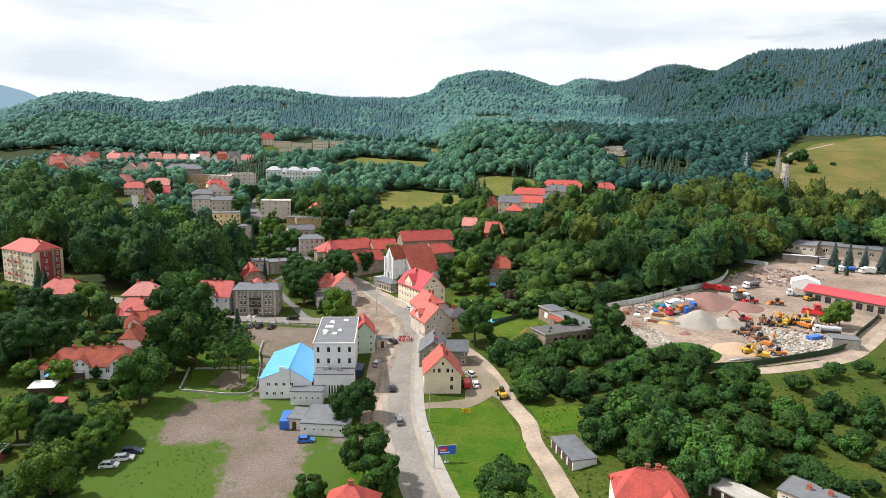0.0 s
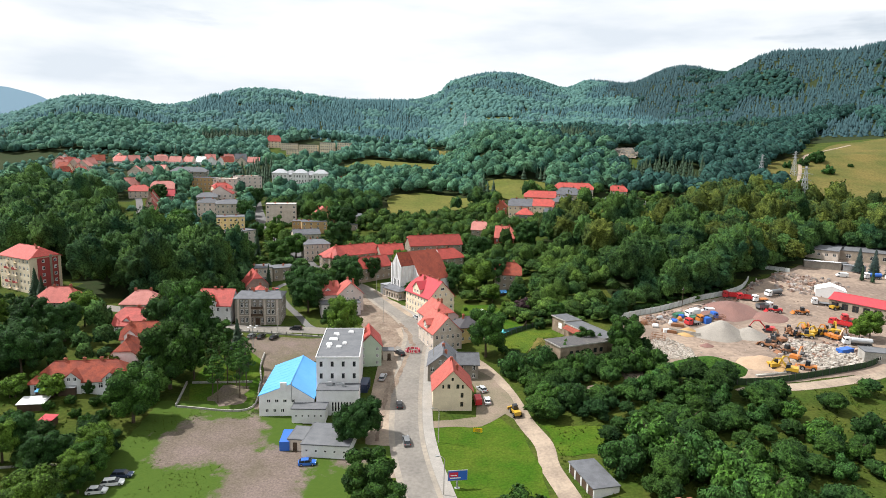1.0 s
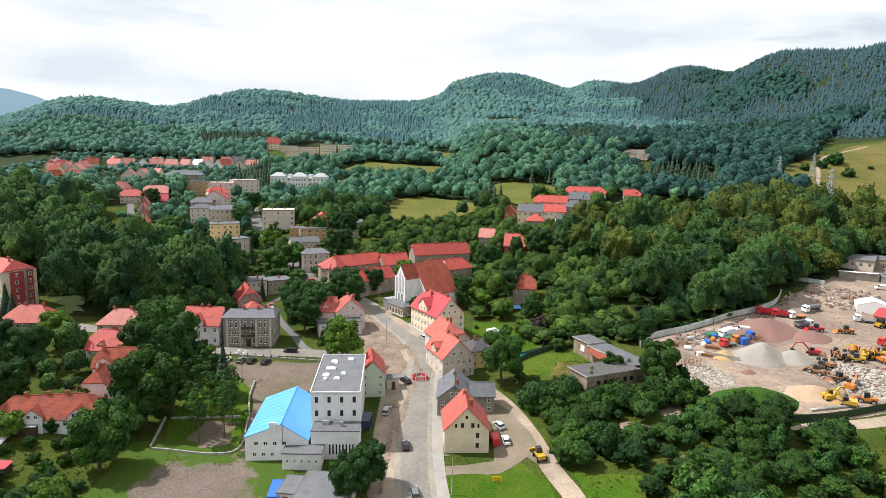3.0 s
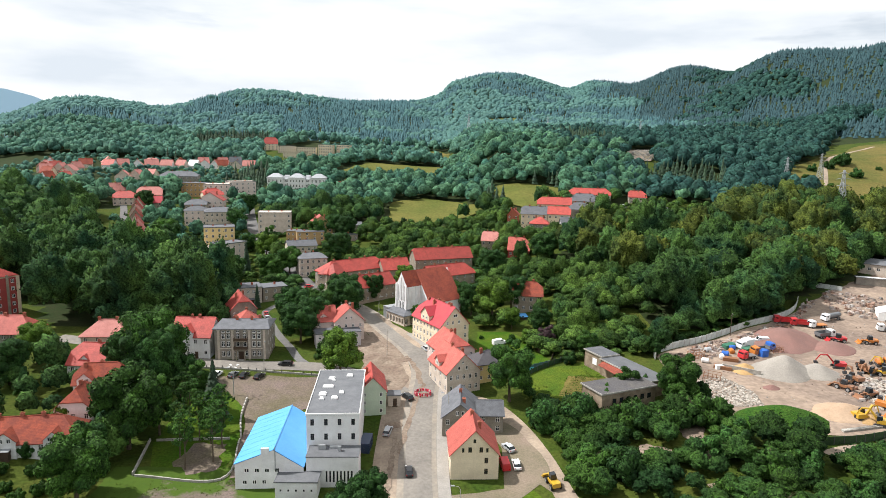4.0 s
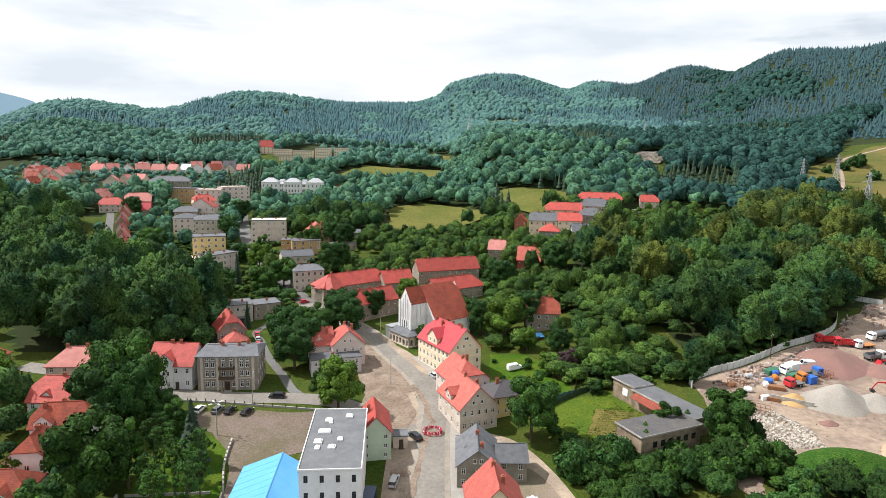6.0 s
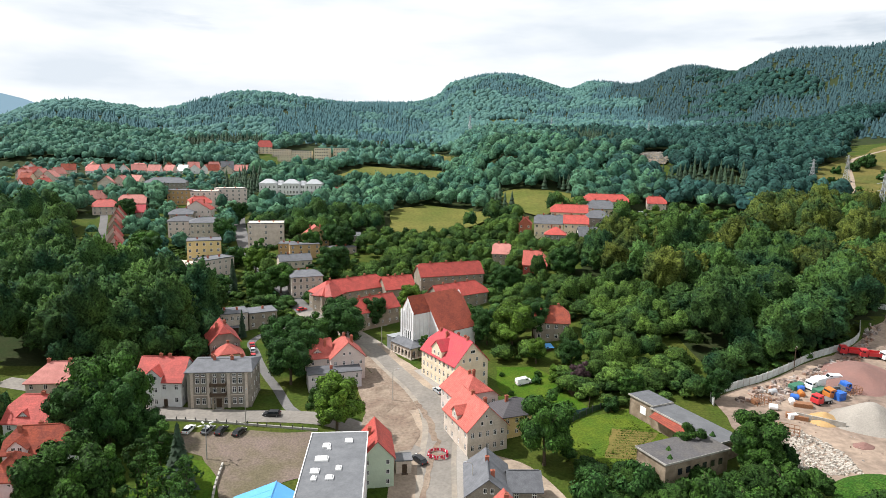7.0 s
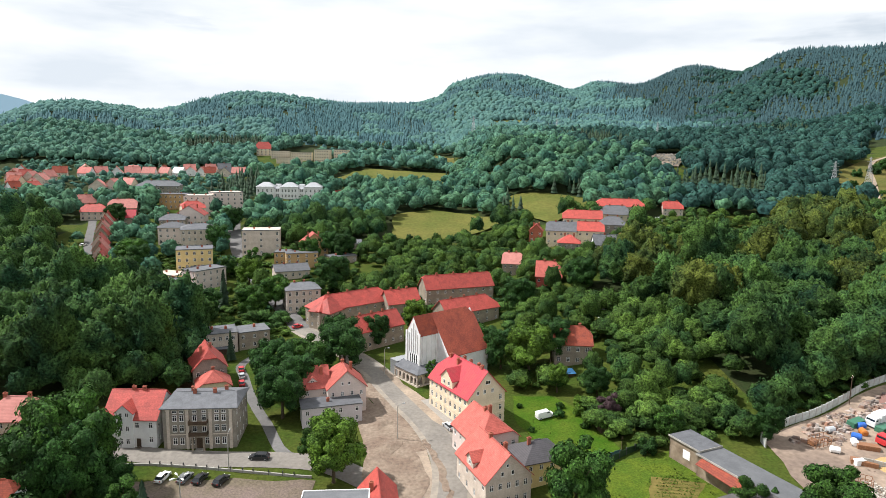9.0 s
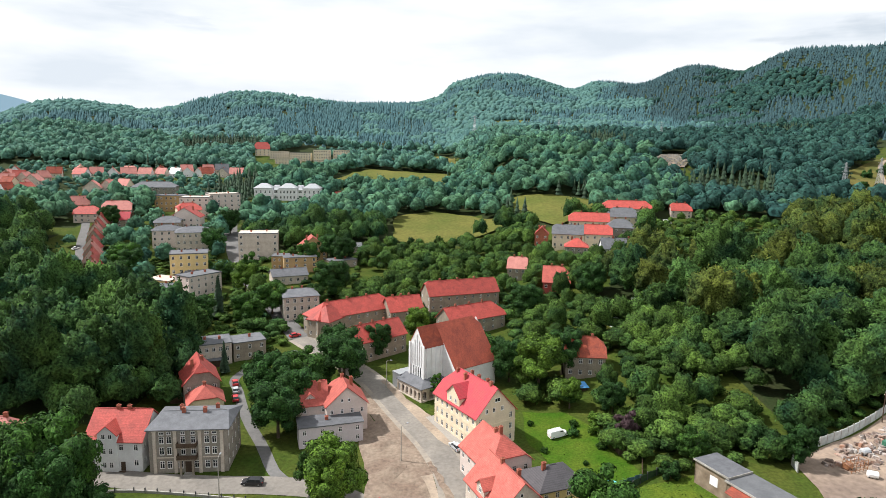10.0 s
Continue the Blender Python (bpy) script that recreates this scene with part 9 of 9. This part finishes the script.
def pit():
    ob = thing("road_works", Matrix.Translation((3.4, 207.5, gz(3.4, 207.5))), "round pit in the road ringed with red and white barriers", "road works")
    part("pit_rim", Shape().tube([(0, 0, 0.05), (0, 0, 0.28)], (1.9, 1.6), 16), DIRT, ob)
    for i in range(9):
        u = 2 * math.pi * i / 9
        m = Matrix.Translation((math.cos(u) * 2.3, math.sin(u) * 1.9, 0.15)) @ Matrix.Rotation(u + math.pi / 2, 4, "Z")
        b = part("barrier", Shape().box(-0.75, 0.75, -0.03, 0.03, 0.35, 1.0).box(-0.6, -0.5, -0.2, 0.2, 0, 0.36).box(0.5, 0.6, -0.2, 0.2, 0, 0.36), SIGN_RED, ob, "", m)
        part("white_stripe", Shape().box(-0.3, 0.1, -0.04, 0.04, 0.45, 0.9), SIGN_WHITE, b)


pit()


def shed(label, x, y, deg, w, d, h, wall, roofm, rise=0.5):
    ob = thing("garden_shed", Matrix.Translation((x, y, gz(x, y) - 0.05)) @ Matrix.Rotation(radians(deg), 4, "Z"), label, "shed")
    part("wall", Shape().box(0, w, 0, d, -0.4, h), wall, ob)
    part("roof", Shape().slab([[(-0.2, -0.3, h), (w + 0.2, -0.3, h), (w + 0.2, d + 0.3, h + rise), (-0.2, d + 0.3, h + rise)]], 0.12), roofm, ob)
    part("door", Shape().box(w * 0.3, w * 0.3 + 0.9, -0.04, 0.0, 0, 1.9), TIMBER, ob)


shed("open carport with white sheet roof", -99.5, 160.5, 8, 6.5, 4, 2.3, TIMBER, TRIM)
shed("shed with faded blue roof", -98, 166, 8, 4.5, 3.5, 2.3, TIMBER, BLUE_SHEET)
shed("garden shed with grey sheet roof", -93, 167.5, 8, 4.5, 3.5, 2.5, TIMBER, METAL)
shed("small shed with bright red roof", -90, 154.5, -5, 3.2, 2.4, 2.1, TIMBER, CRIMSON_TILE)
shed("brown wooden garden hut", -90, 129, 3, 3.4, 3.2, 2.4, BRICK_RED, SLATE)
shed("brown garden summer house", 42, 236.5, 10, 4.5, 3, 2.4, TIMBER, RUST_TILE)
shed("shed under a bright blue tarpaulin", 40, 270.5, 10, 3.5, 3, 1.6, TIMBER, BLUE_SHEET)
shed("small grey wooden garden hut", -73, 292, 20, 4, 3, 2.4, TIMBER, SLATE)
shed("shed with bright green roof", -74.5, 266, 5, 5, 3, 2.2, TIMBER, CAR_PAINTS["green"])
for x, y, d in ((62, 312, 20), (75, 330, -10), (100, 372, 5), (128, 392, 15), (118, 366, -20), (-20, 405, 12), (0, 420, -8), (92, 330, 10), (140, 470, 10), (165, 462, -15)):
    shed("small allotment hut with pale roof", x, y, d, 4, 3, 2.2, WHITE_WALL, METAL)
pool = thing("paddling_pool", Matrix.Translation((36.5, 224.5, gz(36.5, 224.5))), "round turquoise garden pool", "pool")
part("wall", Shape().tube([(0, 0, -0.2), (0, 0, 0.75)], (1.9, 1.9), 20), paint("turquoise", (0.10, 0.50, 0.55)), pool)
part("water", Shape().tube([(0, 0, 0.75), (0, 0, 0.78)], (1.75, 1.75), 20), paint("pool_water", (0.12, 0.55, 0.62), 0.1), pool)


# ---- pylons ----
def pylon(x, y, h, label="tall steel lattice power pylon"):
    ob = thing("power_pylon", Matrix.Translation((x, y, gz(x, y) - 0.5)) @ Matrix.Rotation(radians(25), 4, "Z"), label, "pylon")
    b, t = h * 0.10, h * 0.02
    r = max(0.10, h * 0.005)
    at = lambda z: b + (t - b) * min(1, z / (h * 0.8))
    for sx, sy in ((1, 1), (1, -1), (-1, -1), (-1, 1)):
        part("leg", Shape().tube([(sx * b, sy * b, 0), (sx * t, sy * t, h * 0.8), (sx * t * 0.5, sy * t * 0.5, h)], (r * 1.5, r * 1.2, r), 4), METAL, ob)
    s = Shape()
    n = 9
    for i in range(n):
        z0, z1 = h * 0.8 * i / n, h * 0.8 * (i + 1) / n
        a, c = at(z0), at(z1)
        for p, q in (((1, 1), (1, -1)), ((1, -1), (-1, -1)), ((-1, -1), (-1, 1)), ((-1, 1), (1, 1))):
            s.tube([(p[0] * a, p[1] * a, z0), (q[0] * c, q[1] * c, z1)], (r * 0.7, r * 0.7), 3, cap=False)
            s.tube([(q[0] * a, q[1] * a, z0), (p[0] * c, p[1] * c, z1)], (r * 0.7, r * 0.7), 3, cap=False)
    part("bracing", s, METAL, ob)
    for z, l in ((h * 0.74, 0.17), (h * 0.85, 0.2), (h * 0.94, 0.13)):
        part("cross_arm", Shape().tube([(-h * l, 0, z), (0, 0, z + h * 0.025), (h * l, 0, z)], (r, r * 1.4, r), 4), METAL, ob)


for x, y, h in ((300, 548, 26), (261, 418, 38), (343, 571, 24), (288, 886, 26), (63, 1039, 30), (190, 1042, 26)):
    pylon(x, y, h)
GRAVE = material("gravestone", (0.24, 0.23, 0.21), 0.8, 0.3, 0.5, None, 3.0, 0.1, island=0.3)
rubble("gravestones", "rows of pale gravestones on the slope", CEMETERY, 420, (0.35, 0.8), GRAVE, 9, "graves", 1.2)
panel_fence("garden_fence", [(36.1, 223.1), (43.8, 225.8)], 1.7, paint("teal_fence", (0.045, 0.105, 0.110), 0.7), "dark teal board fence of an allotment", 2.0, 0.06)
panel_fence("garden_fence", [(43.8, 225.8), (46.5, 234)], 1.5, TIMBER, "brown board fence between gardens", 2.0, 0.06)
excavator("yellow", 32.8, 163.5, 100, 0.8, False)

# the patterns the trees were copied from are no longer wanted
for ob in TREES.values():
    for o in (*ob.children_recursive, ob):
        bpy.data.objects.remove(o)
